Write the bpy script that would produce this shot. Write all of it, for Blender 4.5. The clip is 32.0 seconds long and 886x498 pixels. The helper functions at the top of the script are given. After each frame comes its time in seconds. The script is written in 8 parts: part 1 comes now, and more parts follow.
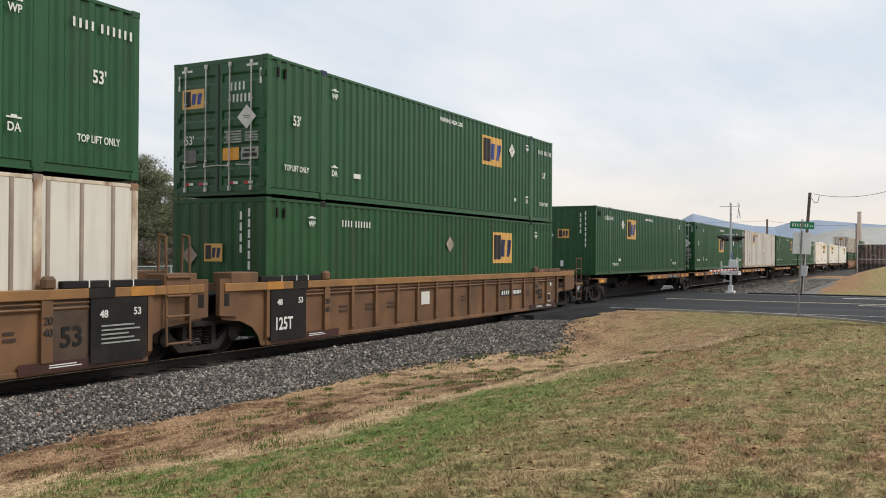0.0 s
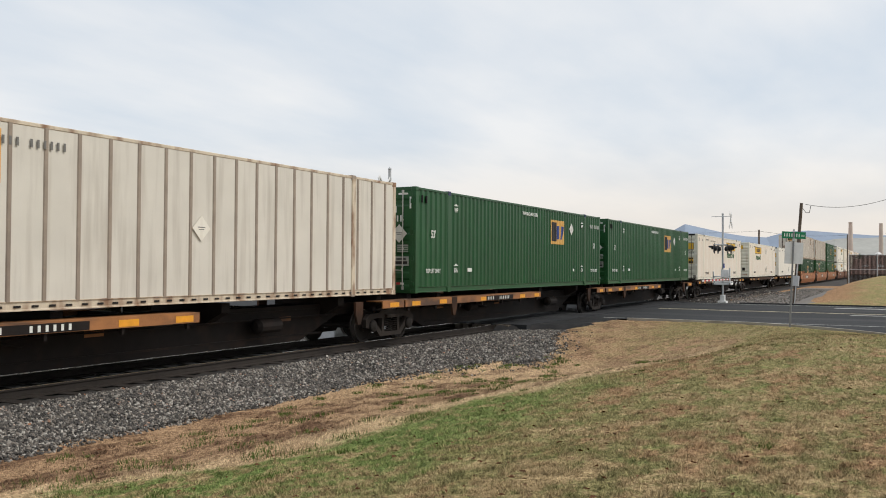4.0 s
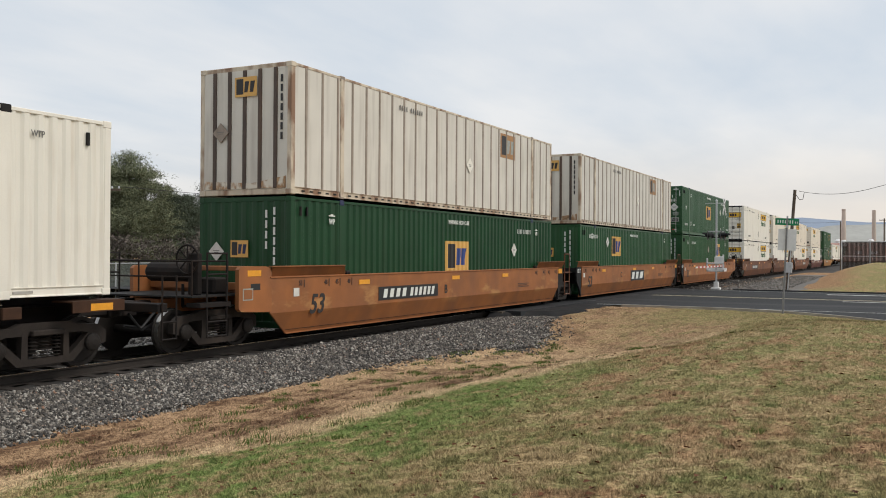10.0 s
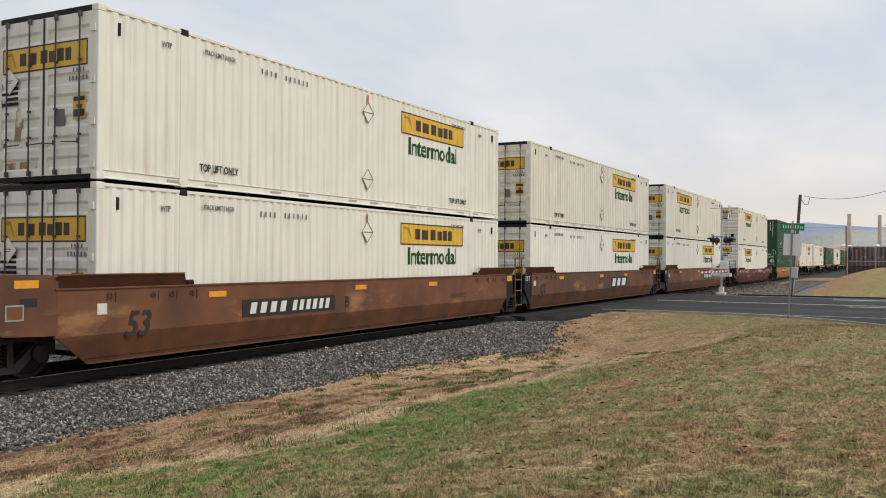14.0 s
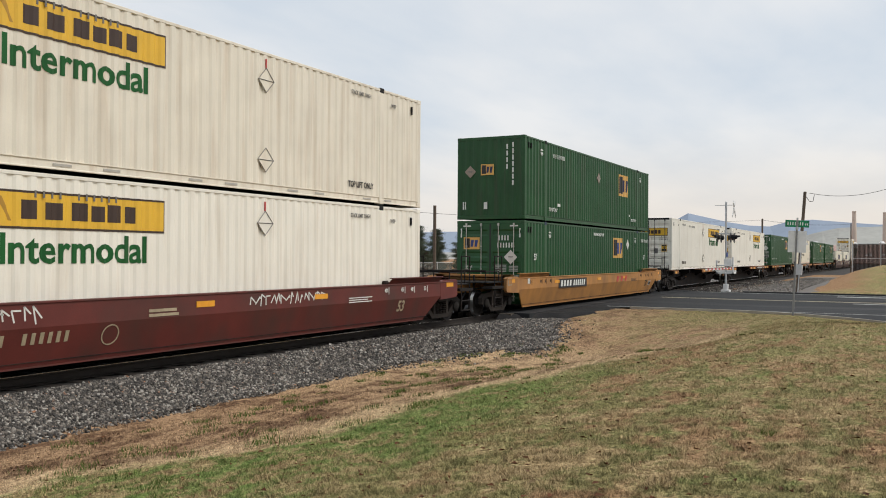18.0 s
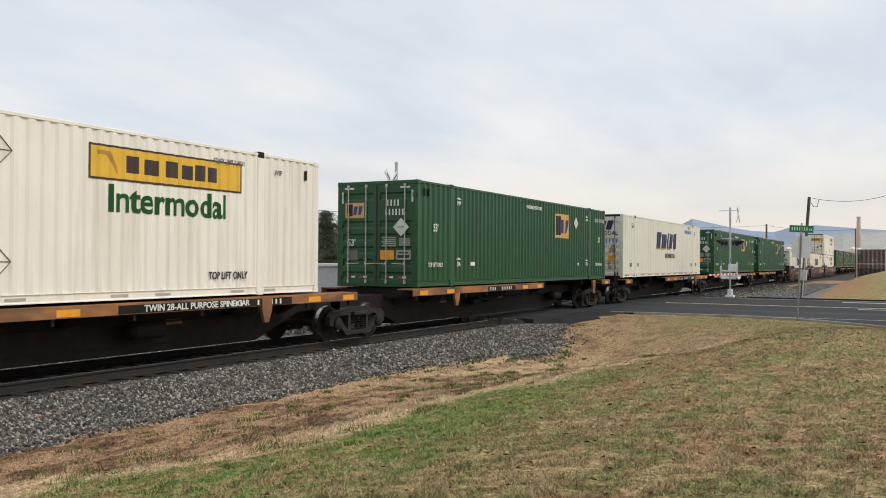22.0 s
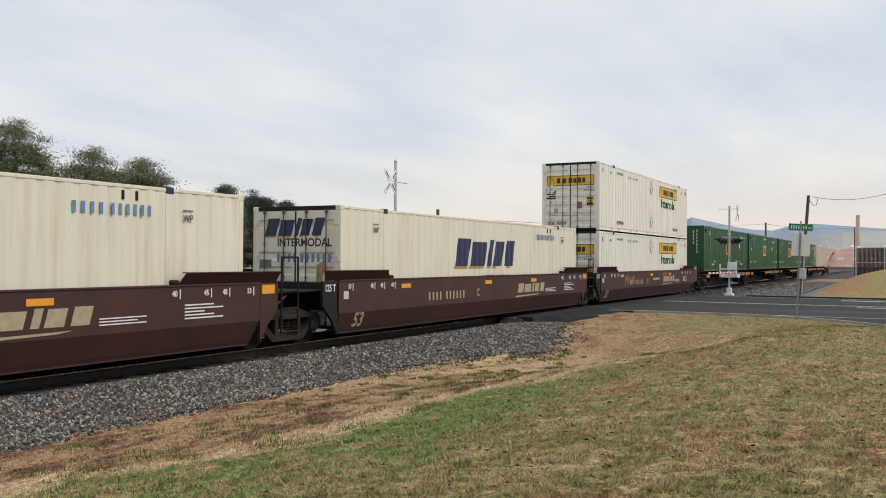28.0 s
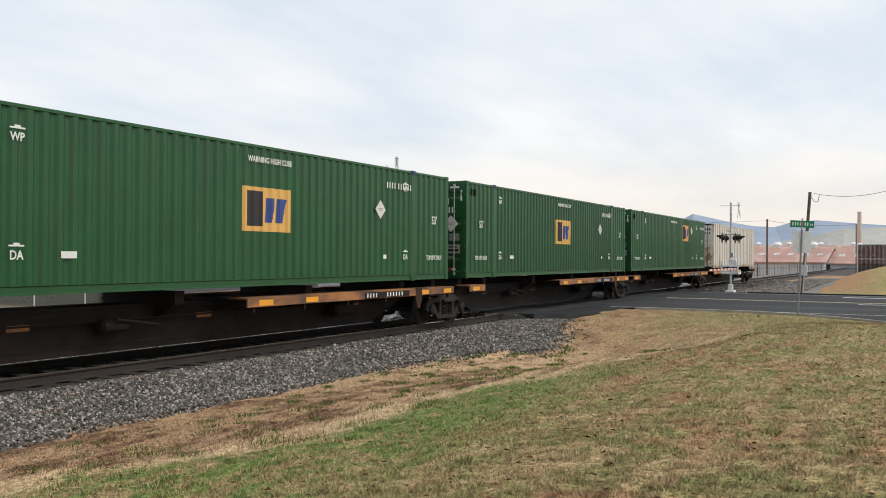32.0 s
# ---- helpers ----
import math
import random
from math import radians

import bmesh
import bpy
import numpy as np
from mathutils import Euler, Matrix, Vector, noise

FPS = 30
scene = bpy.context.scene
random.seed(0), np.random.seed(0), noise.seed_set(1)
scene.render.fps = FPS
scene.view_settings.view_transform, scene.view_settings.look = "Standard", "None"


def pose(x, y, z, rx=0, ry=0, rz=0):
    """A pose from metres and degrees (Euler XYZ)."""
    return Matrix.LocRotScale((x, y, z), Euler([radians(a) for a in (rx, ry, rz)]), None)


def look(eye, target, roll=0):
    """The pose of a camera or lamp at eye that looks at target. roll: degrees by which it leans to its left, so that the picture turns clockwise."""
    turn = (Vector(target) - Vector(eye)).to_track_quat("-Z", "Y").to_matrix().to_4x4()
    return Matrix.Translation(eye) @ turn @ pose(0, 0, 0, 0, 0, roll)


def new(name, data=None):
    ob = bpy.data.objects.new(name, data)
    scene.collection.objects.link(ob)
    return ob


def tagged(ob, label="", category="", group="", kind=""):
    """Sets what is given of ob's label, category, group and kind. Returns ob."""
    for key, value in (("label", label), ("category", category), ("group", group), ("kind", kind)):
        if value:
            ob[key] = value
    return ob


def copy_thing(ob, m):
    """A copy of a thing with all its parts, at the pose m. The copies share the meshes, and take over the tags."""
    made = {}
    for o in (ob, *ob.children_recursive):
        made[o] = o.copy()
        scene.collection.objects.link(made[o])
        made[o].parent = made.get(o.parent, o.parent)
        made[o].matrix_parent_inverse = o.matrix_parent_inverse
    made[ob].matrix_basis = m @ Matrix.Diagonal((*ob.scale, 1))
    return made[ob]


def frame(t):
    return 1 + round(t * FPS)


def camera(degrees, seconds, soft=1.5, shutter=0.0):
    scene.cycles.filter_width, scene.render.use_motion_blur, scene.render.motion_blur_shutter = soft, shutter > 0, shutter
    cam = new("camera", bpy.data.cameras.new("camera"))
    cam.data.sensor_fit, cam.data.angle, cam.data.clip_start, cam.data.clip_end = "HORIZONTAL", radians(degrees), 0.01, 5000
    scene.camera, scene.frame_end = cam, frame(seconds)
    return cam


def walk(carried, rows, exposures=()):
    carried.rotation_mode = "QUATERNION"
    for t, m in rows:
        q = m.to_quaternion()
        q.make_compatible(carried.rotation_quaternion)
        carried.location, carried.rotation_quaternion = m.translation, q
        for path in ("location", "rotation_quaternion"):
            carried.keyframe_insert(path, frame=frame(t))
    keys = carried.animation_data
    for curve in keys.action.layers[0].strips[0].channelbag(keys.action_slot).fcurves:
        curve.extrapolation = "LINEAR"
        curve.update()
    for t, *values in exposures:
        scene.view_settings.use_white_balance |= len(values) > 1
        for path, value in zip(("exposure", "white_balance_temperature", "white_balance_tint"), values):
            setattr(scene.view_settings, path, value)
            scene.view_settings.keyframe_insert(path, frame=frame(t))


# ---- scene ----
# ---- camera and its walk ----
V = 16.96           # speed of the train, m/s, towards -x
NEAR = 11.80        # y of the containers' near face
YC = NEAR + 1.2955  # y of the track's centre line; z = 0 is the rail top
LEN, WID, HGT = 16.154, 2.591, 2.896

cam = camera(52.8, 32.0, soft=1.0)
# seconds, heading, tilt, height
HELD = [
    (0, -61.945, 90.455, 1.955), (0.5, -61.876, 90.502, 1.960), (1, -61.872, 90.452, 1.967), (1.5, -61.986, 90.389, 1.961),
    (2, -62.184, 90.390, 1.960), (2.5, -62.313, 90.621, 1.951), (3, -62.329, 90.899, 1.949), (3.5, -62.360, 91.106, 1.942),
    (5.5, -62.616, 90.926, 1.933), (6, -62.673, 90.818, 1.932), (6.5, -62.582, 90.820, 1.919), (7, -62.391, 90.770, 1.926),
    (7.5, -62.453, 90.672, 1.938), (8, -62.451, 90.612, 1.932), (8.5, -62.494, 90.563, 1.925), (9, -62.516, 90.449, 1.926),
    (9.5, -62.642, 90.412, 1.923), (10, -62.778, 90.284, 1.926), (10.5, -62.797, 90.106, 1.935), (11, -62.757, 90.026, 1.950),
    (11.5, -62.607, 89.995, 1.973), (12, -62.620, 90.036, 1.964), (12.5, -62.528, 90.174, 1.953), (13, -62.457, 90.370, 1.936),
    (13.5, -62.444, 90.547, 1.927), (14, -62.476, 90.603, 1.926), (14.5, -62.464, 90.522, 1.924), (16.5, -62.047, 90.333, 1.935),
    (17, -62.136, 90.372, 1.930), (17.5, -62.165, 90.426, 1.923), (18, -62.217, 90.427, 1.917), (18.5, -62.295, 90.417, 1.923),
    (19, -62.176, 90.318, 1.934), (19.5, -61.946, 90.196, 1.933), (20, -61.780, 90.087, 1.940), (20.5, -61.777, 90.306, 1.932),
    (21, -61.875, 90.551, 1.927), (21.5, -61.955, 90.689, 1.918), (22, -61.978, 90.786, 1.906), (22.5, -61.869, 90.752, 1.911),
    (23, -61.884, 90.654, 1.916), (23.5, -62.039, 90.592, 1.917), (24, -62.064, 90.614, 1.914), (24.5, -61.980, 90.567, 1.906),
    (25, -61.975, 90.585, 1.904), (25.5, -61.986, 90.688, 1.898), (27.5, -62.144, 90.798, 1.897), (28, -62.021, 90.688, 1.900),
    (28.5, -61.972, 90.624, 1.905), (29, -61.972, 90.623, 1.905), (29.5, -61.938, 90.631, 1.901), (30, -61.920, 90.537, 1.899),
    (30.5, -61.932, 90.475, 1.904), (31, -61.926, 90.520, 1.901), (31.5, -61.924, 90.513, 1.906), (32, -61.941, 90.468, 1.908)]
walk(cam, [(t, pose(0, 0, z, rx, -0.35, rz)) for t, rz, rx, z in HELD],
     [(0, 0.06), (3, 0.0), (7, 0.0), (8, -0.06), (9, -0.06), (12, -0.08), (15, -0.11), (17, -0.18), (19, 0.08), (20, 0.08), (21, -0.01), (22, 0.0), (25, 0.04), (28, -0.06), (29, -0.1), (29.7, -0.2), (30.3, -0.2), (31, 0.15), (32, 0.14)])

# ---- world, sun, exposure ----


def sky():
    world = bpy.data.worlds.new("overcast")
    scene.world = world
    world.use_nodes = True
    nt = world.node_tree
    N, K = nt.nodes, nt.links
    bg = N["Background"]
    tex = N.new("ShaderNodeTexSky")
    tex.sky_type = "NISHITA"
    tex.sun_disc = False
    tex.sun_elevation, tex.sun_rotation = radians(50), radians(161)
    tex.dust_density, tex.ozone_density = 3.0, 1.0
    scale = N.new("ShaderNodeMix")
    scale.data_type, scale.blend_type = "RGBA", "MULTIPLY"
    scale.inputs[0].default_value = 1.0
    scale.inputs[7].default_value = (0.11, 0.11, 0.11, 1)
    K.new(tex.outputs[0], scale.inputs[6])
    co = N.new("ShaderNodeTexCoord")
    split = N.new("ShaderNodeSeparateXYZ")
    K.new(co.outputs["Generated"], split.inputs[0])
    # cloud sheet: direction flattened on to a level plane
    up = N.new("ShaderNodeMath")
    up.operation = "ADD"
    up.inputs[1].default_value = 0.12
    K.new(split.outputs[2], up.inputs[0])
    flat = N.new("ShaderNodeVectorMath")
    flat.operation = "DIVIDE"
    K.new(co.outputs["Generated"], flat.inputs[0])
    K.new(up.outputs[0], flat.inputs[1])
    maps = N.new("ShaderNodeMapping")
    maps.inputs["Scale"].default_value = (0.45, 0.9, 0.3)
    maps.inputs["Rotation"].default_value = (0, 0, radians(25))
    K.new(flat.outputs[0], maps.inputs[0])
    cloud = N.new("ShaderNodeTexNoise")
    cloud.inputs["Scale"].default_value = 1.3
    cloud.inputs["Detail"].default_value = 6
    cloud.inputs["Roughness"].default_value = 0.5
    K.new(maps.outputs[0], cloud.inputs["Vector"])
    ramp = N.new("ShaderNodeValToRGB")
    e = ramp.color_ramp.elements
    e[0].position, e[0].color = 0.34, (0.68, 0.76, 0.85, 1)
    e[1].position, e[1].color = 0.62, (0.94, 0.945, 0.95, 1)
    K.new(cloud.outputs[0], ramp.inputs[0])
    # warm light low down in the sky
    low = N.new("ShaderNodeMapRange")
    low.inputs[1].default_value, low.inputs[2].default_value = 0.02, 0.16
    low.inputs[3].default_value, low.inputs[4].default_value = 1.0, 0.0
    low.interpolation_type = "SMOOTHSTEP"
    K.new(split.outputs[2], low.inputs[0])
    side = N.new("ShaderNodeMapRange")
    side.inputs[1].default_value, side.inputs[2].default_value = 0.55, 1.0
    side.inputs[3].default_value, side.inputs[4].default_value = 0.0, 0.75
    K.new(split.outputs[0], side.inputs[0])
    both = N.new("ShaderNodeMath")
    both.operation = "MULTIPLY"
    K.new(low.outputs[0], both.inputs[0])
    K.new(side.outputs[0], both.inputs[1])
    warm = N.new("ShaderNodeMix")
    warm.data_type = "RGBA"
    warm.inputs[7].default_value = (1.0, 0.89, 0.77, 1)
    K.new(both.outputs[0], warm.inputs[0])
    K.new(ramp.outputs[0], warm.inputs[6])
    mix = N.new("ShaderNodeMix")
    mix.data_type = "RGBA"
    mix.inputs[0].default_value = 0.88
    K.new(scale.outputs[2], mix.inputs[6])
    K.new(warm.outputs[2], mix.inputs[7])
    K.new(mix.outputs[2], bg.inputs[0])
    bg.inputs[1].default_value = 1.0


sky()
sun = new("sun", bpy.data.lights.new("sun", "SUN"))
sun.data.energy, sun.data.angle, sun.data.color = 1.9, radians(20), (1.0, 0.94, 0.86)
sun.matrix_basis = look((17, -48, 60), (0, 0, 0))

# ---- materials ----
def mat(name, col, rough=0.6, metal=0.0, vary=0.12, grain=6.0, fine=60.0, bump=0.1, dirt=None, dirt_amount=0.0, dirt_scale=(1.2, 1.2, 1.2), dirt_edge=(0.5, 0.75), coords="Object", shade=0.0, spec=0.5):
    """A surface with variation at two scales and dirt in patches or streaks; shade: difference from object to object."""
    m = bpy.data.materials.new(name)
    m.use_nodes = True
    nt = m.node_tree
    N, K = nt.nodes, nt.links
    b = N["Principled BSDF"]
    b.inputs["Roughness"].default_value, b.inputs["Metallic"].default_value = rough, metal
    b.inputs["Specular IOR Level"].default_value = spec
    if coords == "Object":
        vec = N.new("ShaderNodeTexCoord").outputs["Object"]
    else:
        vec = N.new("ShaderNodeNewGeometry").outputs["Position"]
    info = N.new("ShaderNodeObjectInfo")
    shift = N.new("ShaderNodeVectorMath")
    shift.operation = "MULTIPLY_ADD"
    shift.inputs[1].default_value = (37.0, 53.0, 0.0)
    K.new(info.outputs["Random"], shift.inputs[0])
    K.new(vec, shift.inputs[2])
    vec = shift.outputs[0] if coords == "Object" else vec

    def noise_tex(scale, detail=4.0, stretch=None):
        t = N.new("ShaderNodeTexNoise")
        t.inputs["Scale"].default_value, t.inputs["Detail"].default_value = scale, detail
        v = vec
        if stretch:
            mp = N.new("ShaderNodeMapping")
            mp.inputs["Scale"].default_value = stretch
            K.new(v, mp.inputs[0])
            v = mp.outputs[0]
        K.new(v, t.inputs["Vector"])
        return t.outputs[0]

    big, small = noise_tex(grain), noise_tex(fine, 2.0)
    add = N.new("ShaderNodeMath")
    add.operation = "MULTIPLY_ADD"
    K.new(small, add.inputs[0])
    add.inputs[1].default_value = 0.5
    K.new(big, add.inputs[2])
    val = N.new("ShaderNodeMapRange")
    val.inputs[1].default_value, val.inputs[2].default_value = 0.45, 1.05
    val.inputs[3].default_value, val.inputs[4].default_value = 1 - vary, 1 + vary
    K.new(add.outputs[0], val.inputs[0])
    mul = N.new("ShaderNodeVectorMath")
    mul.operation = "SCALE"
    mul.inputs[0].default_value = col
    K.new(val.outputs[0], mul.inputs["Scale"])
    out = mul.outputs[0]
    if shade:
        sh = N.new("ShaderNodeMapRange")
        sh.inputs[3].default_value, sh.inputs[4].default_value = 1 - shade, 1 + shade
        K.new(info.outputs["Random"], sh.inputs[0])
        m2 = N.new("ShaderNodeVectorMath")
        m2.operation = "SCALE"
        K.new(out, m2.inputs[0])
        K.new(sh.outputs[0], m2.inputs["Scale"])
        out = m2.outputs[0]
    if dirt:
        d = noise_tex(1.0, 6.0, dirt_scale)
        r = N.new("ShaderNodeMapRange")
        r.inputs[1].default_value, r.inputs[2].default_value = dirt_edge
        r.inputs[4].default_value = dirt_amount
        K.new(d, r.inputs[0])
        mx = N.new("ShaderNodeMix")
        mx.data_type = "RGBA"
        mx.inputs[7].default_value = (*dirt, 1)
        K.new(r.outputs[0], mx.inputs[0])
        K.new(out, mx.inputs[6])
        out = mx.outputs[2]
    K.new(out, b.inputs["Base Color"])
    if bump:
        bp = N.new("ShaderNodeBump")
        bp.inputs["Strength"].default_value, bp.inputs["Distance"].default_value = bump, 0.02
        K.new(add.outputs[0], bp.inputs["Height"])
        K.new(bp.outputs[0], b.inputs["Normal"])
    return m


STREAK = (5.0, 5.0, 0.35)
GREEN = mat("green_paint", (0.0125, 0.074, 0.0225), 0.36, vary=0.18, grain=1.5, bump=0.04, dirt=(0.030, 0.066, 0.028), dirt_amount=0.55, dirt_scale=STREAK, shade=0.10, spec=0.42)
GREENDEEP = mat("deep_green_paint", (0.008, 0.050, 0.017), 0.42, vary=0.18, grain=1.5, bump=0.04, dirt=(0.018, 0.040, 0.017), dirt_amount=0.55, dirt_scale=STREAK, spec=0.3)
GREEN_OLD = mat("faded_green_paint", (0.016, 0.074, 0.023), 0.45, vary=0.2, grain=1.5, bump=0.05, dirt=(0.045, 0.05, 0.026), dirt_amount=0.6, dirt_scale=STREAK, shade=0.1, spec=0.35)
WHITE = mat("off_white_paint", (0.80, 0.77, 0.68), 0.5, vary=0.05, grain=1.2, bump=0.05, dirt=(0.46, 0.36, 0.25), dirt_amount=0.5, dirt_scale=STREAK, dirt_edge=(0.52, 0.85), shade=0.05)
CREAM = mat("cream_paint", (0.70, 0.675, 0.555), 0.5, vary=0.05, grain=1.2, bump=0.05, dirt=(0.42, 0.30, 0.19), dirt_amount=0.55, dirt_scale=STREAK, dirt_edge=(0.52, 0.85), shade=0.04)
GREYWHITE = mat("chalky_white_panel", (0.63, 0.60, 0.53), 0.55, vary=0.08, grain=1.2, bump=0.04, dirt=(0.24, 0.19, 0.14), dirt_amount=0.55, dirt_scale=STREAK, dirt_edge=(0.5, 0.85), shade=0.05)
POSTGREY = mat("stained_grey_post", (0.30, 0.245, 0.195), 0.55, vary=0.2, grain=4, dirt=(0.10, 0.07, 0.05), dirt_amount=0.6, dirt_scale=STREAK)
DARKGAP = mat("grimy_black_steel", (0.012, 0.012, 0.012), 0.7, vary=0.3, grain=5, dirt=(0.045, 0.032, 0.024), dirt_amount=0.6, spec=0.25)
RUSTBLACK = mat("brown_black_underframe", (0.012, 0.009, 0.008), 0.75, vary=0.3, grain=4, dirt=(0.036, 0.021, 0.013), dirt_amount=0.7, dirt_scale=(1.5, 1.5, 1.5), spec=0.25)
ORANGE = mat("yellow_brown_wagon_paint", (0.315, 0.112, 0.030), 0.6, vary=0.22, grain=2.0, bump=0.08, dirt=(0.17, 0.070, 0.030), dirt_amount=0.8, dirt_scale=(1.3, 1.3, 0.7), dirt_edge=(0.42, 0.75), shade=0.08)
DARKBROWN = mat("grimy_dark_brown_paint", (0.062, 0.040, 0.026), 0.7, vary=0.35, grain=3, dirt=(0.12, 0.062, 0.03), dirt_amount=0.6)
TANRAIL = mat("golden_tan_rail_paint", (0.265, 0.135, 0.045), 0.6, vary=0.2, grain=2.5, bump=0.08, dirt=(0.15, 0.080, 0.034), dirt_amount=0.8, dirt_scale=(1.6, 1.6, 0.9), dirt_edge=(0.45, 0.75))
DULLAMBER = mat("dirty_amber_plate", (0.42, 0.19, 0.035), 0.5, vary=0.2, grain=6, dirt=(0.16, 0.08, 0.03), dirt_amount=0.6)
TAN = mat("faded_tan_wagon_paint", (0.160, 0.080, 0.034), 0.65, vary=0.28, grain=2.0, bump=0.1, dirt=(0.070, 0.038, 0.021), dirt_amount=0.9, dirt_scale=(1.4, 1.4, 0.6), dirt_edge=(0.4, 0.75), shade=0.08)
RUSTY = mat("rusty_orange_wagon_paint", (0.155, 0.056, 0.022), 0.7, vary=0.3, grain=2.0, bump=0.1, dirt=(0.065, 0.030, 0.018), dirt_amount=0.95, dirt_scale=(1.2, 1.2, 0.6), dirt_edge=(0.4, 0.75), shade=0.08)
MAROON = mat("dark_maroon_wagon_paint", (0.050, 0.0135, 0.010), 0.6, vary=0.3, grain=2.0, bump=0.08, dirt=(0.024, 0.014, 0.011), dirt_amount=0.9, dirt_scale=(1.3, 1.3, 0.7), dirt_edge=(0.42, 0.75))
REDMAROON = mat("red_maroon_wagon_paint", (0.11, 0.018, 0.013), 0.6, vary=0.2, grain=2.0, bump=0.08, dirt=(0.042, 0.024, 0.018), dirt_amount=0.8, dirt_scale=(1.3, 1.3, 0.7), dirt_edge=(0.42, 0.75))
DECK = mat("weathered_brown_deck_paint", (0.32, 0.135, 0.045), 0.7, vary=0.25, grain=3.0, bump=0.1, dirt=(0.055, 0.034, 0.024), dirt_amount=0.9, dirt_scale=(0.9, 0.9, 2.5), dirt_edge=(0.42, 0.66))
TRUCK = mat("dusty_grey_brown_cast_steel", (0.026, 0.021, 0.018), 0.8, vary=0.25, grain=6, bump=0.2, dirt=(0.05, 0.038, 0.03), dirt_amount=0.8, spec=0.25)
WHEEL = mat("brown_worn_wheel_steel", (0.017, 0.014, 0.012), 0.7, 0.0, vary=0.25, grain=7, spec=0.25)
TREAD = mat("bright_worn_tread", (0.45, 0.44, 0.42), 0.3, 1.0, vary=0.1)
STEEL = mat("galvanised_rod", (0.55, 0.54, 0.50), 0.4, 0.4, vary=0.15, grain=9, dirt=(0.15, 0.09, 0.05), dirt_amount=0.5)
YELLOW = mat("yellow_sticker", (0.72, 0.43, 0.035), 0.5, vary=0.08, grain=3)
AMBER = mat("amber_reflector", (0.75, 0.33, 0.025), 0.35, vary=0.12, grain=9)
LOGOGOLD = mat("gold_panel", (0.66, 0.38, 0.10), 0.5, vary=0.06, grain=3)
FADEDGOLD = mat("faded_tan_logo_panel", (0.36, 0.19, 0.075), 0.6, vary=0.15, grain=3)
ENDPOST = mat("dark_rusty_end_post", (0.075, 0.052, 0.04), 0.65, vary=0.3, grain=4, dirt=(0.17, 0.09, 0.05), dirt_amount=0.5, dirt_scale=STREAK)
NAVY = mat("navy_ink", (0.012, 0.020, 0.070), 0.5, vary=0.1)
BLUE = mat("blue_ink", (0.025, 0.055, 0.22), 0.5, vary=0.1)
INK = mat("black_ink", (0.02, 0.018, 0.018), 0.55, vary=0.1)
BROWNINK = mat("dark_brown_ink", (0.045, 0.025, 0.018), 0.55, vary=0.1)
DARKGREEN = mat("green_paint", (0.013, 0.092, 0.024), 0.5, vary=0.16, grain=1.5, bump=0.05, dirt=(0.030, 0.070, 0.028), dirt_amount=0.55, dirt_scale=STREAK, shade=0.12, spec=0.22)
CHALK = mat("white_ink", (0.68, 0.70, 0.66), 0.55, vary=0.1, grain=9)
PALE = mat("weathered_pale_ink", (0.36, 0.30, 0.20), 0.6, vary=0.2, grain=9)
FAINT = mat("faded_grey_reflector", (0.42, 0.40, 0.36), 0.6, vary=0.15, grain=9)
DIMINK = mat("dim_grubby_white_ink", (0.30, 0.32, 0.29), 0.6, vary=0.25, grain=9)
GREYINK = mat("grey_ink", (0.15, 0.145, 0.135), 0.6, vary=0.1)
RED = mat("red_sticker", (0.45, 0.03, 0.03), 0.5, vary=0.1)
DIAMOND = mat("white_placard", (0.62, 0.62, 0.58), 0.55, vary=0.12, grain=6, dirt=(0.3, 0.22, 0.16), dirt_amount=0.4)
RAIL = mat("brown_rail_web", (0.034, 0.028, 0.024), 0.75, vary=0.25, grain=3, bump=0.15, coords="World", spec=0.25)
RAILTOP = mat("polished_rail_head", (0.62, 0.62, 0.63), 0.14, 1.0, vary=0.08, coords="World")
TIE = mat("creosoted_timber", (0.026, 0.020, 0.016), 0.85, vary=0.3, grain=5, bump=0.3, coords="World")
ASPHALT = mat("worn_asphalt", (0.025, 0.0265, 0.029), 0.85, vary=0.25, grain=0.5, fine=90, bump=0.2, dirt=(0.065, 0.066, 0.068), dirt_amount=0.8, dirt_scale=(0.5, 0.07, 1), coords="World", spec=0.2)
ROADPAINT = mat("worn_white_road_paint", (0.50, 0.50, 0.47), 0.7, vary=0.2, grain=4, dirt=(0.16, 0.16, 0.16), dirt_amount=0.8, dirt_scale=(6, 6, 6), coords="World")
ROADYELLOW = mat("worn_yellow_road_paint", (0.50, 0.43, 0.28), 0.7, vary=0.2, grain=4, dirt=(0.16, 0.16, 0.15), dirt_amount=0.8, dirt_scale=(5, 5, 5), coords="World")
GALV = mat("dull_galvanised_steel", (0.50, 0.51, 0.52), 0.55, 0.1, vary=0.12, grain=8)
SILVER = mat("silver_paint", (0.72, 0.72, 0.71), 0.5, 0.0, vary=0.1, grain=6)
BLACK = mat("flat_black_paint", (0.014, 0.014, 0.015), 0.6, vary=0.2)
WOODPOLE = mat("grey_brown_pole_timber", (0.12, 0.090, 0.066), 0.85, vary=0.25, grain=5, bump=0.3, dirt=(0.06, 0.045, 0.035), dirt_amount=0.6, dirt_scale=(9, 9, 0.5))
SIGNGREEN = mat("sign_green_sheet", (0.006, 0.20, 0.085), 0.5, vary=0.16, grain=1.5, bump=0.05, dirt=(0.035, 0.062, 0.034), dirt_amount=0.55, dirt_scale=STREAK, shade=0.12, spec=0.3)
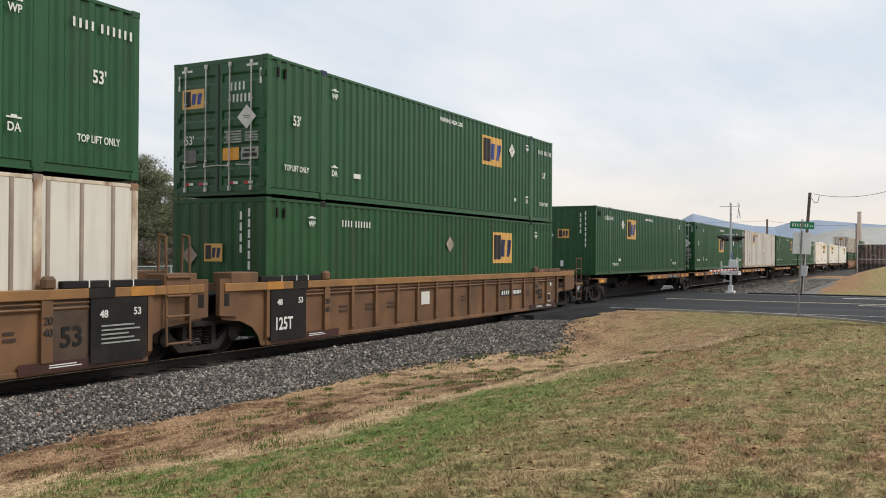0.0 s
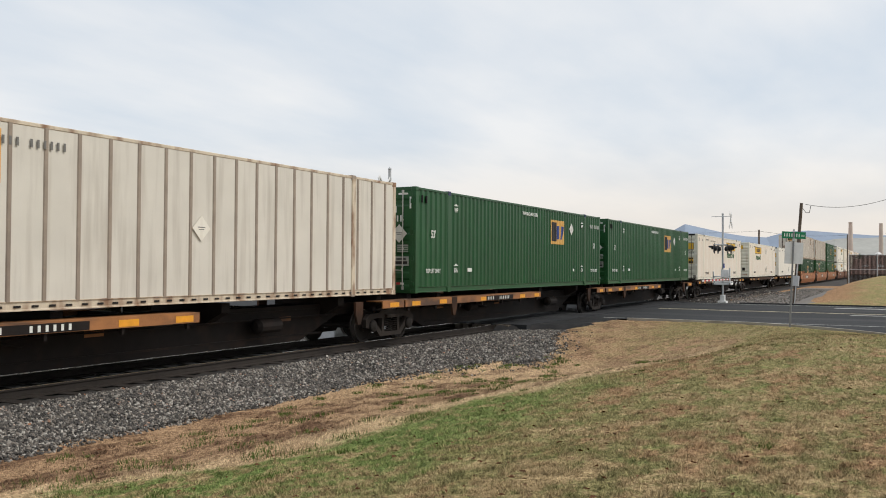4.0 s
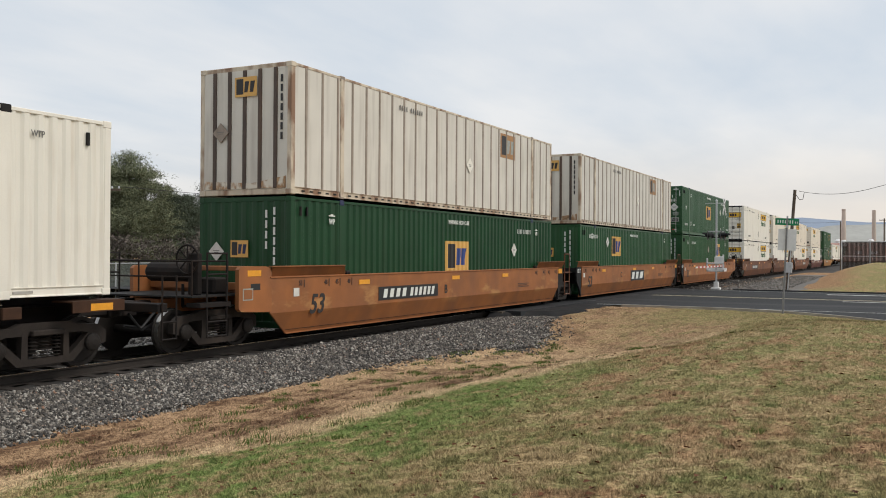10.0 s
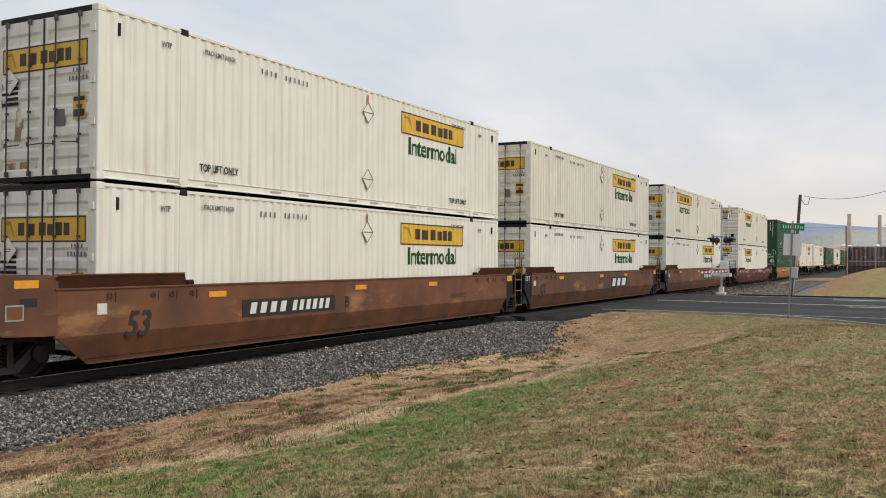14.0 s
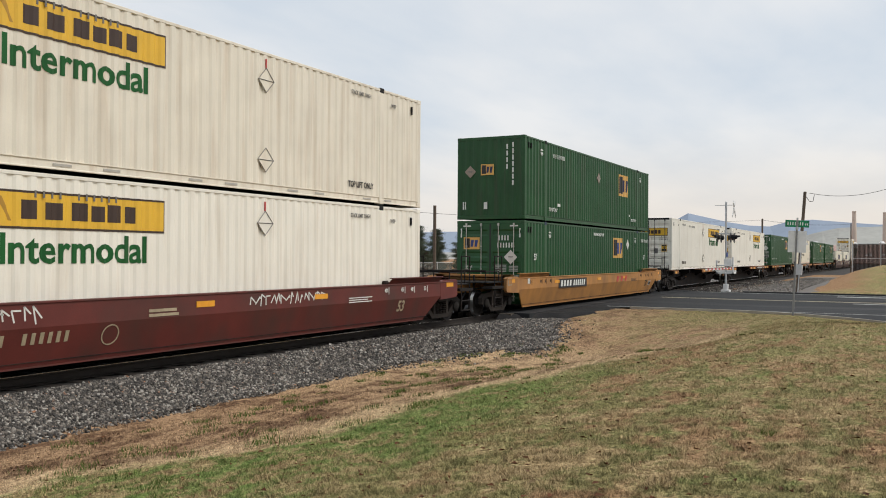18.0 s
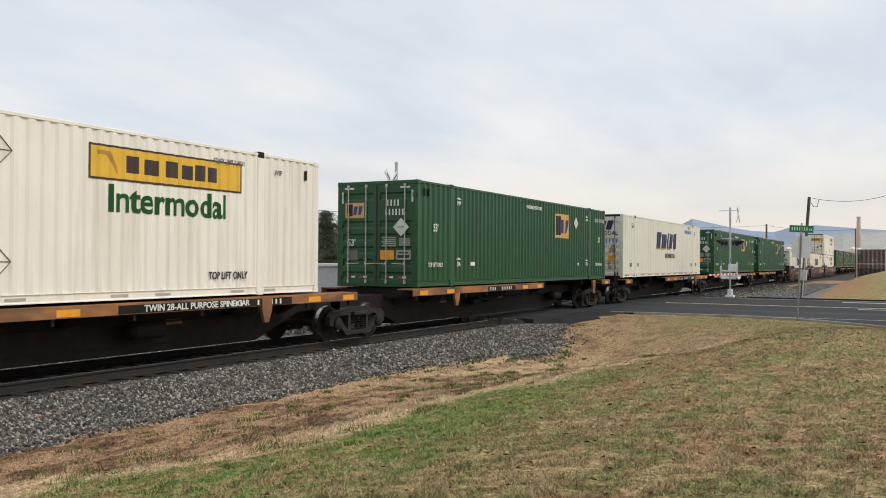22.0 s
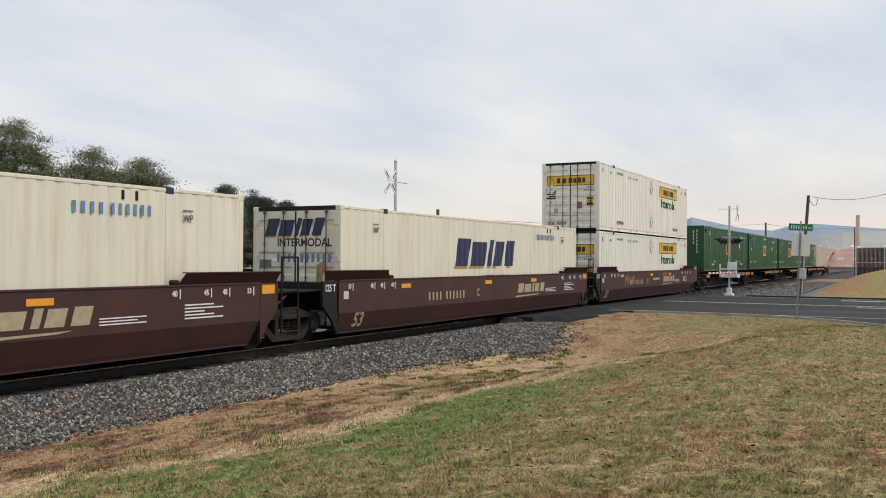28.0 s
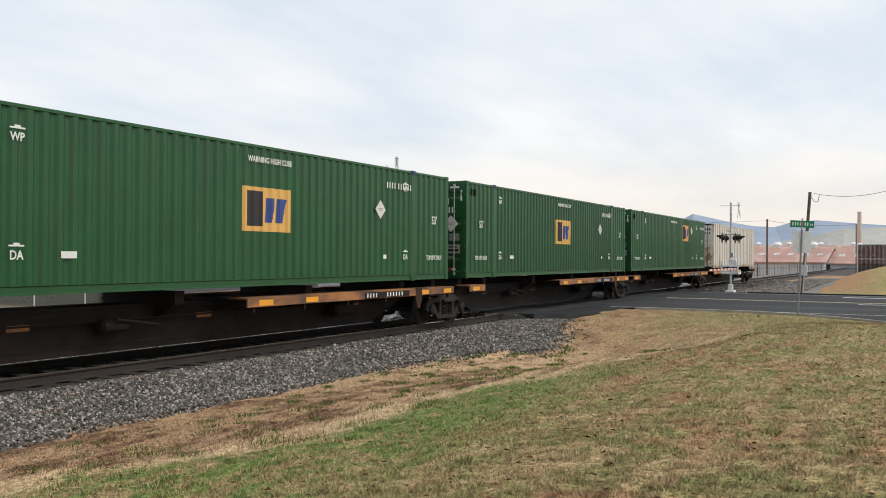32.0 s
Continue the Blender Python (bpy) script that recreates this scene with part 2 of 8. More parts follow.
DARKDECK = mat("dark_brown_deck_paint", (0.062, 0.030, 0.017), 0.75, vary=0.3, grain=3.0, bump=0.1, dirt=(0.022, 0.014, 0.010), dirt_amount=0.8, dirt_scale=(0.9, 0.9, 2.5), dirt_edge=(0.42, 0.66), spec=0.2)
LENS = mat("unlit_red_lens", (0.10, 0.012, 0.012), 0.25, vary=0.1)


# ---- mesh helpers ----
def part(name, bm, material, parent=None, label="", m=None):
    """Links a bmesh as one mesh object under a thing or a part."""
    me = bpy.data.meshes.new(name)
    bm.normal_update()
    bm.to_mesh(me)
    bm.free()
    me.materials.append(material)
    return hang(name, me, parent, label, m)


def hang(name, me, parent=None, label="", m=None):
    ob = new(name, me)
    if parent is not None:
        ob.parent = parent
    if m is not None:
        ob.matrix_basis = m
    if label:
        ob["label"] = label
    return ob


def box(bm, x0, y0, z0, x1, y1, z1):
    v = [bm.verts.new((x, y, z)) for x in (x0, x1) for y in (y0, y1) for z in (z0, z1)]
    for q in ((0, 1, 3, 2), (4, 6, 7, 5), (0, 4, 5, 1), (2, 3, 7, 6), (0, 2, 6, 4), (1, 5, 7, 3)):
        bm.faces.new([v[i] for i in q])
    return v


def boxes(*spans):
    bm = bmesh.new()
    for s in spans:
        box(bm, *s)
    return bm


def bevelled(bm, width=0.01, segments=1):
    bmesh.ops.bevel(bm, geom=bm.edges[:], offset=width, segments=segments, affect="EDGES", clamp_overlap=True)
    return bm


def rod(bm, a, b, r, seg=8, r2=None):
    """A round bar from a to b."""
    a, b = Vector(a), Vector(b)
    q = (b - a).to_track_quat("Z", "Y")
    r2 = r if r2 is None else r2
    rings = []
    for p, rr in ((a, r), (b, r2)):
        rings.append([bm.verts.new(p + q @ Vector((rr * math.cos(i * math.tau / seg), rr * math.sin(i * math.tau / seg), 0))) for i in range(seg)])
    for i in range(seg):
        j = (i + 1) % seg
        bm.faces.new((rings[0][i], rings[0][j], rings[1][j], rings[1][i]))
    bm.faces.new(rings[0][::-1])
    bm.faces.new(rings[1])


def rods(r, *spans, seg=8):
    bm = bmesh.new()
    for a, b in spans:
        rod(bm, a, b, r, seg)
    return bm


def prism(bm, pts, y0, y1, axis="y"):
    """A flat outline (x, z) drawn out between y0 and y1; axis x: outline (y, z) between x0 and x1."""
    put = (lambda u, w, d: (u, d, w)) if axis == "y" else ((lambda u, w, d: (d, u, w)) if axis == "x" else (lambda u, w, d: (u, w, d)))
    a = [bm.verts.new(put(u, w, y0)) for u, w in pts]
    b = [bm.verts.new(put(u, w, y1)) for u, w in pts]
    n = len(pts)
    fa, fb = bm.faces.new(a), bm.faces.new(b[::-1])
    for i in range(n):
        bm.faces.new((a[i], b[i], b[(i + 1) % n], a[(i + 1) % n]))
    bmesh.ops.recalc_face_normals(bm, faces=bm.faces[:])
    if n > 4:
        bmesh.ops.triangulate(bm, faces=[fa, fb])
    return bm


def lathe(bm, profile, centre, axis="y", seg=20, ends=True):
    """A turned solid: profile of (radius, offset along the axis)."""
    rings = []
    for r, o in profile:
        ring = []
        for i in range(seg):
            c, s = math.cos(i * math.tau / seg) * r, math.sin(i * math.tau / seg) * r
            d = {"y": (c, o, s), "x": (o, c, s), "z": (c, s, o)}[axis]
            ring.append(bm.verts.new(Vector(centre) + Vector(d)))
        rings.append(ring)
    for a, b in zip(rings, rings[1:]):
        for i in range(seg):
            j = (i + 1) % seg
            bm.faces.new((a[i], a[j], b[j], b[i]))
    if ends:
        bm.faces.new(rings[0][::-1])
        bm.faces.new(rings[-1])
    else:
        for i in range(seg):
            j = (i + 1) % seg
            bm.faces.new((rings[-1][i], rings[-1][j], rings[0][j], rings[0][i]))
    bmesh.ops.recalc_face_normals(bm, faces=bm.faces[:])
    return bm


WORDS = {}


def word(text, size, material, parent, m, name="lettering", label="", narrow=1.0, lean=0.0):
    """Raised lettering in the built-in font, in the xz plane of m, centred."""
    key = (text, round(size, 3), material.name, narrow, lean)
    if key not in WORDS:
        cu = bpy.data.curves.new("letters", "FONT")
        cu.body, cu.size, cu.align_x, cu.align_y, cu.extrude, cu.offset = text, size, "CENTER", "CENTER", 0.002, size * 0.02
        cu.resolution_u, cu.shear = 3, lean
        tmp = bpy.data.objects.new("letters", cu)
        scene.collection.objects.link(tmp)
        bpy.context.view_layer.update()
        me = bpy.data.meshes.new_from_object(tmp.evaluated_get(bpy.context.evaluated_depsgraph_get()))
        bpy.data.objects.remove(tmp)
        me.transform(Matrix.Rotation(radians(90), 4, "X") @ Matrix.Diagonal((narrow, 1, 1, 1)))
        me.materials.clear()
        me.materials.append(material)
        WORDS[key] = me
    return hang(name, WORDS[key], parent, label, m)


def bars(spans, t=0.004):
    """Flat marks in the xz plane: spans of x0, z0, x1, z1."""
    bm = bmesh.new()
    for x0, z0, x1, z1 in spans:
        box(bm, x0, -t, z0, x1, t, z1)
    return bm


def code_bars(n, h, w, gap, x=0.0, z=0.0, upright=False):
    """Unreadable or private writing as plain bars."""
    out = []
    for i in range(n):
        if upright:
            out.append((x, z - i * (h + gap) - h, x + 0.65 * w, z - i * (h + gap)))
        else:
            out.append((x + i * (w + gap), z, x + i * (w + gap) + 0.58 * w, z + h))
    return out


def thing(name, label, category, group="", m=None, kind=""):
    ob = new(name)
    ob.empty_display_size = 0.3
    if m is not None:
        ob.matrix_basis = m
    return tagged(ob, label, category, group, kind)

def flaking(m, colour, edge):
    """Faded patches along the middle of a wagon's side, where the top coat has worn thin."""
    N, K = m.node_tree.nodes, m.node_tree.links
    b = N["Principled BSDF"]
    old = b.inputs["Base Color"].links[0].from_socket
    co = N.new("ShaderNodeTexCoord").outputs["Object"]
    info = N.new("ShaderNodeObjectInfo")
    shift = N.new("ShaderNodeVectorMath")
    shift.operation = "MULTIPLY_ADD"
    shift.inputs[1].default_value = (61.0, 0.0, 0.0)
    K.new(info.outputs["Random"], shift.inputs[0])
    K.new(co, shift.inputs[2])
    mp = N.new("ShaderNodeMapping")
    mp.inputs["Scale"].default_value = (0.62, 1.0, 1.7)
    K.new(shift.outputs[0], mp.inputs[0])
    t = N.new("ShaderNodeTexNoise")
    t.inputs["Scale"].default_value, t.inputs["Detail"].default_value, t.inputs["Roughness"].default_value = 1.1, 8, 0.62
    K.new(mp.outputs[0], t.inputs["Vector"])
    r = N.new("ShaderNodeMapRange")
    r.inputs[1].default_value, r.inputs[2].default_value, r.inputs[4].default_value = edge[0], edge[1], 0.8
    K.new(t.outputs[0], r.inputs[0])
    sep = N.new("ShaderNodeSeparateXYZ")
    K.new(co, sep.inputs[0])
    off = N.new("ShaderNodeMath")
    off.operation = "SUBTRACT"
    off.inputs[1].default_value = 0.86
    K.new(sep.outputs[2], off.inputs[0])
    far = N.new("ShaderNodeMath")
    far.operation = "ABSOLUTE"
    K.new(off.outputs[0], far.inputs[0])
    band = N.new("ShaderNodeMapRange")
    band.inputs[1].default_value, band.inputs[2].default_value = 0.36, 0.12
    K.new(far.outputs[0], band.inputs[0])
    both = N.new("ShaderNodeMath")
    both.operation = "MULTIPLY"
    K.new(r.outputs[0], both.inputs[0])
    K.new(band.outputs[0], both.inputs[1])
    mix = N.new("ShaderNodeMix")
    mix.data_type = "RGBA"
    mix.inputs[7].default_value = (*colour, 1)
    K.new(both.outputs[0], mix.inputs[0])
    K.new(old, mix.inputs[6])
    K.new(mix.outputs[2], b.inputs["Base Color"])


flaking(ORANGE, (0.47, 0.25, 0.085), (0.55, 0.66))
flaking(RUSTY, (0.33, 0.17, 0.065), (0.57, 0.68))
PATCHYELLOW = mat("faded_yellow_patch", (0.47, 0.25, 0.075), 0.65, vary=0.3, grain=5)
POSTSTEEL = mat("dull_weathered_post_steel", (0.22, 0.22, 0.22), 0.6, 0.2, vary=0.2, grain=6)
PALEBLUE = mat("faded_blue_ink", (0.13, 0.22, 0.42), 0.6, vary=0.2, grain=9)


def worn_white():
    """Off-white paint that has gone peach in the hollows of the corrugation."""
    m = mat("peach_striped_off_white_paint", (0.81, 0.77, 0.68), 0.5, vary=0.05, grain=1.2, bump=0.05, dirt=(0.46, 0.36, 0.25), dirt_amount=0.5, dirt_scale=STREAK, dirt_edge=(0.52, 0.85))
    N, K = m.node_tree.nodes, m.node_tree.links
    b = N["Principled BSDF"]
    old = b.inputs["Base Color"].links[0].from_socket
    sep = N.new("ShaderNodeSeparateXYZ")
    K.new(N.new("ShaderNodeTexCoord").outputs["Object"], sep.inputs[0])
    side = N.new("ShaderNodeMath")
    side.operation = "ABSOLUTE"
    K.new(sep.outputs[1], side.inputs[0])
    deep = N.new("ShaderNodeMapRange")
    deep.inputs[1].default_value, deep.inputs[2].default_value = WID / 2 - 0.014, WID / 2 - 0.026
    K.new(side.outputs[0], deep.inputs[0])
    mix = N.new("ShaderNodeMix")
    mix.data_type = "RGBA"
    mix.inputs[7].default_value = (0.76, 0.60, 0.45, 1)
    K.new(deep.outputs[0], mix.inputs[0])
    K.new(old, mix.inputs[6])
    K.new(mix.outputs[2], b.inputs["Base Color"])
    return m


PEACH = worn_white()
DARKROD = mat("dark_weathered_lock_steel", (0.085, 0.075, 0.068), 0.6, 0.2, vary=0.25, grain=8)
GOLDEN = mat("golden_tan_wagon_paint", (0.42, 0.195, 0.050), 0.6, vary=0.18, grain=2.0, bump=0.08, dirt=(0.20, 0.10, 0.042), dirt_amount=0.8, dirt_scale=(1.3, 1.3, 0.7), dirt_edge=(0.42, 0.75))

# ---- ground, road and track ----
ROAD = (31.6, 51.3)


def smooth(a, b, x):
    t = min(1.0, max(0.0, (x - a) / (b - a)))
    return t * t * (3 - 2 * t)


def kerb_x(y):
    """Near edge of the road: straight at the rails, swinging out into a corner."""
    return 33.1 - 0.115 * max(0.0, 6.2 - y) ** 2 if y > -2 else 25.37 + (y + 2) * 1.5


def ground_z(x, y):
    """Height of the land: a mown mound that falls to a ditch beside the ballast and under the road's bank."""
    z = 0.34 - 0.92 * smooth(1.5, 9.6, y)
    z += 0.05 * math.sin(x * 0.35 + y * 0.5) * (1 - smooth(8.6, 9.6, y))
    near_road = smooth(22.5, 31.0, x) * (1 - smooth(52, 56, x))
    z += (-0.03 - z) * near_road
    z -= 0.30 * math.exp(-((x - 22.0) / 4.2) ** 2) * smooth(1.8, 6.2, y) * (1 - 0.7 * smooth(7.5, 9.6, y))
    if 9.6 < y < 18:
        z = -0.58 + 0.55 * near_road * (1 - smooth(10.0, 11.5, y))
    if x > 54:
        bank = smooth(54, 70, x) * (1 - smooth(2.5, 7.5, y)) * (1 - smooth(110, 180, x))
        z = z * (1 - smooth(54, 60, x)) + smooth(54, 60, x) * (-0.3 + 1.5 * bank)
    if y > 18:
        z = -0.5 - 0.5 * smooth(18, 40, y)
    if kerb_x(y) - 0.05 < x < ROAD[1] - 0.1 and y < 10.5:
        z = min(z, -0.12)
    far = smooth(120, 260, x)
    return z * (1 - far) - 5.0 * far


EDGE = ((4, 8.3), (6.6, 8.0), (7.4, 6.9), (8.3, 6.15), (12.4, 5.95), (13.6, 5.1), (15.8, 4.75), (18, 4.3), (23, 4.1), (27, 4.0), (31, 3.6), (34, 3.0))   # x, y of the upper edge of the turf


def land_colour(name="winter_turf", blades=False):
    """Mown winter turf: straw, bare earth and green patches."""
    m = bpy.data.materials.new(name)
    m.use_nodes = True
    nt = m.node_tree
    N, K = nt.nodes, nt.links
    b = N["Principled BSDF"]
    b.inputs["Roughness"].default_value = 0.95
    b.inputs["Specular IOR Level"].default_value = 0.1
    pos = N.new("ShaderNodeNewGeometry").outputs["Position"]

    def tex(scale, detail=5.0, rough=0.6):
        t = N.new("ShaderNodeTexNoise")
        t.inputs["Scale"].default_value, t.inputs["Detail"].default_value, t.inputs["Roughness"].default_value = scale, detail, rough
        K.new(pos, t.inputs["Vector"])
        return t.outputs[0]

    def rng(v, a, b_, c=0.0, d=1.0):
        r = N.new("ShaderNodeMapRange")
        r.interpolation_type = "SMOOTHSTEP"
        for i, q in enumerate((a, b_, c, d)):
            r.inputs[i + 1].default_value = q
        K.new(v, r.inputs[0])
        return r.outputs[0]

    def op(kind, a, b_):
        n = N.new("ShaderNodeMath")
        n.operation = kind
        for i, q in enumerate((a, b_)):
            if isinstance(q, (int, float)):
                n.inputs[i].default_value = q
            else:
                K.new(q, n.inputs[i])
        return n.outputs[0]

    def mix(f, a, b_):
        n = N.new("ShaderNodeMix")
        n.data_type = "RGBA"
        K.new(f, n.inputs[0])
        for i, q in ((6, a), (7, b_)):
            if isinstance(q, tuple):
                n.inputs[i].default_value = (*q, 1)
            else:
                K.new(q, n.inputs[i])
        return n.outputs[2]

    def along(v, a, b_, pts):
        """A value that runs through pts, (place, value from 0 to 10), along v."""
        ramp = N.new("ShaderNodeValToRGB")
        ramp.color_ramp.interpolation = "LINEAR"
        e = ramp.color_ramp.elements
        while len(e) < len(pts):
            e.new(0.5)
        for el, (q, val) in zip(e, pts):
            el.position, el.color = (q - a) / (b_ - a), (val / 10, val / 10, val / 10, 1)
        flat = N.new("ShaderNodeMapRange")
        flat.inputs[1].default_value, flat.inputs[2].default_value = a, b_
        K.new(v, flat.inputs[0])
        K.new(flat.outputs[0], ramp.inputs[0])
        return op("MULTIPLY", ramp.outputs[0], 10.0)

    def wide(scale, sx=0.75, sy=1.15, detail=7):
        stretch = N.new("ShaderNodeMapping")
        stretch.inputs["Scale"].default_value = (sx, sy, 1)
        stretch.inputs["Rotation"].default_value = (0, 0, radians(-8))
        K.new(pos, stretch.inputs[0])
        t = N.new("ShaderNodeTexNoise")
        t.inputs["Scale"].default_value, t.inputs["Detail"].default_value, t.inputs["Roughness"].default_value = scale, detail, 0.68
        K.new(stretch.outputs[0], t.inputs["Vector"])
        return t.outputs[0]

    sep = N.new("ShaderNodeSeparateXYZ")
    K.new(pos, sep.inputs[0])
    x, y = sep.outputs[0], sep.outputs[1]
    isl = N.new("ShaderNodeNewGeometry")
    each = isl.outputs["Random Per Island"] if blades else tex(48, 3, 0.7)
    wander = op("MULTIPLY", op("SUBTRACT", tex(1.1, 7, 0.74), 0.5), 2.8)
    edge = along(x, 4.0, 34.0, EDGE)
    over = op("SUBTRACT", op("ADD", y, wander), edge)      # above 0: dry strip beside the ballast
    low = op("SUBTRACT", op("ADD", y, op("MULTIPLY", wander, 0.9)), along(x, 4.0, 34.0, ((4, 3.9), (6.6, 3.5), (10, 3.9), (14, 4.3), (34, 4.3))))
    fine, tiny, mid = tex(55, 3, 0.7), tex(17, 5, 0.75), tex(4.5, 6, 0.7)
    if blades:
        lo, hi = 0.15, 0.85
        pick = each
    else:
        lo, hi = 0.36, 0.62
        pick = tiny
    straw = mix(rng(pick, lo, hi), (0.33, 0.215, 0.120), (0.88, 0.66, 0.40))
    thatch = mix(rng(pick, lo, hi), (0.165, 0.095, 0.055), (0.60, 0.39, 0.23))
    earth = mix(rng(pick, lo, hi), (0.060, 0.034, 0.023), (0.25, 0.145, 0.085))
    red = mix(rng(pick, lo, hi), (0.145, 0.080, 0.043), (0.52, 0.32, 0.175))
    grass = mix(rng(pick, lo, hi), (0.046, 0.090, 0.020), (0.225, 0.345, 0.092))
    olive = mix(rng(pick, lo, hi), (0.098, 0.094, 0.036), (0.40, 0.350, 0.155))
    tan = mix(rng(pick, lo, hi), (0.165, 0.112, 0.052), (0.60, 0.445, 0.24))
    # dry strip: pale straw beside the turf, brown thatch and bare earth towards the stone
    dry = mix(op("MULTIPLY", rng(op("ADD", over, op("MULTIPLY", op("SUBTRACT", wide(1.0), 0.5), 5.0)), 0.5, 1.9), op("MULTIPLY", along(x, 4.0, 34.0, ((4, 9.0), (12, 8.5), (16, 4.5), (21, 3.2), (25, 6.5), (34, 7.0))), 0.1)), straw, thatch)
    bare = op("MULTIPLY", op("MULTIPLY", rng(wide(1.15), 0.46, 0.57), rng(over, 0.3, 1.2)), rng(x, 24, 15, 0.55, 1.0))
    dry = mix(op("MULTIPLY", bare, rng(mid, 0.38, 0.52, 0.35, 0.95)), dry, earth)
    # the bank under the road: tan and brown, turning green on its shoulder
    bank = rng(op("ADD", x, op("MULTIPLY", wander, 1.4)), 22.0, 25.0)
    banked = mix(rng(wide(1.3, 0.9, 0.9), 0.44, 0.60), thatch, tan)
    banked = mix(op("MULTIPLY", rng(wide(1.7, 0.9, 0.9), 0.48, 0.58), 0.65), banked, earth)
    banked = mix(op("MULTIPLY", rng(wide(2.4, 0.9, 0.9), 0.50, 0.58), rng(y, 8.5, 6.0, 0.1, 0.8)), banked, olive)
    dry = mix(op("MULTIPLY", bank, 0.85), dry, banked)
    shoulder = op("MULTIPLY", rng(x, 25.5, 29.0), rng(op("ADD", y, op("MULTIPLY", wander, 1.6)), 9.0, 6.2))
    dry = mix(op("MULTIPLY", shoulder, rng(mid, 0.36, 0.56, 0.25, 0.9)), dry, olive)
    # lawn: olive and tan, red-brown where it is worn
    lawn = mix(rng(op("ADD", op("MULTIPLY", wide(1.6), 0.7), op("MULTIPLY", mid, 0.3)), 0.46, 0.55), olive, tan)
    lawn = mix(op("MULTIPLY", rng(wide(2.3), 0.54, 0.64), 0.45), lawn, grass)
    worn = op("MULTIPLY", rng(wide(0.62, 0.6, 1.5), 0.47, 0.56), rng(wide(3.2), 0.38, 0.54))
    lawn = mix(op("MULTIPLY", worn, 0.85), lawn, red)
    dead = op("MULTIPLY", rng(wide(2.0, 0.7, 1.3), 0.60, 0.66), rng(mid, 0.45, 0.55))
    lawn = mix(op("MULTIPLY", dead, 0.75), lawn, earth)
    moss = op("MULTIPLY", op("MULTIPLY", rng(x, 18, 24), rng(x, 48, 44)), rng(mid, 0.35, 0.6, 0.25, 0.7))
    lawn = mix(moss, lawn, olive)
    col = mix(rng(over, -0.22, 0.22), lawn, dry)
    # lush band below the dry strip
    band = op("MULTIPLY", op("MULTIPLY", rng(low, -0.6, 0.9), rng(over, 0.5, -0.1)), rng(x, 17.0, 12.0))
    thin = rng(x, 5.5, 9.0, 0.06, 0.0)                    # sparser towards the foot of the ballast
    clumps = rng(op("SUBTRACT", op("ADD", op("MULTIPLY", mid, 0.55), op("MULTIPLY", wide(2.2, 0.8, 1.1), 0.45)), thin), 0.41, 0.50, 0.05, 1.0)
    col = mix(op("MULTIPLY", band, 0.8), col, mix(clumps, tan, grass))
    # the rough bank beyond the road: worn red-brown on its flank, weedy green on top
    rough = mix(rng(op("ADD", op("MULTIPLY", tex(0.5, 5), 4.0), y), 4.0, 6.2), olive, red)
    rough = mix(op("MULTIPLY", rng(tex(1.4, 6, 0.75), 0.48, 0.6), 0.7), rough, thatch)
    col = mix(rng(x, 53, 56), col, rough)
    grit = mix(rng(fine, 0.3, 0.7), (0.075, 0.070, 0.066), (0.33, 0.31, 0.29))
    col = mix(op("MULTIPLY", rng(y, 15.2, 15.9), rng(y, 24, 19)), col, grit)
    vary = rng(tex(21, 3, 0.6), 0.3, 0.7, 0.86, 1.30) if blades else rng(fine, 0.3, 0.7, 0.55, 1.25)
    scale = N.new("ShaderNodeVectorMath")
    scale.operation = "SCALE"
    K.new(col, scale.inputs[0])
    K.new(vary, scale.inputs["Scale"])
    col = scale.outputs[0]
    K.new(col, b.inputs["Base Color"])
    bp = N.new("ShaderNodeBump")
    bp.inputs["Strength"].default_value, bp.inputs["Distance"].default_value = 0.6, 0.04
    K.new(fine, bp.inputs["Height"])
    if blades:
        # thin leaves let light through: shade them by a normal bent upwards
        lift = N.new("ShaderNodeVectorMath")
        lift.operation = "MULTIPLY_ADD"
        lift.inputs[1].default_value, lift.inputs[2].default_value = (0.35, 0.35, 0.35), (0, 0, 1)
        K.new(isl.outputs["Normal"], lift.inputs[0])
        unit = N.new("ShaderNodeVectorMath")
        unit.operation = "NORMALIZE"
        K.new(lift.outputs[0], unit.inputs[0])
        K.new(unit.outputs[0], b.inputs["Normal"])
    else:
        K.new(bp.outputs[0], b.inputs["Normal"])
    return m


TURF = land_colour()
BLADES = land_colour("winter_grass_blades", True)


def grid_mesh(name, xs, ys, height, material):
    xs, ys = list(xs), list(ys)
    verts = [(x, y, height(x, y)) for x in xs for y in ys]
    n = len(ys)
    faces = [(i * n + j, (i + 1) * n + j, (i + 1) * n + j + 1, i * n + j + 1) for i in range(len(xs) - 1) for j in range(n - 1)]
    me = bpy.data.meshes.new(name)
    me.from_pydata(verts, [], faces)
    me.materials.append(material)
    for p in me.polygons:
        p.use_smooth = True
    return new(name, me)


def steps(*spans):
    out = []
    for a, b, s in spans:
        n = max(1, round((b - a) / s))
        out += [a + (b - a) * i / n for i in range(n)]
    return out + [spans[-1][1]]


def lumpy(x, y):
    z = ground_z(x, y)
    if -12 < x < 34 and -12 < y < 11:
        z += 0.035 * noise.noise((x * 0.9, y * 0.9, 0)) + 0.018 * noise.noise((x * 3.1, y * 3.1, 4))
    return z


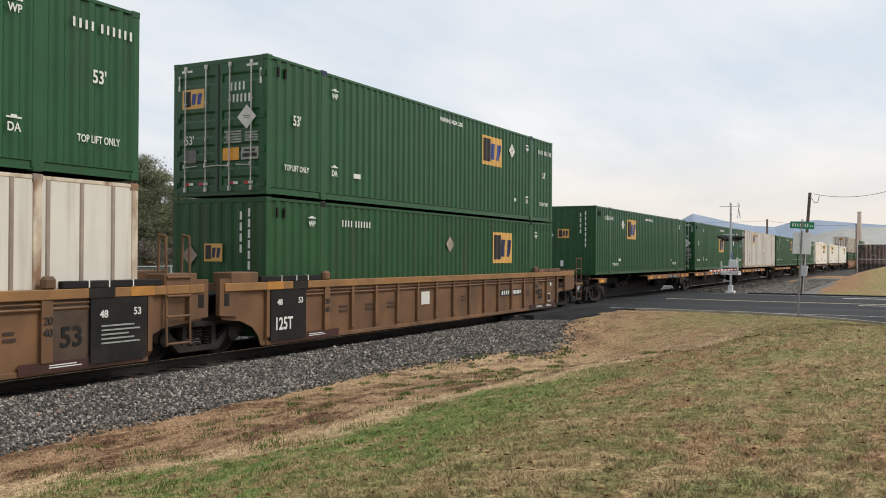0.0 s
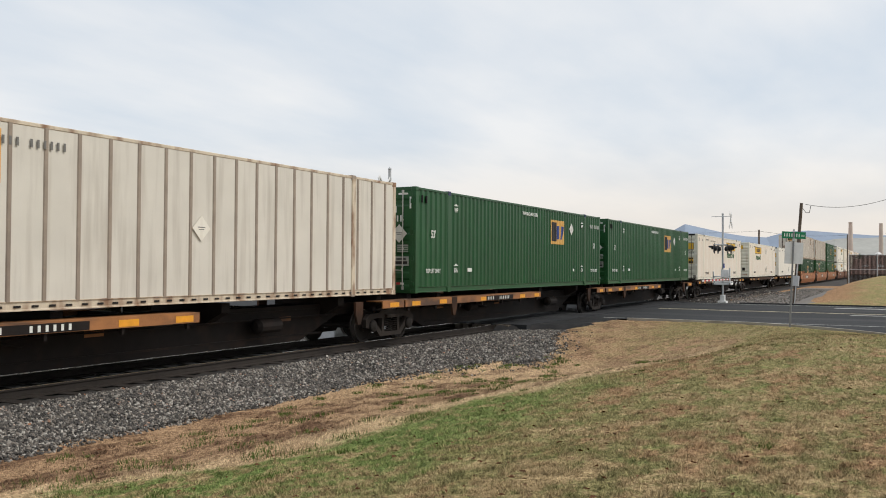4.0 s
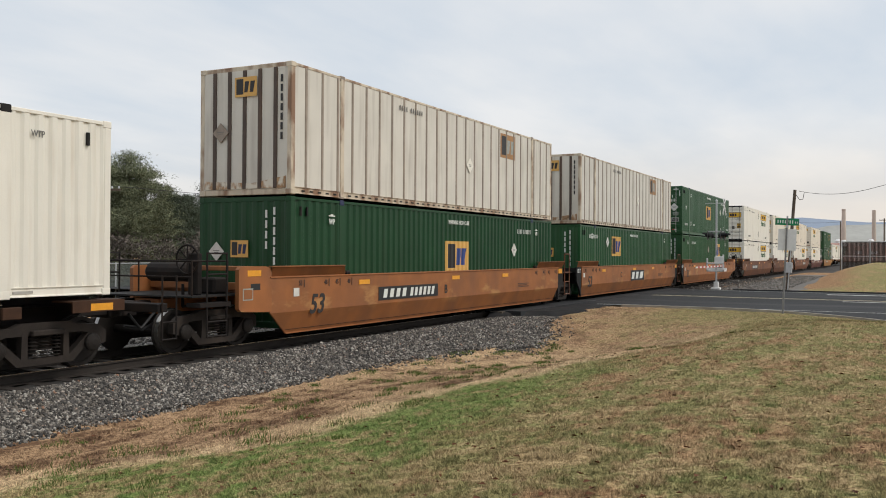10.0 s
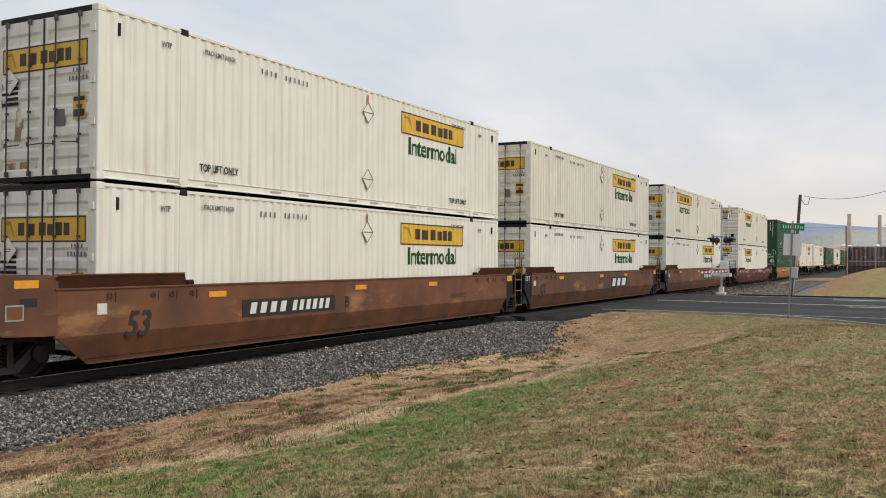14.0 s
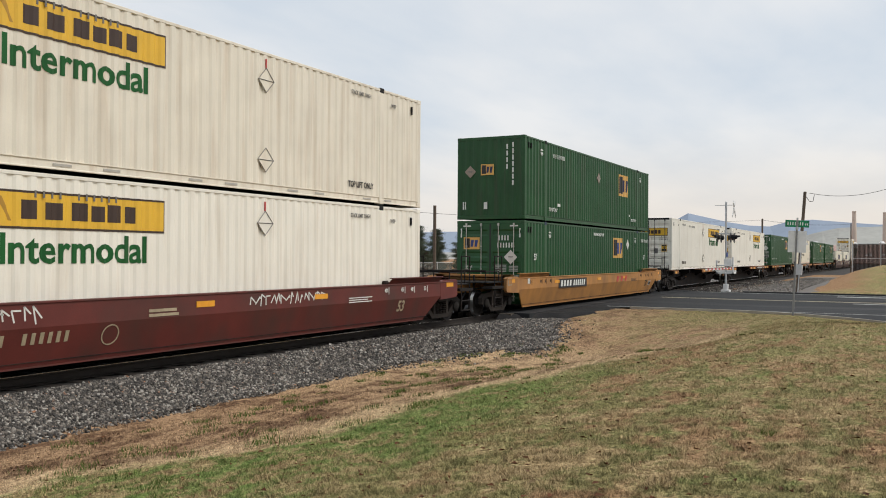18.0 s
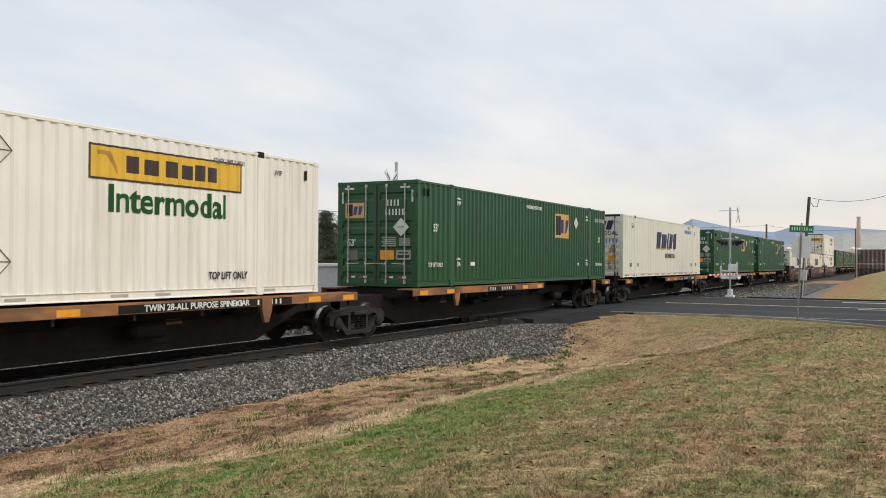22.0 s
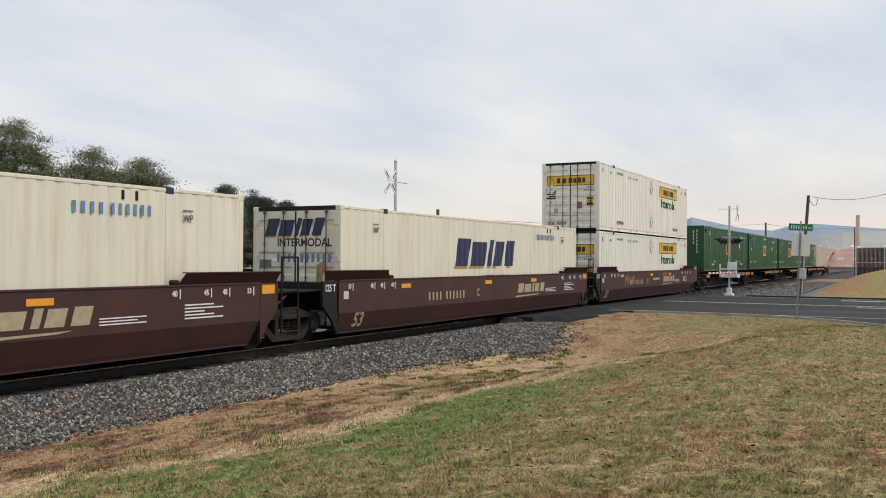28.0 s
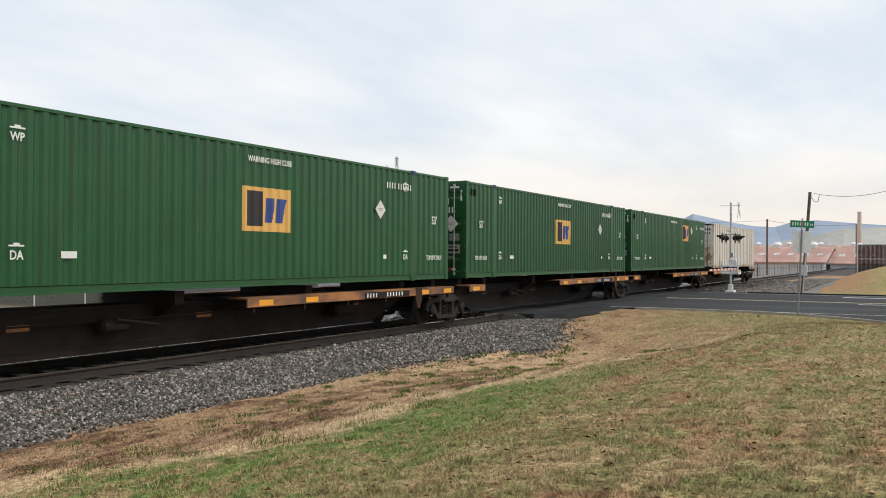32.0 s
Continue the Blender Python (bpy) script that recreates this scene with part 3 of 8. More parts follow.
ground = grid_mesh("ground", steps((-3000, -200, 400), (-200, -20, 12), (-20, 3, 1.0), (3, 34, 0.22), (34, 60, 1), (60, 140, 4), (140, 400, 20), (400, 4000, 400)),
                   steps((-3000, -200, 400), (-200, -12, 12), (-12, -4, 0.8), (-4, 11, 0.22), (11, 20, 1), (20, 60, 5), (60, 300, 20), (300, 3000, 400)), lumpy, TURF)
tagged(ground, "winter turf of straw, earth and green patches", "ground", kind="structure")


def road_z(x, y):
    return 0.02 * (1 - abs(x - 41.4) / 10) + (0.0 if y > 8 else -0.01)


road = grid_mesh("road", steps((0.0, 1.0, 0.05)), steps((-400, -20, 20), (-20, -4, 1), (-4, 7, 0.25), (7, 60, 1), (60, 400, 20)), lambda x, y: 0.0, ASPHALT)
for v in road.data.vertices:
    lo = kerb_x(v.co.y)
    v.co.x = lo + (ROAD[1] - lo) * v.co.x
    v.co.z = road_z(v.co.x, v.co.y)
tagged(road, "worn grey asphalt road over the level crossing", "road", kind="structure")
for nm, x0, x1, y0, y1, mt, lb in (("trim_1", 41.86, 42.04, -60, 10.5, ROADYELLOW, "worn yellow centre line on the road"), ("trim_2", 42.16, 42.34, -60, 10.5, ROADYELLOW, "worn yellow centre line on the road"),
                                   ("trim_3", 33.45, 33.57, -60, 10.5, ROADPAINT, "worn white edge line on the road"), ("trim_4", 50.0, 50.12, -60, 10.5, ROADPAINT, "worn white edge line on the road"),
                                   ("trim_5", 47.7, 48.3, -4.0, 3.3, ROADPAINT, "worn white stop line on the road"), ("trim_6", 40.6, 40.9, -3.0, 2.2, ROADPAINT, "worn white turning mark on the road")):
    tagged(grid_mesh(nm, (x0, x1), steps((y0, y1, 1)), lambda x, y: road_z(x, y) + 0.005, mt), lb, "road marking", kind="structure")


def strip(name, off0, off1, z0, z1, y0, y1, material, label, category):
    """A low band that follows the near edge of the road."""
    bm = bmesh.new()
    ys = steps((y0, y1, 0.3))
    rows = []
    for y in ys:
        x = kerb_x(y)
        rows.append([bm.verts.new((x + o, y, z)) for o, z in ((off0, z0), (off0, z1), (off1, z1), (off1, z0))])
    for a, b in zip(rows, rows[1:]):
        for j in range(3):
            bm.faces.new((a[j], b[j], b[j + 1], a[j + 1]))
    bm.faces.new(rows[0])
    bm.faces.new(rows[-1][::-1])
    bmesh.ops.recalc_face_normals(bm, faces=bm.faces[:])
    return tagged(part(name, bm, material), label, category, kind="structure")


KERB = mat("worn_concrete_kerb", (0.36, 0.33, 0.28), 0.85, vary=0.2, grain=3, fine=40, bump=0.3, dirt=(0.17, 0.13, 0.09), dirt_amount=0.7, dirt_scale=(1.5, 1.5, 1.5), coords="World")
strip("trim_7", -0.12, 0.03, -0.2, 0.045, -12, 9.4, KERB, "low worn concrete kerb at the road's edge", "kerb")
strip("trim_8", 0.03, 0.24, -0.2, 0.012, -12, 4.6, KERB, "pale concrete gutter along the kerb", "gutter")
bm = boxes((ROAD[1] - 0.1, -40, -0.3, ROAD[1] + 0.12, 8.3, 0.05))
tagged(part("trim_9", bm, ASPHALT), "dark low kerb on the far side of the road", "kerb", kind="structure")

DARKASPHALT = mat("dark_damp_asphalt", (0.020, 0.020, 0.021), 0.85, vary=0.25, grain=1.5, fine=60, bump=0.3, dirt=(0.05, 0.045, 0.04), dirt_amount=0.5, dirt_scale=(1, 1, 1), coords="World", spec=0.15)
# asphalt apron that runs off the road beside the rails and thins out into the turf
apron = grid_mesh("pavement", steps((25.4, 33.6, 0.15)), steps((9.0, 12.05, 0.1)), lambda x, y: 0.004 - 0.5 * max(smooth(0.45, -0.45, x - 29.0 + 1.25 * (y - 10.0) + 0.35 * noise.noise((x, y * 2, 3))), smooth(9.95, 9.35, y + 0.3 * noise.noise((x * 1.2, y, 7)) - 0.03 * max(0, x - 31))) + 0.01 * noise.noise((x * 2, y * 2, 0)), DARKASPHALT)
tagged(apron, "ragged asphalt apron beside the rails", "pavement", kind="structure")


def rail(y):
    prof = [(-0.075, -0.17), (0.075, -0.17), (0.075, -0.155), (0.012, -0.14), (0.012, -0.045), (0.037, -0.035), (0.037, -0.006), (-0.037, -0.006), (-0.037, -0.035), (-0.012, -0.045), (-0.012, -0.14), (-0.075, -0.155)]
    bm = bmesh.new()
    prism(bm, [(y + a, b) for a, b in prof], -80, 420, "x")
    ob = tagged(part("rail", bm, RAIL), "brown steel rail with a polished head", "rail", "rails of the track")
    bm = prism(bmesh.new(), [(y - 0.034, -0.0058), (y + 0.034, -0.0058), (y + 0.034, -0.003), (y - 0.034, 0.0)], -80, 420, "x")
    part("running_surface", bm, RAILTOP, ob, "polished steel running surface")
    return ob


rail(YC - 0.755)
rail(YC + 0.755)


def stones(name, n, xr, yr, height, size, seed):
    """Loose crushed stone, joined."""
    rs = np.random.RandomState(seed)
    ico = [(0, 0, 1), (0.894, 0, 0.447), (0.276, 0.851, 0.447), (-0.724, 0.526, 0.447), (-0.724, -0.526, 0.447), (0.276, -0.851, 0.447),
           (0.724, 0.526, -0.447), (-0.276, 0.851, -0.447), (-0.894, 0, -0.447), (-0.276, -0.851, -0.447), (0.724, -0.526, -0.447)]
    tri = [(0, 1, 2), (0, 2, 3), (0, 3, 4), (0, 4, 5), (0, 5, 1), (1, 6, 2), (2, 7, 3), (3, 8, 4), (4, 9, 5), (5, 10, 1), (2, 6, 7), (3, 7, 8), (4, 8, 9), (5, 9, 10), (1, 10, 6)]
    ico, tri = np.array(ico), np.array(tri)
    x, y = rs.uniform(*xr, n), rs.uniform(*yr, n)
    toe = np.array([toe_y(a) for a in x])
    keep = (y > toe) | (x > 45) | (rs.uniform(0, 1, n) < 0.42 * np.exp((y - toe) * 4.5))
    x, y = x[keep], y[keep]
    n = len(x)
    z = np.array([max(height(a, b), lumpy(a, b)) for a, b in zip(x, y)]) + rs.uniform(-0.35, 0.35, n) * size
    s = size * rs.uniform(0.45, 1.5, (n, 1, 1)) * rs.uniform(0.6, 1.3, (n, 1, 3))
    v = ico[None] * s * rs.uniform(0.6, 1.25, (n, 11, 1))
    a, b = rs.uniform(0, math.tau, n), rs.uniform(-0.6, 0.6, n)
    ca, sa, cb, sb = np.cos(a)[:, None], np.sin(a)[:, None], np.cos(b)[:, None], np.sin(b)[:, None]
    v = np.stack((v[..., 0] * cb + v[..., 2] * sb, v[..., 1], v[..., 2] * cb - v[..., 0] * sb), -1)
    v = np.stack((v[..., 0] * ca - v[..., 1] * sa, v[..., 0] * sa + v[..., 1] * ca, v[..., 2]), -1)
    v += np.stack((x, y, z + size * 0.25), -1)[:, None]
    f = (tri[None] + 11 * np.arange(n)[:, None, None]).reshape(-1, 3)
    me = bpy.data.meshes.new(name)
    me.from_pydata(v.reshape(-1, 3).tolist(), [], f.tolist())
    me.materials.append(STONE)
    return new(name, me)


def stone_material():
    m = bpy.data.materials.new("grey_crushed_stone")
    m.use_nodes = True
    N, K = m.node_tree.nodes, m.node_tree.links
    b = N["Principled BSDF"]
    b.inputs["Roughness"].default_value = 0.85
    g = N.new("ShaderNodeNewGeometry")
    r = N.new("ShaderNodeValToRGB")
    e = r.color_ramp.elements
    e[0].color, e[1].color = (0.030, 0.028, 0.026, 1), (0.30, 0.13, 0.06, 1)
    for q, c in ((0.45, (0.075, 0.069, 0.063, 1)), (0.8, (0.190, 0.165, 0.140, 1)), (0.96, (0.40, 0.38, 0.34, 1)), (0.985, (0.40, 0.38, 0.34, 1))):
        r.color_ramp.elements.new(q).color = c
    K.new(g.outputs["Random Per Island"], r.inputs[0])
    t = N.new("ShaderNodeTexNoise")
    t.inputs["Scale"].default_value = 40
    K.new(g.outputs["Position"], t.inputs["Vector"])
    mr = N.new("ShaderNodeMapRange")
    mr.inputs[3].default_value, mr.inputs[4].default_value = 0.7, 1.3
    K.new(t.outputs[0], mr.inputs[0])
    mul = N.new("ShaderNodeVectorMath")
    mul.operation = "SCALE"
    K.new(r.outputs[0], mul.inputs[0])
    K.new(mr.outputs[0], mul.inputs["Scale"])
    K.new(mul.outputs[0], b.inputs["Base Color"])
    return m


STONE = stone_material()
BALLAST = mat("grey_ballast_bed", (0.030, 0.027, 0.025), 0.9, vary=0.45, grain=14, fine=45, bump=0.8, coords="World")


def toe_y(x):
    """Ragged foot of the ballast shoulder, spilling outwards before the crossing."""
    return YC - 2.68 + 0.26 * noise.noise((x * 0.5, 5, 2)) + 0.10 * noise.noise((x * 2.3, 8, 2)) - 1.15 * smooth(18.0, 24.0, x) + 1.0 * smooth(24.8, 27.2, x)


def bed_z(x, y):
    """Ballast: level between the rails, sloping to its foot on both sides."""
    d = abs(y - YC)
    if y < YC and 0.8 < d < 1.36:
        return -0.158
    if d < 1.15:
        return -0.20
    if y < YC and x < 40:
        foot = YC - toe_y(x)
        low = ground_z(x, YC - foot) + 0.02
        lift = smooth(20, 26, x)
        return -0.17 + (low + 0.17) * smooth(0.1 + 0.25 * lift, 1.05, (d - 1.15) / (foot - 1.15)) - 0.9 * max(0.0, d - foot - 0.05)
    edge = 3.1
    z = -0.20 - 0.40 * smooth(1.15, edge, d) - 0.5 * max(0.0, d - edge)
    lift = 0.42 * smooth(23, 28.5, x) * (1 - smooth(52, 56, x)) * smooth(1.15, 2.2, d)
    return min(z + lift, -0.19)


bed = grid_mesh("ballast_bed", steps((-80, 0, 4), (0, 34, 0.4), (34, 420, 6)), steps((YC - 5.0, YC + 3.6, 0.15)), lambda x, y: bed_z(x, y) - 0.02 + 0.02 * noise.noise((x * 2, y * 2, 1)), BALLAST)
tagged(bed, "bed of grey crushed stone under the track", "ballast", kind="structure")
tagged(stones("ballast_stones", 42000, (4.5, 16.0), (YC - 2.95, YC - 1.36), bed_z, 0.0235, 3), "loose grey crushed stone on the track shoulder", "ballast", kind="stuff")
tagged(stones("ballast_stones", 46000, (16.0, 28.2), (YC - 4.6, YC - 1.33), bed_z, 0.028, 7), "loose grey crushed stone heaped before the crossing", "ballast", kind="stuff")
tagged(stones("ballast_stones", 10000, (4, 27), (YC + 0.95, YC + 3.2), bed_z, 0.034, 4), "loose grey crushed stone between and beyond the rails", "ballast", kind="stuff")
tagged(stones("ballast_stones", 11000, (5, 40), (YC + 2.6, YC + 9), ground_z, 0.045, 6), "loose grey stone on the land beyond the track", "ballast", kind="stuff")
tagged(stones("ballast_stones", 9000, (51.6, 104), (6.3, YC - 2.6), lambda a, b: max(ground_z(a, b), -0.42) + 0.02, 0.03, 8), "loose grey gravel beside the track beyond the road", "gravel", kind="stuff")
tagged(stones("ballast_stones", 6000, (51.5, 90), (YC - 3.2, YC + 2.6), bed_z, 0.045, 5), "loose grey crushed stone beyond the crossing", "ballast", kind="stuff")
tie_me = None
for i in range(130):
    x = 0.6 + i * 0.53
    if ROAD[0] - 4 < x < ROAD[1] + 1:
        continue
    if tie_me is None:
        bm = bevelled(boxes((-0.115, -1.3, -0.19, 0.115, 1.3, -0.165)), 0.008)
        first = part("tie", bm, TIE, None, "", pose(x, YC, 0))
        tie_me = first.data
        ties = thing("track_ties", "dark creosoted timber ties under the rails", "ties", kind="structure")
        first.parent = ties
    else:
        hang("tie", tie_me, ties, "", pose(x, YC, random.uniform(-0.006, 0.006), 0, 0, random.uniform(-0.5, 0.5)))
GRAVEL = mat("grey_gravel", (0.15, 0.14, 0.13), 0.95, vary=0.35, grain=3, fine=30, bump=0.5, dirt=(0.17, 0.13, 0.09), dirt_amount=0.6, dirt_scale=(0.5, 0.5, 1), coords="World")
tagged(grid_mesh("pavement_2", steps((51.4, 110, 1.5)), steps((3.6, 10.6, 0.5)), lambda x, y: max(ground_z(x, y), -0.42) + (0.03 if 4.7 + 0.03 * (x - 51) < y + 0.4 * math.sin(x * 0.7) else -0.3), GRAVEL), "grey gravel shoulder beyond the road", "gravel", kind="structure")
# crossing panels of timber and asphalt between and beside the rails
for k, (ya, yb, nm, lb) in enumerate(((YC - 0.66, YC + 0.66, "floor_1", "asphalt crossing panel between the rails"), (YC + 0.86, YC + 2.4, "floor_2", "asphalt crossing panel beside the far rail"), (YC - 1.9, YC - 0.86, "floor_3", "asphalt crossing panel beside the near rail"))):
    tagged(part(nm, boxes((27.4, ya, -0.2, 51.5, yb, 0.026)), ASPHALT), lb, "crossing panel", kind="structure")
GREYPLANK = mat("grey_tan_timber", (0.085, 0.068, 0.052), 0.85, vary=0.3, grain=3, fine=40, bump=0.3, coords="World")
plank = thing("crossing_planks", "weathered timber planks at the end of the level crossing", "planks", kind="structure")
for y in (YC - 1.25, YC - 1.0, YC - 0.5, YC - 0.15, YC + 0.2, YC + 0.5):
    part("plank", bevelled(boxes((27.1, y - 0.11, -0.2, 28.6, y + 0.11, 0.008)), 0.01), GREYPLANK, plank)


def blades(name, n, r0, r1, seed, long=1.0):
    """Grass blades on the turf, joined: thinner sown with distance."""
    rs = np.random.RandomState(seed)
    r = np.exp(rs.uniform(math.log(r0), math.log(r1), n))
    az = np.radians(rs.uniform(-1, 58, n))
    x, y = r * np.cos(az), r * np.sin(az)
    keep = (y < 10.1 + 0.3 * np.sin(x * 3) - 1.15 * np.clip((x - 18) / 6, 0, 1) * (x < 26)) & (x < 32.6 - 0.12 * np.maximum(0, 6.2 - y) ** 2)
    x, y, r = x[keep], y[keep], r[keep]
    clump = np.array([noise.noise((a * 5.5, b * 5.5, 9)) for a, b in zip(x, y)])
    keep = clump > rs.uniform(-0.75, 0.25, len(x))
    x, y, r, clump = x[keep], y[keep], r[keep], clump[keep]
    n = len(x)
    z = np.array([lumpy(a, b) for a, b in zip(x, y)])
    lush = 1.0 + 0.15 * np.exp(-((y - 4.9) / 1.3) ** 2) * (x < 15)
    h = (0.017 + 0.032 * np.clip(clump + 0.1, 0, 1)) * rs.uniform(0.45, 1.5, n) * long * lush
    w = 0.0013 + 0.00034 * r
    a, lean, turn = rs.uniform(0, math.tau, n), rs.uniform(0.3, 1.8, n) * h, rs.uniform(0, math.tau, n)
    co = np.empty((n, 3, 3))
    co[:, 0] = np.stack((x - w * np.cos(a), y - w * np.sin(a), z - 0.01), -1)
    co[:, 1] = np.stack((x + w * np.cos(a), y + w * np.sin(a), z - 0.01), -1)
    co[:, 2] = np.stack((x + lean * np.cos(turn), y + lean * np.sin(turn), z + h), -1)
    me = bpy.data.meshes.new(name)
    me.vertices.add(3 * n)
    me.vertices.foreach_set("co", co.ravel())
    me.loops.add(3 * n)
    me.loops.foreach_set("vertex_index", np.arange(3 * n, dtype=np.int32))
    me.polygons.add(n)
    me.polygons.foreach_set("loop_start", np.arange(0, 3 * n, 3, dtype=np.int32))
    me.update(calc_edges=True)
    me.materials.append(BLADES)
    return tagged(new(name, me), "short winter grass, straw and green", "grass", kind="stuff")


blades("grass", 640000, 5.2, 35, 11)


def tufts(n, seed):
    """Small upright tufts of green grass that stand in the dry strip, and here and there in the lawn."""
    rs = np.random.RandomState(seed)
    x, y = rs.uniform(5.5, 24, n), rs.uniform(5.6, 9.9, n)
    y = np.where(rs.uniform(0, 1, n) < 0.04, rs.uniform(1.0, 6.0, n), y)
    per = 70
    size = rs.uniform(0.06, 0.17, n) * np.where(y < 5.5, 0.5, 1.0)
    cx, cy, cs = np.repeat(x, per), np.repeat(y, per), np.repeat(size, per)
    m = n * per
    px, py = cx + rs.normal(0, 0.6, m) * cs * 1.5, cy + rs.normal(0, 0.6, m) * cs
    z = np.array([lumpy(a, b) for a, b in zip(px, py)])
    h = cs * rs.uniform(0.25, 0.6, m)
    a, q = rs.uniform(0, math.tau, m), rs.uniform(0, math.tau, m)
    w = 0.0022 + 0.0003 * np.hypot(px, py)
    co = np.empty((m, 3, 3))
    co[:, 0] = np.stack((px - w * np.cos(a), py - w * np.sin(a), z - 0.01), -1)
    co[:, 1] = np.stack((px + w * np.cos(a), py + w * np.sin(a), z - 0.01), -1)
    co[:, 2] = np.stack((px + 0.5 * h * np.cos(q), py + 0.5 * h * np.sin(q), z + h), -1)
    me = bpy.data.meshes.new("grass_tufts")
    me.from_pydata(co.reshape(-1, 3).tolist(), [], np.arange(3 * m).reshape(-1, 3).tolist())
    me.materials.append(TUFT)
    return tagged(new("grass_tufts", me), "small green grass tufts among the straw", "grass", kind="stuff")


def flecks(n, seed):
    """Dead leaves that lie on the turf."""
    rs = np.random.RandomState(seed)
    verts, faces = [], []
    for i in range(n):
        r = math.exp(rs.uniform(math.log(5.5), math.log(24)))
        az = radians(rs.uniform(0, 55))
        x, y = r * math.cos(az), r * math.sin(az)
        if y > 9.8:
            continue
        z, t, s = lumpy(x, y) + 0.018, rs.uniform(0, math.tau), rs.uniform(0.018, 0.045)
        k = len(verts)
        for a, q, up in ((0, 1, 0.0), (1.3, 0.55, 0.012), (math.pi, 0.9, 0.004), (-1.3, 0.55, 0.015)):
            verts.append((x + s * q * math.cos(t + a), y + s * q * math.sin(t + a), z + up * rs.uniform(0.3, 1.6)))
        faces.append((k, k + 1, k + 2, k + 3))
    me = bpy.data.meshes.new("fallen_leaves")
    me.from_pydata(verts, [], faces)
    me.materials.append(DEADLEAF)
    return tagged(new("fallen_leaves", me), "dead brown leaves strewn on the turf", "leaves", kind="stuff")


TUFT = mat("fresh_green_grass", (0.10, 0.15, 0.035), 0.85, vary=0.45, grain=4, fine=40, bump=0.0, coords="World", spec=0.15)
DEADLEAF = mat("dead_brown_leaf", (0.11, 0.045, 0.022), 0.85, vary=0.6, grain=2, fine=9, bump=0.0, coords="World", spec=0.2)
tufts(150, 17)
flecks(450, 23)

# ---- containers ----
HL, HW = LEN / 2, WID / 2
INNER = HL - 1.982      # where the lifting posts stand


def wave(length, pitch, deep):
    """Corrugated line along x from 0 to length: (x, depth inwards)."""
    n = max(1, round(length / pitch))
    p = length / n
    out = [(0.0, 0.0)]
    for i in range(n):
        o = i * p
        out += [(o + p * 0.16, 0.0), (o + p * 0.36, deep), (o + p * 0.64, deep), (o + p * 0.84, 0.0)]
    return out + [(length, 0.0)]


def corrugated(x0, x1, z0, z1, y, inward, pitch=0.283, deep=0.040):
    bm = bmesh.new()
    last = None
    for x, d in wave(x1 - x0, pitch, deep):
        col = [bm.verts.new((x0 + x, y + inward * d, z)) for z in (z0, z1)]
        if last:
            bm.faces.new((last[0], col[0], col[1], last[1]) if inward > 0 else (last[0], last[1], col[1], col[0]))
        last = col
    return bm


def hollow(x, pitch, deep):
    """Depth of the corrugated side at x, and the places where it bends near there."""
    for a, b in ((-HL + 0.12, -INNER - 0.11), (-INNER + 0.11, INNER - 0.11), (INNER + 0.11, HL - 0.12)):
        if a <= x <= b:
            line = wave(b - a, pitch, deep)
            return float(np.interp(x - a, [p for p, _ in line], [d for _, d in line])), [a + p for p, _ in line]
    return 0.0, []


def drape(ob, x0, pitch, deep):
    """Lets a painted mark, and the marks on it, follow the corrugation under them; x0: where its origin stands."""
    for o in (ob, *ob.children):
        o.data = o.data.copy()
        bm = bmesh.new()
        bm.from_mesh(o.data)
        lo, hi = min(v.co.x for v in bm.verts) + x0, max(v.co.x for v in bm.verts) + x0
        for q in hollow((lo + hi) / 2, pitch, deep)[1]:
            if lo < q < hi:
                bmesh.ops.bisect_plane(bm, geom=bm.verts[:] + bm.edges[:] + bm.faces[:], plane_co=(q - x0, 0, 0), plane_no=(1, 0, 0))
        for v in bm.verts:
            v.co.y += hollow(v.co.x + x0, pitch, deep)[0] + 0.007
        bm.to_mesh(o.data)
        bm.free()


def emblem(parent, x, z, w, h=None, m=None, mark=None, y=-HW - 0.004, gold=None):
    """Gold panel with a dark barred block and blue slanted blocks: the haulier's mark as plain shapes."""
    h = h or w * 0.6
    base = m or pose(x, y, z)
    p = part("logo_panel", bars([(-w / 2, -h / 2, w / 2, h / 2)], 0.003), gold or LOGOGOLD, parent, "gold logo panel", base)
    j, k = w / 10, h / 10
    bm = bmesh.new()
    prism(bm, [(-4.3 * j, -3.8 * k), (-1.1 * j, -3.8 * k), (-1.1 * j, 4.1 * k), (-4.3 * j, 4.1 * k)], -0.005, 0.005)
    part("logo_block", bm, INK, p, "near-black upright block")
    for q in (-0.7, 1.85):
        bm = bmesh.new()
        prism(bm, [(q * j, -2.9 * k), ((q + 1.5) * j, -2.9 * k), ((q + 2.3) * j, 2.7 * k), ((q + 0.3) * j, 2.7 * k)], -0.006, 0.006)
        part("logo_block", bm, mark or BLUE, p, "blue slanted block")
    return p


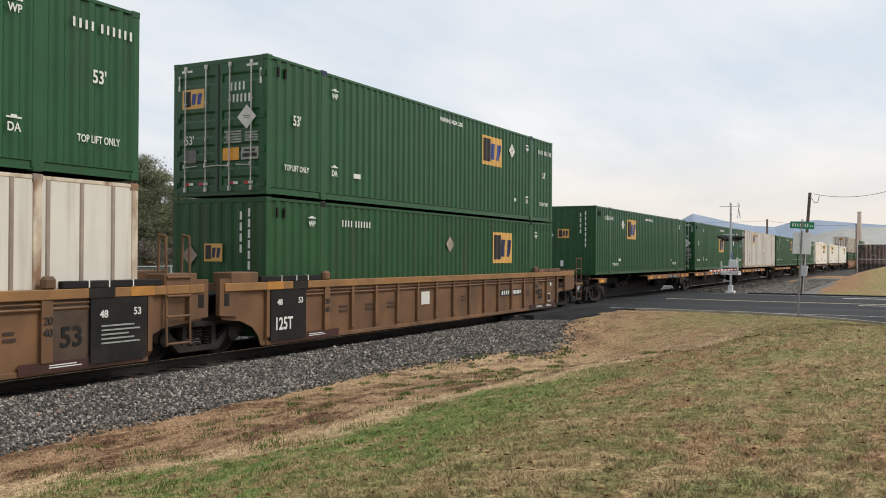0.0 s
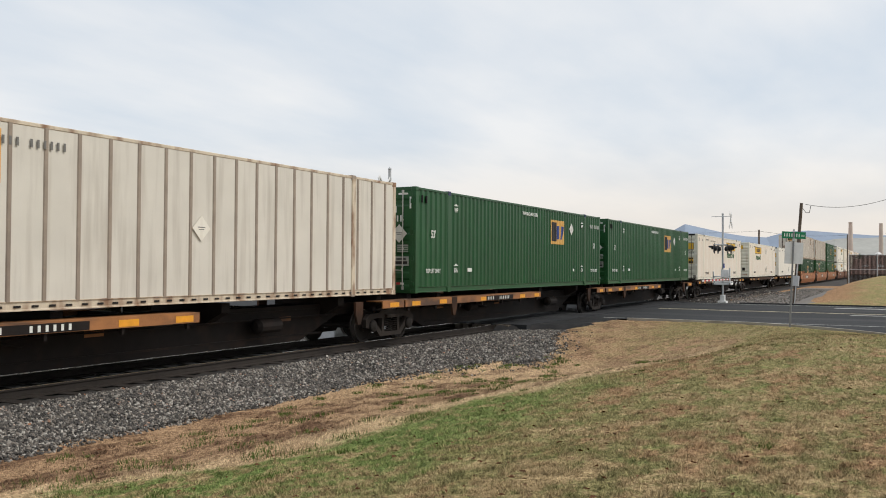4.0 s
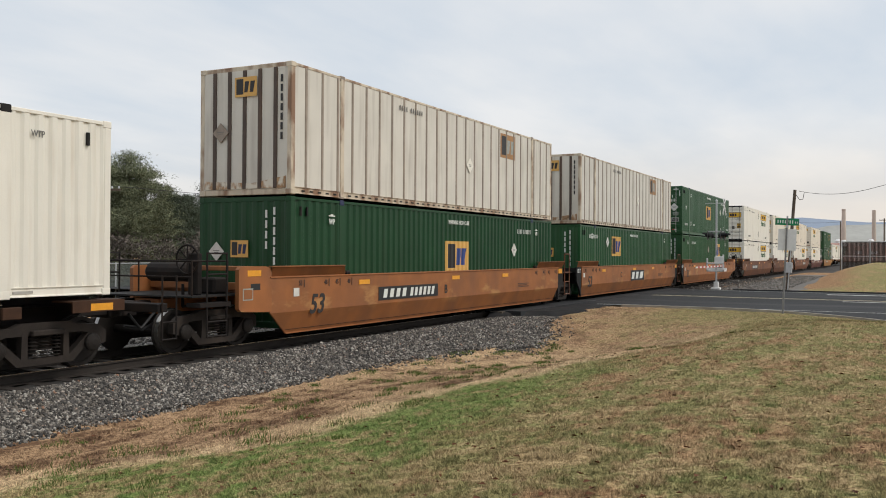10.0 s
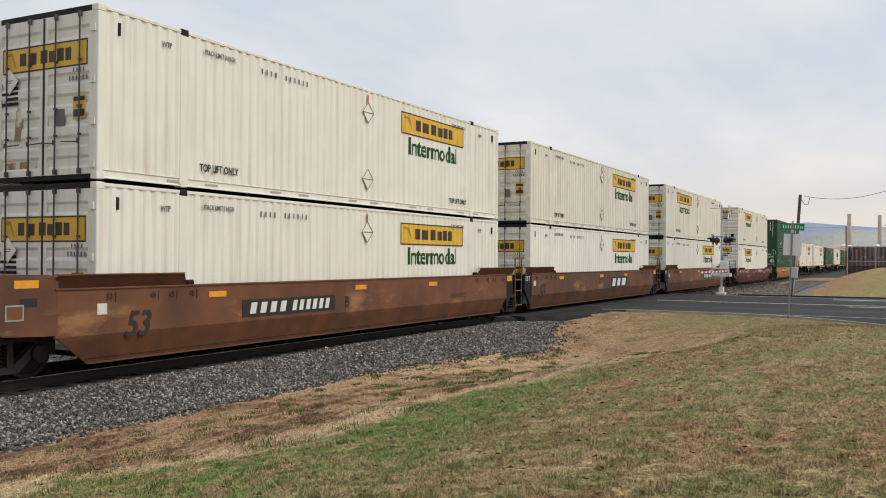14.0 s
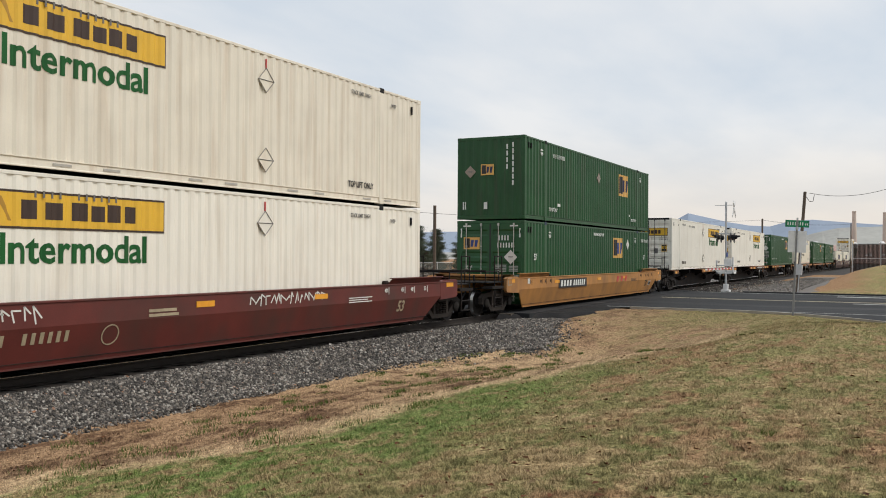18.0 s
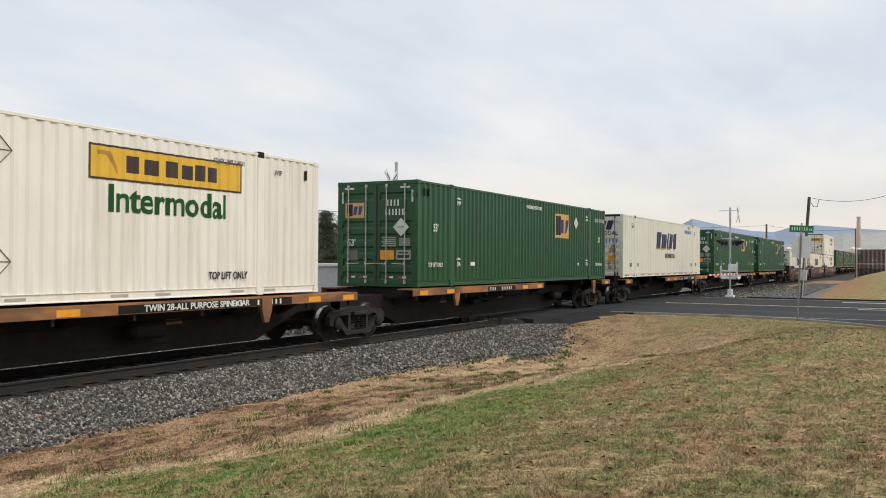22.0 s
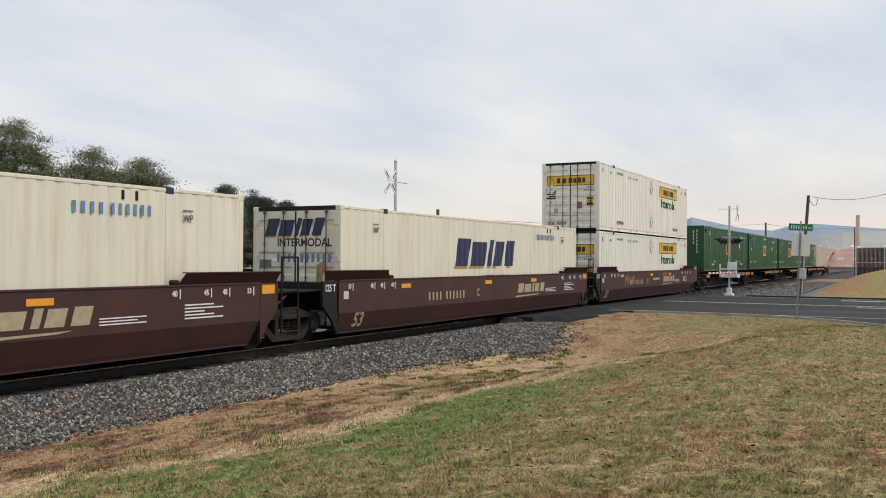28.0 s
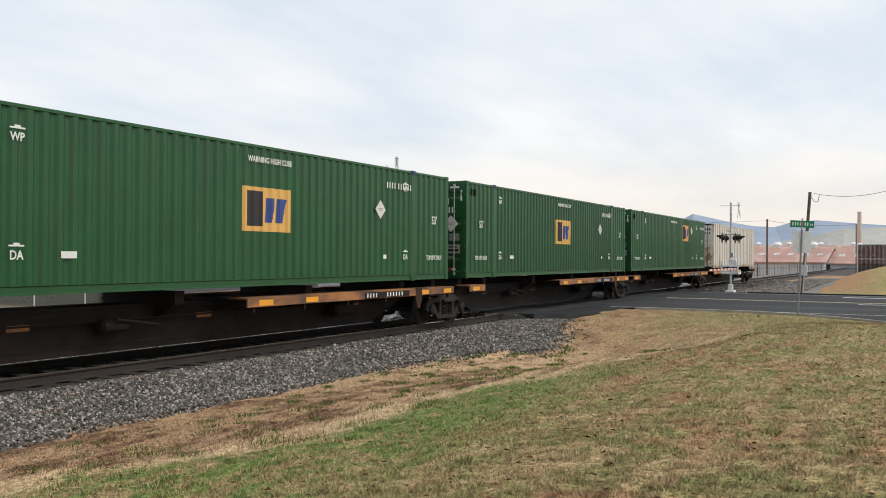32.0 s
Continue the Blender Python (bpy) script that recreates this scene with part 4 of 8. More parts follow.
def banner(parent, w, h, m):
    """Yellow banner with dark blocks in place of the haulier's name."""
    p = part("logo_panel", bars([(-w / 2, -h / 2, w / 2, h / 2)], 0.003), YELLOW, parent, "yellow banner with dark blocks", m)
    b = 0.03 * h / 0.3
    rim = [(-w / 2, -h / 2, w / 2, -h / 2 + b * 0.6), (-w / 2, h / 2 - b * 0.6, w / 2, h / 2), (-w / 2, -h / 2, -w / 2 + b * 0.6, h / 2), (w / 2 - b * 0.6, -h / 2, w / 2, h / 2)]
    part("logo_rim", bars(rim, 0.0045), BROWNINK, p, "dark rim")
    u = w / 20
    spans = [((a - 1.2) * u, -0.24 * h, (c - 1.2) * u, t * h) for a, c, t in ((-4.6, -3.1, 0.26), (-2.3, -0.6, 0.22), (0.4, 2.0, 0.26), (2.4, 3.9, 0.2), (4.3, 5.8, 0.26), (6.2, 7.5, 0.24))]
    part("logo_mark", bars(spans, 0.006), BROWNINK, p, "row of dark blocks")["kind"] = "stuff"
    bm = bmesh.new()
    prism(bm, [(-9.0 * u, 0.32 * h), (-7.6 * u, 0.32 * h), (-6.6 * u, -0.3 * h), (-6.9 * u, -0.3 * h), (-7.9 * u, 0.2 * h), (-9.0 * u, 0.2 * h)], -0.005, 0.005)
    part("logo_scroll", bm, mat_ochre(), p, "ochre scroll shape")
    return p


OCHRE = []


def mat_ochre():
    if not OCHRE:
        OCHRE.append(mat("ochre_ink", (0.40, 0.22, 0.03), 0.5, vary=0.1))
    return OCHRE[0]


def slant_mark(parent, w, h, m, material, trim=None):
    """Bold slanted blocks in place of a haulier's name."""
    u = w / 20
    lean = 0.28 * h

    def bar(bm, x0, z0, x1, z1):
        prism(bm, [(x0 * u + lean * z0, (z0 - 0.5) * h), (x1 * u + lean * z0, (z0 - 0.5) * h), (x1 * u + lean * z1, (z1 - 0.5) * h), (x0 * u + lean * z1, (z1 - 0.5) * h)], -0.006, 0.006)

    bm = bmesh.new()
    for a in ((-10, 0, -6.2, 1), (-5.4, 0, -0.8, 0.9), (0.2, 0, 1.5, 1), (2.2, 0, 5.2, 0.95), (6.2, 0, 9.2, 1)):
        bar(bm, *a)
    p = part("logo_mark", bm, material, parent, "bold slanted blocks", m)
    p["kind"] = "stuff"
    if trim:
        bm = bmesh.new()
        for a in ((-10.2, -0.08, -6.2, 0.0), (-5.6, -0.08, -0.9, 0.0), (0.0, -0.08, 1.2, 0.0), (2.0, -0.08, 3.2, 0), (7.2, -0.08, 8.5, 0.0)):
            bar(bm, *a)
        part("logo_trim", bm, trim, p, "ochre shadow under the blocks")["kind"] = "stuff"
    return p


def diamond(parent, m, s=0.27, material=None):
    bm = bmesh.new()
    prism(bm, [(-s, 0), (0, -s), (s, 0), (0, s)], -0.004, 0.004)
    p = part("placard", bm, material or DIAMOND, parent, "diamond placard", m)
    part("placard_text", bars([(-s * 0.4, 0.05 * s, s * 0.4, 0.12 * s), (-s * 0.3, -0.12 * s, s * 0.3, -0.06 * s)], 0.006), GREYINK, p)
    return p


END = pose(-HL, 0, 0, 0, 0, -90)          # end that looks to -x: local x runs towards -y


def flip(spans):
    """Spans counted from the near post towards the far one."""
    return [(-x1, z0, -x0, z1) for x0, z0, x1, z1 in spans]


def lock_rods(door, side, h, steel):
    """Two lock rods with cams, guides and handles on one door leaf; u runs from the hinge."""
    for u in (0.28, 0.86):
        y = side * (1.19 - u)
        x = -HL - 0.045
        bm = rods(0.0145, ((x, y, 0.10), (x, y, h - 0.10)))
        for z in (0.14, h - 0.14):
            box(bm, x - 0.02, y - 0.024, z - 0.045, x + 0.035, y + 0.024, z + 0.045)
        for z in (0.75, 1.2, h - 0.9):
            box(bm, x - 0.017, y - 0.02, z - 0.018, x + 0.035, y + 0.02, z + 0.018)
        part("lock_rod", bm, steel, door, "steel lock rod")
        z = 0.62
        bm = boxes((x - 0.035, y - side * 0.0 - 0.02, z - 0.02, x - 0.01, y + 0.02, z + 0.06))
        rod(bm, (x - 0.03, y, z), (x - 0.03, y - side * 0.38, z + 0.02), 0.011, 6)
        part("handle", bm, steel, door)


def door_leaf(thing_, side, paint):
    """One steel door: framed leaf with pressed horizontal ribs, hinges, gasket."""
    h = HGT
    y0, y1 = side * 0.01, side * 1.19
    ya, yb = min(y0, y1), max(y0, y1)
    x = -HL - 0.002
    line = [(x, 0.09)]
    for z in (0.33, 0.68, 1.03, 1.38, 1.73, 2.50):
        line += [(x, z - 0.14), (x + 0.028, z - 0.09), (x + 0.028, z + 0.03), (x, z + 0.08)]
    line += [(x, h - 0.11), (-HL + 0.05, h - 0.11), (-HL + 0.05, 0.09)]
    bm = prism(bmesh.new(), line, ya + 0.09, yb - 0.09)
    for q in (ya, yb - 0.09):
        v = box(bm, x - 0.002, q, 0.09, -HL + 0.05, q + 0.09, h - 0.11)
    bmesh.ops.remove_doubles(bm, verts=bm.verts[:], dist=0.003)
    d = part("door", bm, paint, thing_)
    lock_rods(d, side, h, STEEL if paint is GREEN else DARKROD)
    for z in (0.25, 0.95, 1.65, 2.5):
        part("hinge", boxes((-HL - 0.03, min(side * 1.14, side * 1.25), z - 0.06, -HL + 0.03, max(side * 1.14, side * 1.25), z + 0.06)), paint, d)
    part("gasket", boxes((-HL - 0.012, y0 - 0.012, 0.1, -HL, y0 + 0.012, h - 0.12)), BLACK, d)
    return d


def container(name, label, paint, front, pitch=0.283, style="wave", rail_paint=None, group="containers on the train", deep=0.040):
    """A 53-foot box: origin at the middle of its underside."""
    t = thing(name, label, "container", group)
    h = HGT
    rp = rail_paint or paint
    zl, zh = 0.17, h - 0.075
    for s in (-1, 1):
        if style == "wave":
            for a, b in ((-HL + 0.12, -INNER - 0.11), (-INNER + 0.11, INNER - 0.11), (INNER + 0.11, HL - 0.12)):
                bm = corrugated(a, b, zl, zh, s * (HW - 0.008), -s, pitch, deep)
                part("side_panel", bm, paint, t)
        else:
            part("side_panel", boxes((-HL + 0.1, s * (HW - 0.03) - 0.015, zl - 0.02, HL - 0.1, s * (HW - 0.03) + 0.015, zh + 0.02)), paint, t)
            x = -HL + 0.55
            while x < HL - 0.35:
                bm = bmesh.new()
                prism(bm, [(x - 0.045, s * (HW - 0.018)), (x - 0.028, s * (HW + 0.004)), (x + 0.028, s * (HW + 0.004)), (x + 0.045, s * (HW - 0.018))], zl - 0.01, zh + 0.01, "z")
                part("side_post", bm, POSTGREY, t, "stained grey side post")
                x += 0.628
        part("top_rail", bevelled(boxes((-HL + 0.1, s * (HW - 0.04) - 0.035, zh, HL - 0.1, s * (HW - 0.04) + 0.035, h - 0.012)), 0.008), rp, t)
        bm = bmesh.new()
        y = s * (HW - 0.005)
        prism(bm, [(y, zl), (y, 0.16), (y - s * 0.02, 0.145), (y - s * 0.02, 0.05), (y, 0.035), (y, 0.02), (y - s * 0.07, 0.02), (y - s * 0.07, zl)], -HL + 0.1, HL - 0.1, "x")
        part("bottom_rail", bm, rp, t)
        for e in (-1, 1):
            bm = bevelled(boxes((e * (HL - 0.07) - 0.07, s * (HW - 0.06) - 0.06, 0.1, e * (HL - 0.07) + 0.07, s * (HW - 0.06) + 0.06, h - 0.11)), 0.012)
            part("corner_post", bm, rp, t)
            for z0 in (0.0, h - 0.118):
                part("corner_casting", bevelled(boxes((e * (HL - 0.082) - 0.088, s * (HW - 0.075) - 0.078, z0, e * (HL - 0.082) + 0.088, s * (HW - 0.075) + 0.078, z0 + 0.12)), 0.012), rp, t)
            if style != "wave":
                part("lifting_post", bevelled(boxes((e * INNER - 0.075, s * (HW - 0.035) - 0.045, 0.03, e * INNER + 0.075, s * (HW - 0.035) + 0.045, h - 0.06)), 0.01), rp, t, "cream lifting post with rust runs")
            else:
                part("lifting_post", bevelled(boxes((e * INNER - 0.11, s * (HW - 0.055) - 0.06, 0.05, e * INNER + 0.11, s * (HW - 0.055) + 0.06, h - 0.1)), 0.012), rp, t)
            for z0 in (-0.004, h - 0.12):
                bm = bevelled(boxes((e * INNER - 0.09, s * (HW - 0.075) - 0.084, z0, e * INNER + 0.09, s * (HW - 0.075) + 0.084, z0 + 0.13)), 0.01)
                part("lifting_casting", bm, NAVY if paint in (CREAM, GREEN) and z0 > 1 else (POSTGREY if style != "wave" else (DARKGAP if z0 > 1 else rp)), t, "dark lifting casting" if z0 > 1 else "")
    # roof, floor, blunt end
    bm = bmesh.new()
    last = None
    for x, d in wave(LEN - 0.2, 0.6, 0.02):
        col = [bm.verts.new((-HL + 0.1 + x, yy, h - 0.02 - d)) for yy in (-HW + 0.05, HW - 0.05)]
        if last:
            bm.faces.new((last[0], col[0], col[1], last[1]))
        last = col
    part("roof", bm, paint, t)
    bm = boxes((-HL + 0.1, -HW + 0.08, 0.10, HL - 0.1, HW - 0.08, 0.16))
    for i in range(26):
        x = -HL + 0.5 + i * 0.606
        box(bm, x - 0.03, -HW + 0.07, 0.03, x + 0.03, HW - 0.07, 0.1)
    part("floor_frame", bm, DARKGAP, t, "dark steel floor bearers")
    bm = corrugated(-HW + 0.1, HW - 0.1, 0.14, h - 0.09, 0.0, 1, 0.24, 0.045)
    part("rear_wall", bm, paint, t, "", pose(HL - 0.01, 0, 0, 0, 0, 90))
    for e in (-1, 1):
        for z0, z1, nm in ((0.0, 0.14, "end_sill"), (h - 0.11, h - 0.002, "end_header")):
            part(nm, bevelled(boxes((e * (HL - 0.06) - 0.05, -HW + 0.12, z0, e * (HL - 0.06) + 0.05, HW - 0.12, z1)), 0.01), DARKGAP if front == "doors" and e < 0 and paint is not GREEN else rp, t)
    if front == "doors":
        for s in (-1, 1):
            door_leaf(t, s, paint)
    elif front == "plain":
        part("front_wall", boxes((-HL + 0.01, -HW + 0.1, 0.12, -HL + 0.05, HW - 0.1, h - 0.1)), paint, t)
    elif front == "wall":
        part("front_wall", corrugated(-HW + 0.1, HW - 0.1, 0.14, h - 0.09, 0.0, 1, 0.30, 0.02), paint, t, "", pose(-HL + 0.01, 0, 0, 0, 0, -90))
    else:
        line = [(-HL + 0.06, 0.12), (-HL + 0.03, 0.12)]
        for i in range(9):
            z = 0.32 + i * 0.27
            line += [(-HL + 0.03, z - 0.11), (-HL - 0.008, z - 0.08), (-HL - 0.008, z + 0.06), (-HL + 0.03, z + 0.10)]
        bm = prism(bmesh.new(), line + [(-HL + 0.03, h - 0.1), (-HL + 0.06, h - 0.1)], -HW + 0.1, HW - 0.1)
        part("front_wall", bm, paint, t, "horizontally ribbed front wall")
    return t


def side_text(t, txt, x, z, size, material, narrow=0.8, m=None):
    word(txt, size, material, t, m or pose(x, -HW - 0.006, z), narrow=narrow)


def writing(t, spans, material, label, m, name="lettering"):
    p = part(name, bars(spans, 0.003), material, t, label, m)
    p["kind"] = "stuff"
    return p


def green_box(name, front, paint, label=""):
    """Green box with the writing that all of them carry; logos are added one by one."""
    t = container(name, label, paint, front, pitch=0.272)
    y = -HW - 0.004
    for x in (-HL + 1.0, HL - 0.85):
        if front == "doors":
            side_text(t, "53'", x, 1.62, 0.30, CHALK, 0.8)
            side_text(t, "TOP LIFT ONLY", x, 0.60, 0.17, CHALK, 0.72)
    for x in (-INNER + 0.42, INNER - 0.42):
        if front != "doors":
            x = -INNER - 0.42 if x < 0 else INNER + 0.42
            side_text(t, "TOP LIFT ONLY", (-INNER + 0.75 if x < 0 else INNER - 0.75), 0.43, 0.17, CHALK, 0.72)
        side_text(t, "WP", x, 2.38, 0.18, CHALK, 0.85)
        writing(t, [(x - 0.13, 2.505, x + 0.13, 2.53), (x - 0.05, 2.53, x + 0.05, 2.56)], CHALK, "white arrow over letters", pose(0, y, 0))
        if front == "doors":
            side_text(t, "DA", x, 0.62, 0.19, CHALK, 0.85)
            writing(t, [(x - 0.13, 0.755, x + 0.13, 0.78), (x - 0.05, 0.78, x + 0.05, 0.81)], CHALK, "white arrow over letters", pose(0, y, 0))
    writing(t, [(-INNER + 1.2, 0.58, -INNER + 1.5, 0.69), (INNER - 1.5, 0.58, INNER - 1.36, 0.68)], CHALK, "small white label", pose(0, y, 0))
    for dx in (0.34, 0.58):
        part("slot", boxes((-HL + dx, y - 0.004, 2.48, -HL + dx + 0.05, y + 0.03, 2.68)), DARKGAP, t, "dark lashing slot")
    if front == "doors":
        emblem(t, 0, 0, 0.62, 0.42, m=END @ pose(-0.72, -0.004, 2.10))
        writing(t, flip(code_bars(4, 0.17, 0.075, 0.035, -0.70, 2.20) + code_bars(6, 0.17, 0.075, 0.03, -0.85, 1.95)), CHALK, "white number bars", END @ pose(0, -0.006, 0))
        diamond(t, END @ pose(0.80, -0.05, 1.62), 0.25)
        word("53'", 0.26, CHALK, t, END @ pose(-0.82, -0.004, 1.20), narrow=0.85)
        writing(t, flip([(-0.62, 1.10 + 0.055 * i, -0.16 - 0.05 * (i % 2), 1.135 + 0.055 * i) for i in range(5)] + [(-1.06, 1.12 + 0.055 * i, -0.72, 1.155 + 0.055 * i) for i in range(4)]), DIMINK, "small white data lines", END @ pose(0, -0.004, 0))
        writing(t, flip([(-0.56, 0.74, -0.12, 1.0)]), AMBER, "orange sticker", END @ pose(0, -0.004, 0), "sticker")
        writing(t, flip([(-1.08, 0.74, -0.62, 1.0)]), DIMINK, "grubby white weight sticker", END @ pose(0, -0.004, 0), "sticker")
        writing(t, flip([(-1.04, 0.79, -0.66, 0.87), (-1.0, 0.91, -0.70, 0.95)]), INK, "black lines on the weight sticker", END @ pose(0, -0.006, 0))
        for u in (0.42, 0.82, -0.42, -0.82):
            writing(t, [(u - 0.12, 0.235, u, 0.29)], RED, "red reflective strip", END @ pose(0, -0.004, 0), "sticker")
            writing(t, [(u, 0.235, u + 0.12, 0.29)], CHALK, "white reflective strip", END @ pose(0, -0.004, 0), "sticker")
        writing(t, [(0.75, 2.68, 1.05, 2.73), (-1.05, 2.68, -0.75, 2.73), (1.10, 2.3, 1.15, 2.62), (-1.15, 2.3, -1.10, 2.62)], CHALK, "white reflective strips", END @ pose(0, -0.004, 0), "sticker")
        writing(t, flip([(0.62, 0.72, 0.92, 1.0)]), GREYINK, "grey worn plate", END @ pose(0, -0.003, 0), "sticker")
    else:
        emblem(t, 0, 0, 0.50, 0.38, m=END @ pose(-0.12, -0.006, 1.74), mark=NAVY)
        writing(t, flip(code_bars(4, 0.17, 0.085, 0.06, -0.66, 2.60, True) + code_bars(7, 0.17, 0.085, 0.05, -0.88, 2.66, True)), CHALK, "white upright number bars", END @ pose(0, -0.008, 0))
        diamond(t, END @ pose(-0.78, -0.012, 1.68), 0.22, POSTGREY if paint is GREEN_OLD else None)
        writing(t, flip([(0.95, 0.35, 0.99, 0.62), (1.03, 0.35, 1.07, 0.62), (0.12, 0.36, 0.25, 0.60)]), CHALK, "small white labels", END @ pose(0, -0.008, 0), "sticker")
    return t


def green_marks(t, kind):
    """Where this box carries its logo, placard, warning and number."""
    lx, lz, dx, wx, nx = {"aft": (2.92, 2.05, 4.40, 0.1, 6.7), "mid": (0.12, 1.58, 4.45, 0.18, 4.75), "fore": (-2.82, 2.04, -4.25, 0.18, -6.9), "old": (3.75, 1.97, 0.05, None, -5.35)}[kind]
    y = -HW - 0.004
    drape(emblem(t, lx, lz, 1.56 if kind == "old" else 1.52, 0.98 if kind == "old" else 0.90, mark=NAVY if kind == "old" else BLUE), lx, 0.272, 0.040)
    diamond(t, pose(dx, y, 2.03 if kind == "old" else (1.80 if kind == "mid" else 2.22)), 0.235, POSTGREY if kind == "old" else None)
    if wx is not None:
        side_text(t, "WARNING HIGH CUBE", wx, 2.58, 0.165, CHALK, 0.82)
    writing(t, code_bars(4, 0.15, 0.075, 0.045, nx, 2.36) + code_bars(6, 0.15, 0.075, 0.045, nx + 0.55, 2.36), CHALK, "white number bars", pose(0, y, 0))


def white_box(name, front, logo_x, label="", holder=None):
    t = container(name, label, WHITE, front, pitch=0.26, deep=0.026)
    y = -HW - 0.004
    drape(banner(t, 3.68, 0.58, pose(logo_x, y, 2.31)), logo_x, 0.26, 0.026)
    drape(word("Intermodal", 0.64, DARKGREEN, t, pose(logo_x, -HW - 0.006, 1.70), narrow=1.02), logo_x, 0.26, 0.026)
    holder = (logo_x - 3.48 if logo_x > 0 else logo_x + 4.6) if holder is None else holder
    for z in (2.30, 0.66):
        bm = bmesh.new()
        prism(bm, [(-0.25, 0), (0, -0.25), (0.25, 0), (0, 0.25)], -0.004, 0.004)
        p = part("placard_holder", bm, WHITE, t, "empty diamond placard holder", pose(holder, y, z))
        bm = rods(0.008, ((-0.25, -0.01, 0), (0, -0.01, -0.25)), ((0, -0.01, -0.25), (0.25, -0.01, 0)), ((0.25, -0.01, 0), (0, -0.01, 0.25)), ((0, -0.01, 0.25), (-0.25, -0.01, 0)), ((-0.25, -0.01, 0), (0.25, -0.01, 0)), seg=4)
        part("placard_rim", bm, GREYINK, p)
    writing(t, [(holder - 0.02, 2.55, holder + 0.02, 2.74)], RED, "thin red mark", pose(0, y, 0))
    for x in (-INNER + 0.95, INNER - 0.95):
        side_text(t, "TOP LIFT ONLY", x, 0.40, 0.20, INK, 0.78)
        side_text(t, "STACK LIMIT 3 HIGH", x, 2.60, 0.13, GREYINK, 0.72)
    for x in (-INNER - 0.45, INNER + 0.55):
        side_text(t, "WTP", x, 2.52, 0.14, GREYINK, 0.8)
    writing(t, code_bars(4, 0.11, 0.06, 0.09, -INNER + 2.2, 2.50) + code_bars(6, 0.11, 0.06, 0.09, -INNER + 3.0, 2.50), GREYINK, "grey number bars", pose(0, y, 0))
    for i in range(16):
        if i % 3:
            writing(t, [(-HL + 0.6 + 0.98 * i, 0.075, -HL + 0.95 + 0.98 * i, 0.115)], FAINT, "grey worn reflector on the bottom rail", pose(0, y + 0.02, 0), "sticker")
    for x in (-HL + 0.42, HL - 0.5):
        part("slot", boxes((x, y - 0.004, 2.45, x + 0.05, y + 0.03, 2.66)), DARKGAP, t, "dark lashing slot")
    if front == "doors":
        banner(t, 2.12, 0.44, END @ pose(0.0, -0.004, 2.12))
        writing(t, flip([(-1.02, 1.02, -0.72, 1.40)]), YELLOW, "yellow safety sticker", END @ pose(0, -0.004, 0), "sticker")
        writing(t, flip([(-1.0, 1.05, -0.74, 1.17), (-1.0, 1.31, -0.74, 1.38), (-0.94, 1.22, -0.80, 1.25)]), INK, "black blocks on the sticker", END @ pose(0, -0.006, 0))
        writing(t, flip([(-0.52, 0.92, -0.30, 1.2)]), GREYINK, "grey data plate", END @ pose(0, -0.004, 0), "sticker")
        writing(t, flip(code_bars(4, 0.07, 0.05, 0.03, -0.98, 1.80) + code_bars(6, 0.08, 0.05, 0.03, -1.05, 1.66)), GREYINK, "grey number bars", END @ pose(0, -0.004, 0))
        writing(t, flip([(0.66, 1.35 + 0.09 * i, 1.08 - 0.1 * (i % 2), 1.40 + 0.09 * i) for i in range(5)]), DARKGAP, "dark worn data lines", END @ pose(0, -0.004, 0))
        diamond(t, END @ pose(-0.85, -0.03, 1.76), 0.22, WHITE)
        part("rust_stain", prism(bmesh.new(), [(-0.75, 0.72), (-0.70, 1.25), (-0.62, 1.32), (-0.55, 1.05), (-0.58, 0.72)], -0.003, 0.003), RUSTSTAIN, t, "rusty rubbed patch", END @ pose(0, -0.001, 0))
        part("rust_stain", prism(bmesh.new(), [(-1.0, 0.20), (-1.02, 0.34), (-0.2, 0.36), (-0.18, 0.22)], -0.003, 0.003), RUSTSTAIN, t, "rusty rubbed patch", END @ pose(0, 0.022, 0))
    else:
        banner(t, 1.3, 0.32, END @ pose(0.15, -0.016, 2.50))
        word("Intermodal", 0.22, INK, t, END @ pose(0.15, -0.014, 2.2))
        diamond(t, END @ pose(-0.6, -0.02, 0.62), 0.24, WHITE)
        writing(t, flip([(-0.95, 0.55, -0.72, 0.8), (-0.5, 1.98, -0.1, 2.05)]), DARKGAP, "dark plates", END @ pose(0, -0.014, 0), "sticker")
        part("rust_stain", prism(bmesh.new(), [(-1.12, 0.16), (-1.1, 0.27), (-0.6, 0.21), (0.1, 0.26), (0.5, 0.20), (1.1, 0.30), (1.12, 0.16)], -0.003, 0.003), RUSTSTAIN, t, "rusty stain on the sill", END @ pose(0, -0.012, 0))
    return t


RUSTSTAIN = mat("rust_stain", (0.36, 0.22, 0.12), 0.85, vary=0.5, grain=5, fine=25, dirt=(0.68, 0.63, 0.53), dirt_amount=1.0, dirt_scale=(5, 5, 3), dirt_edge=(0.46, 0.56))


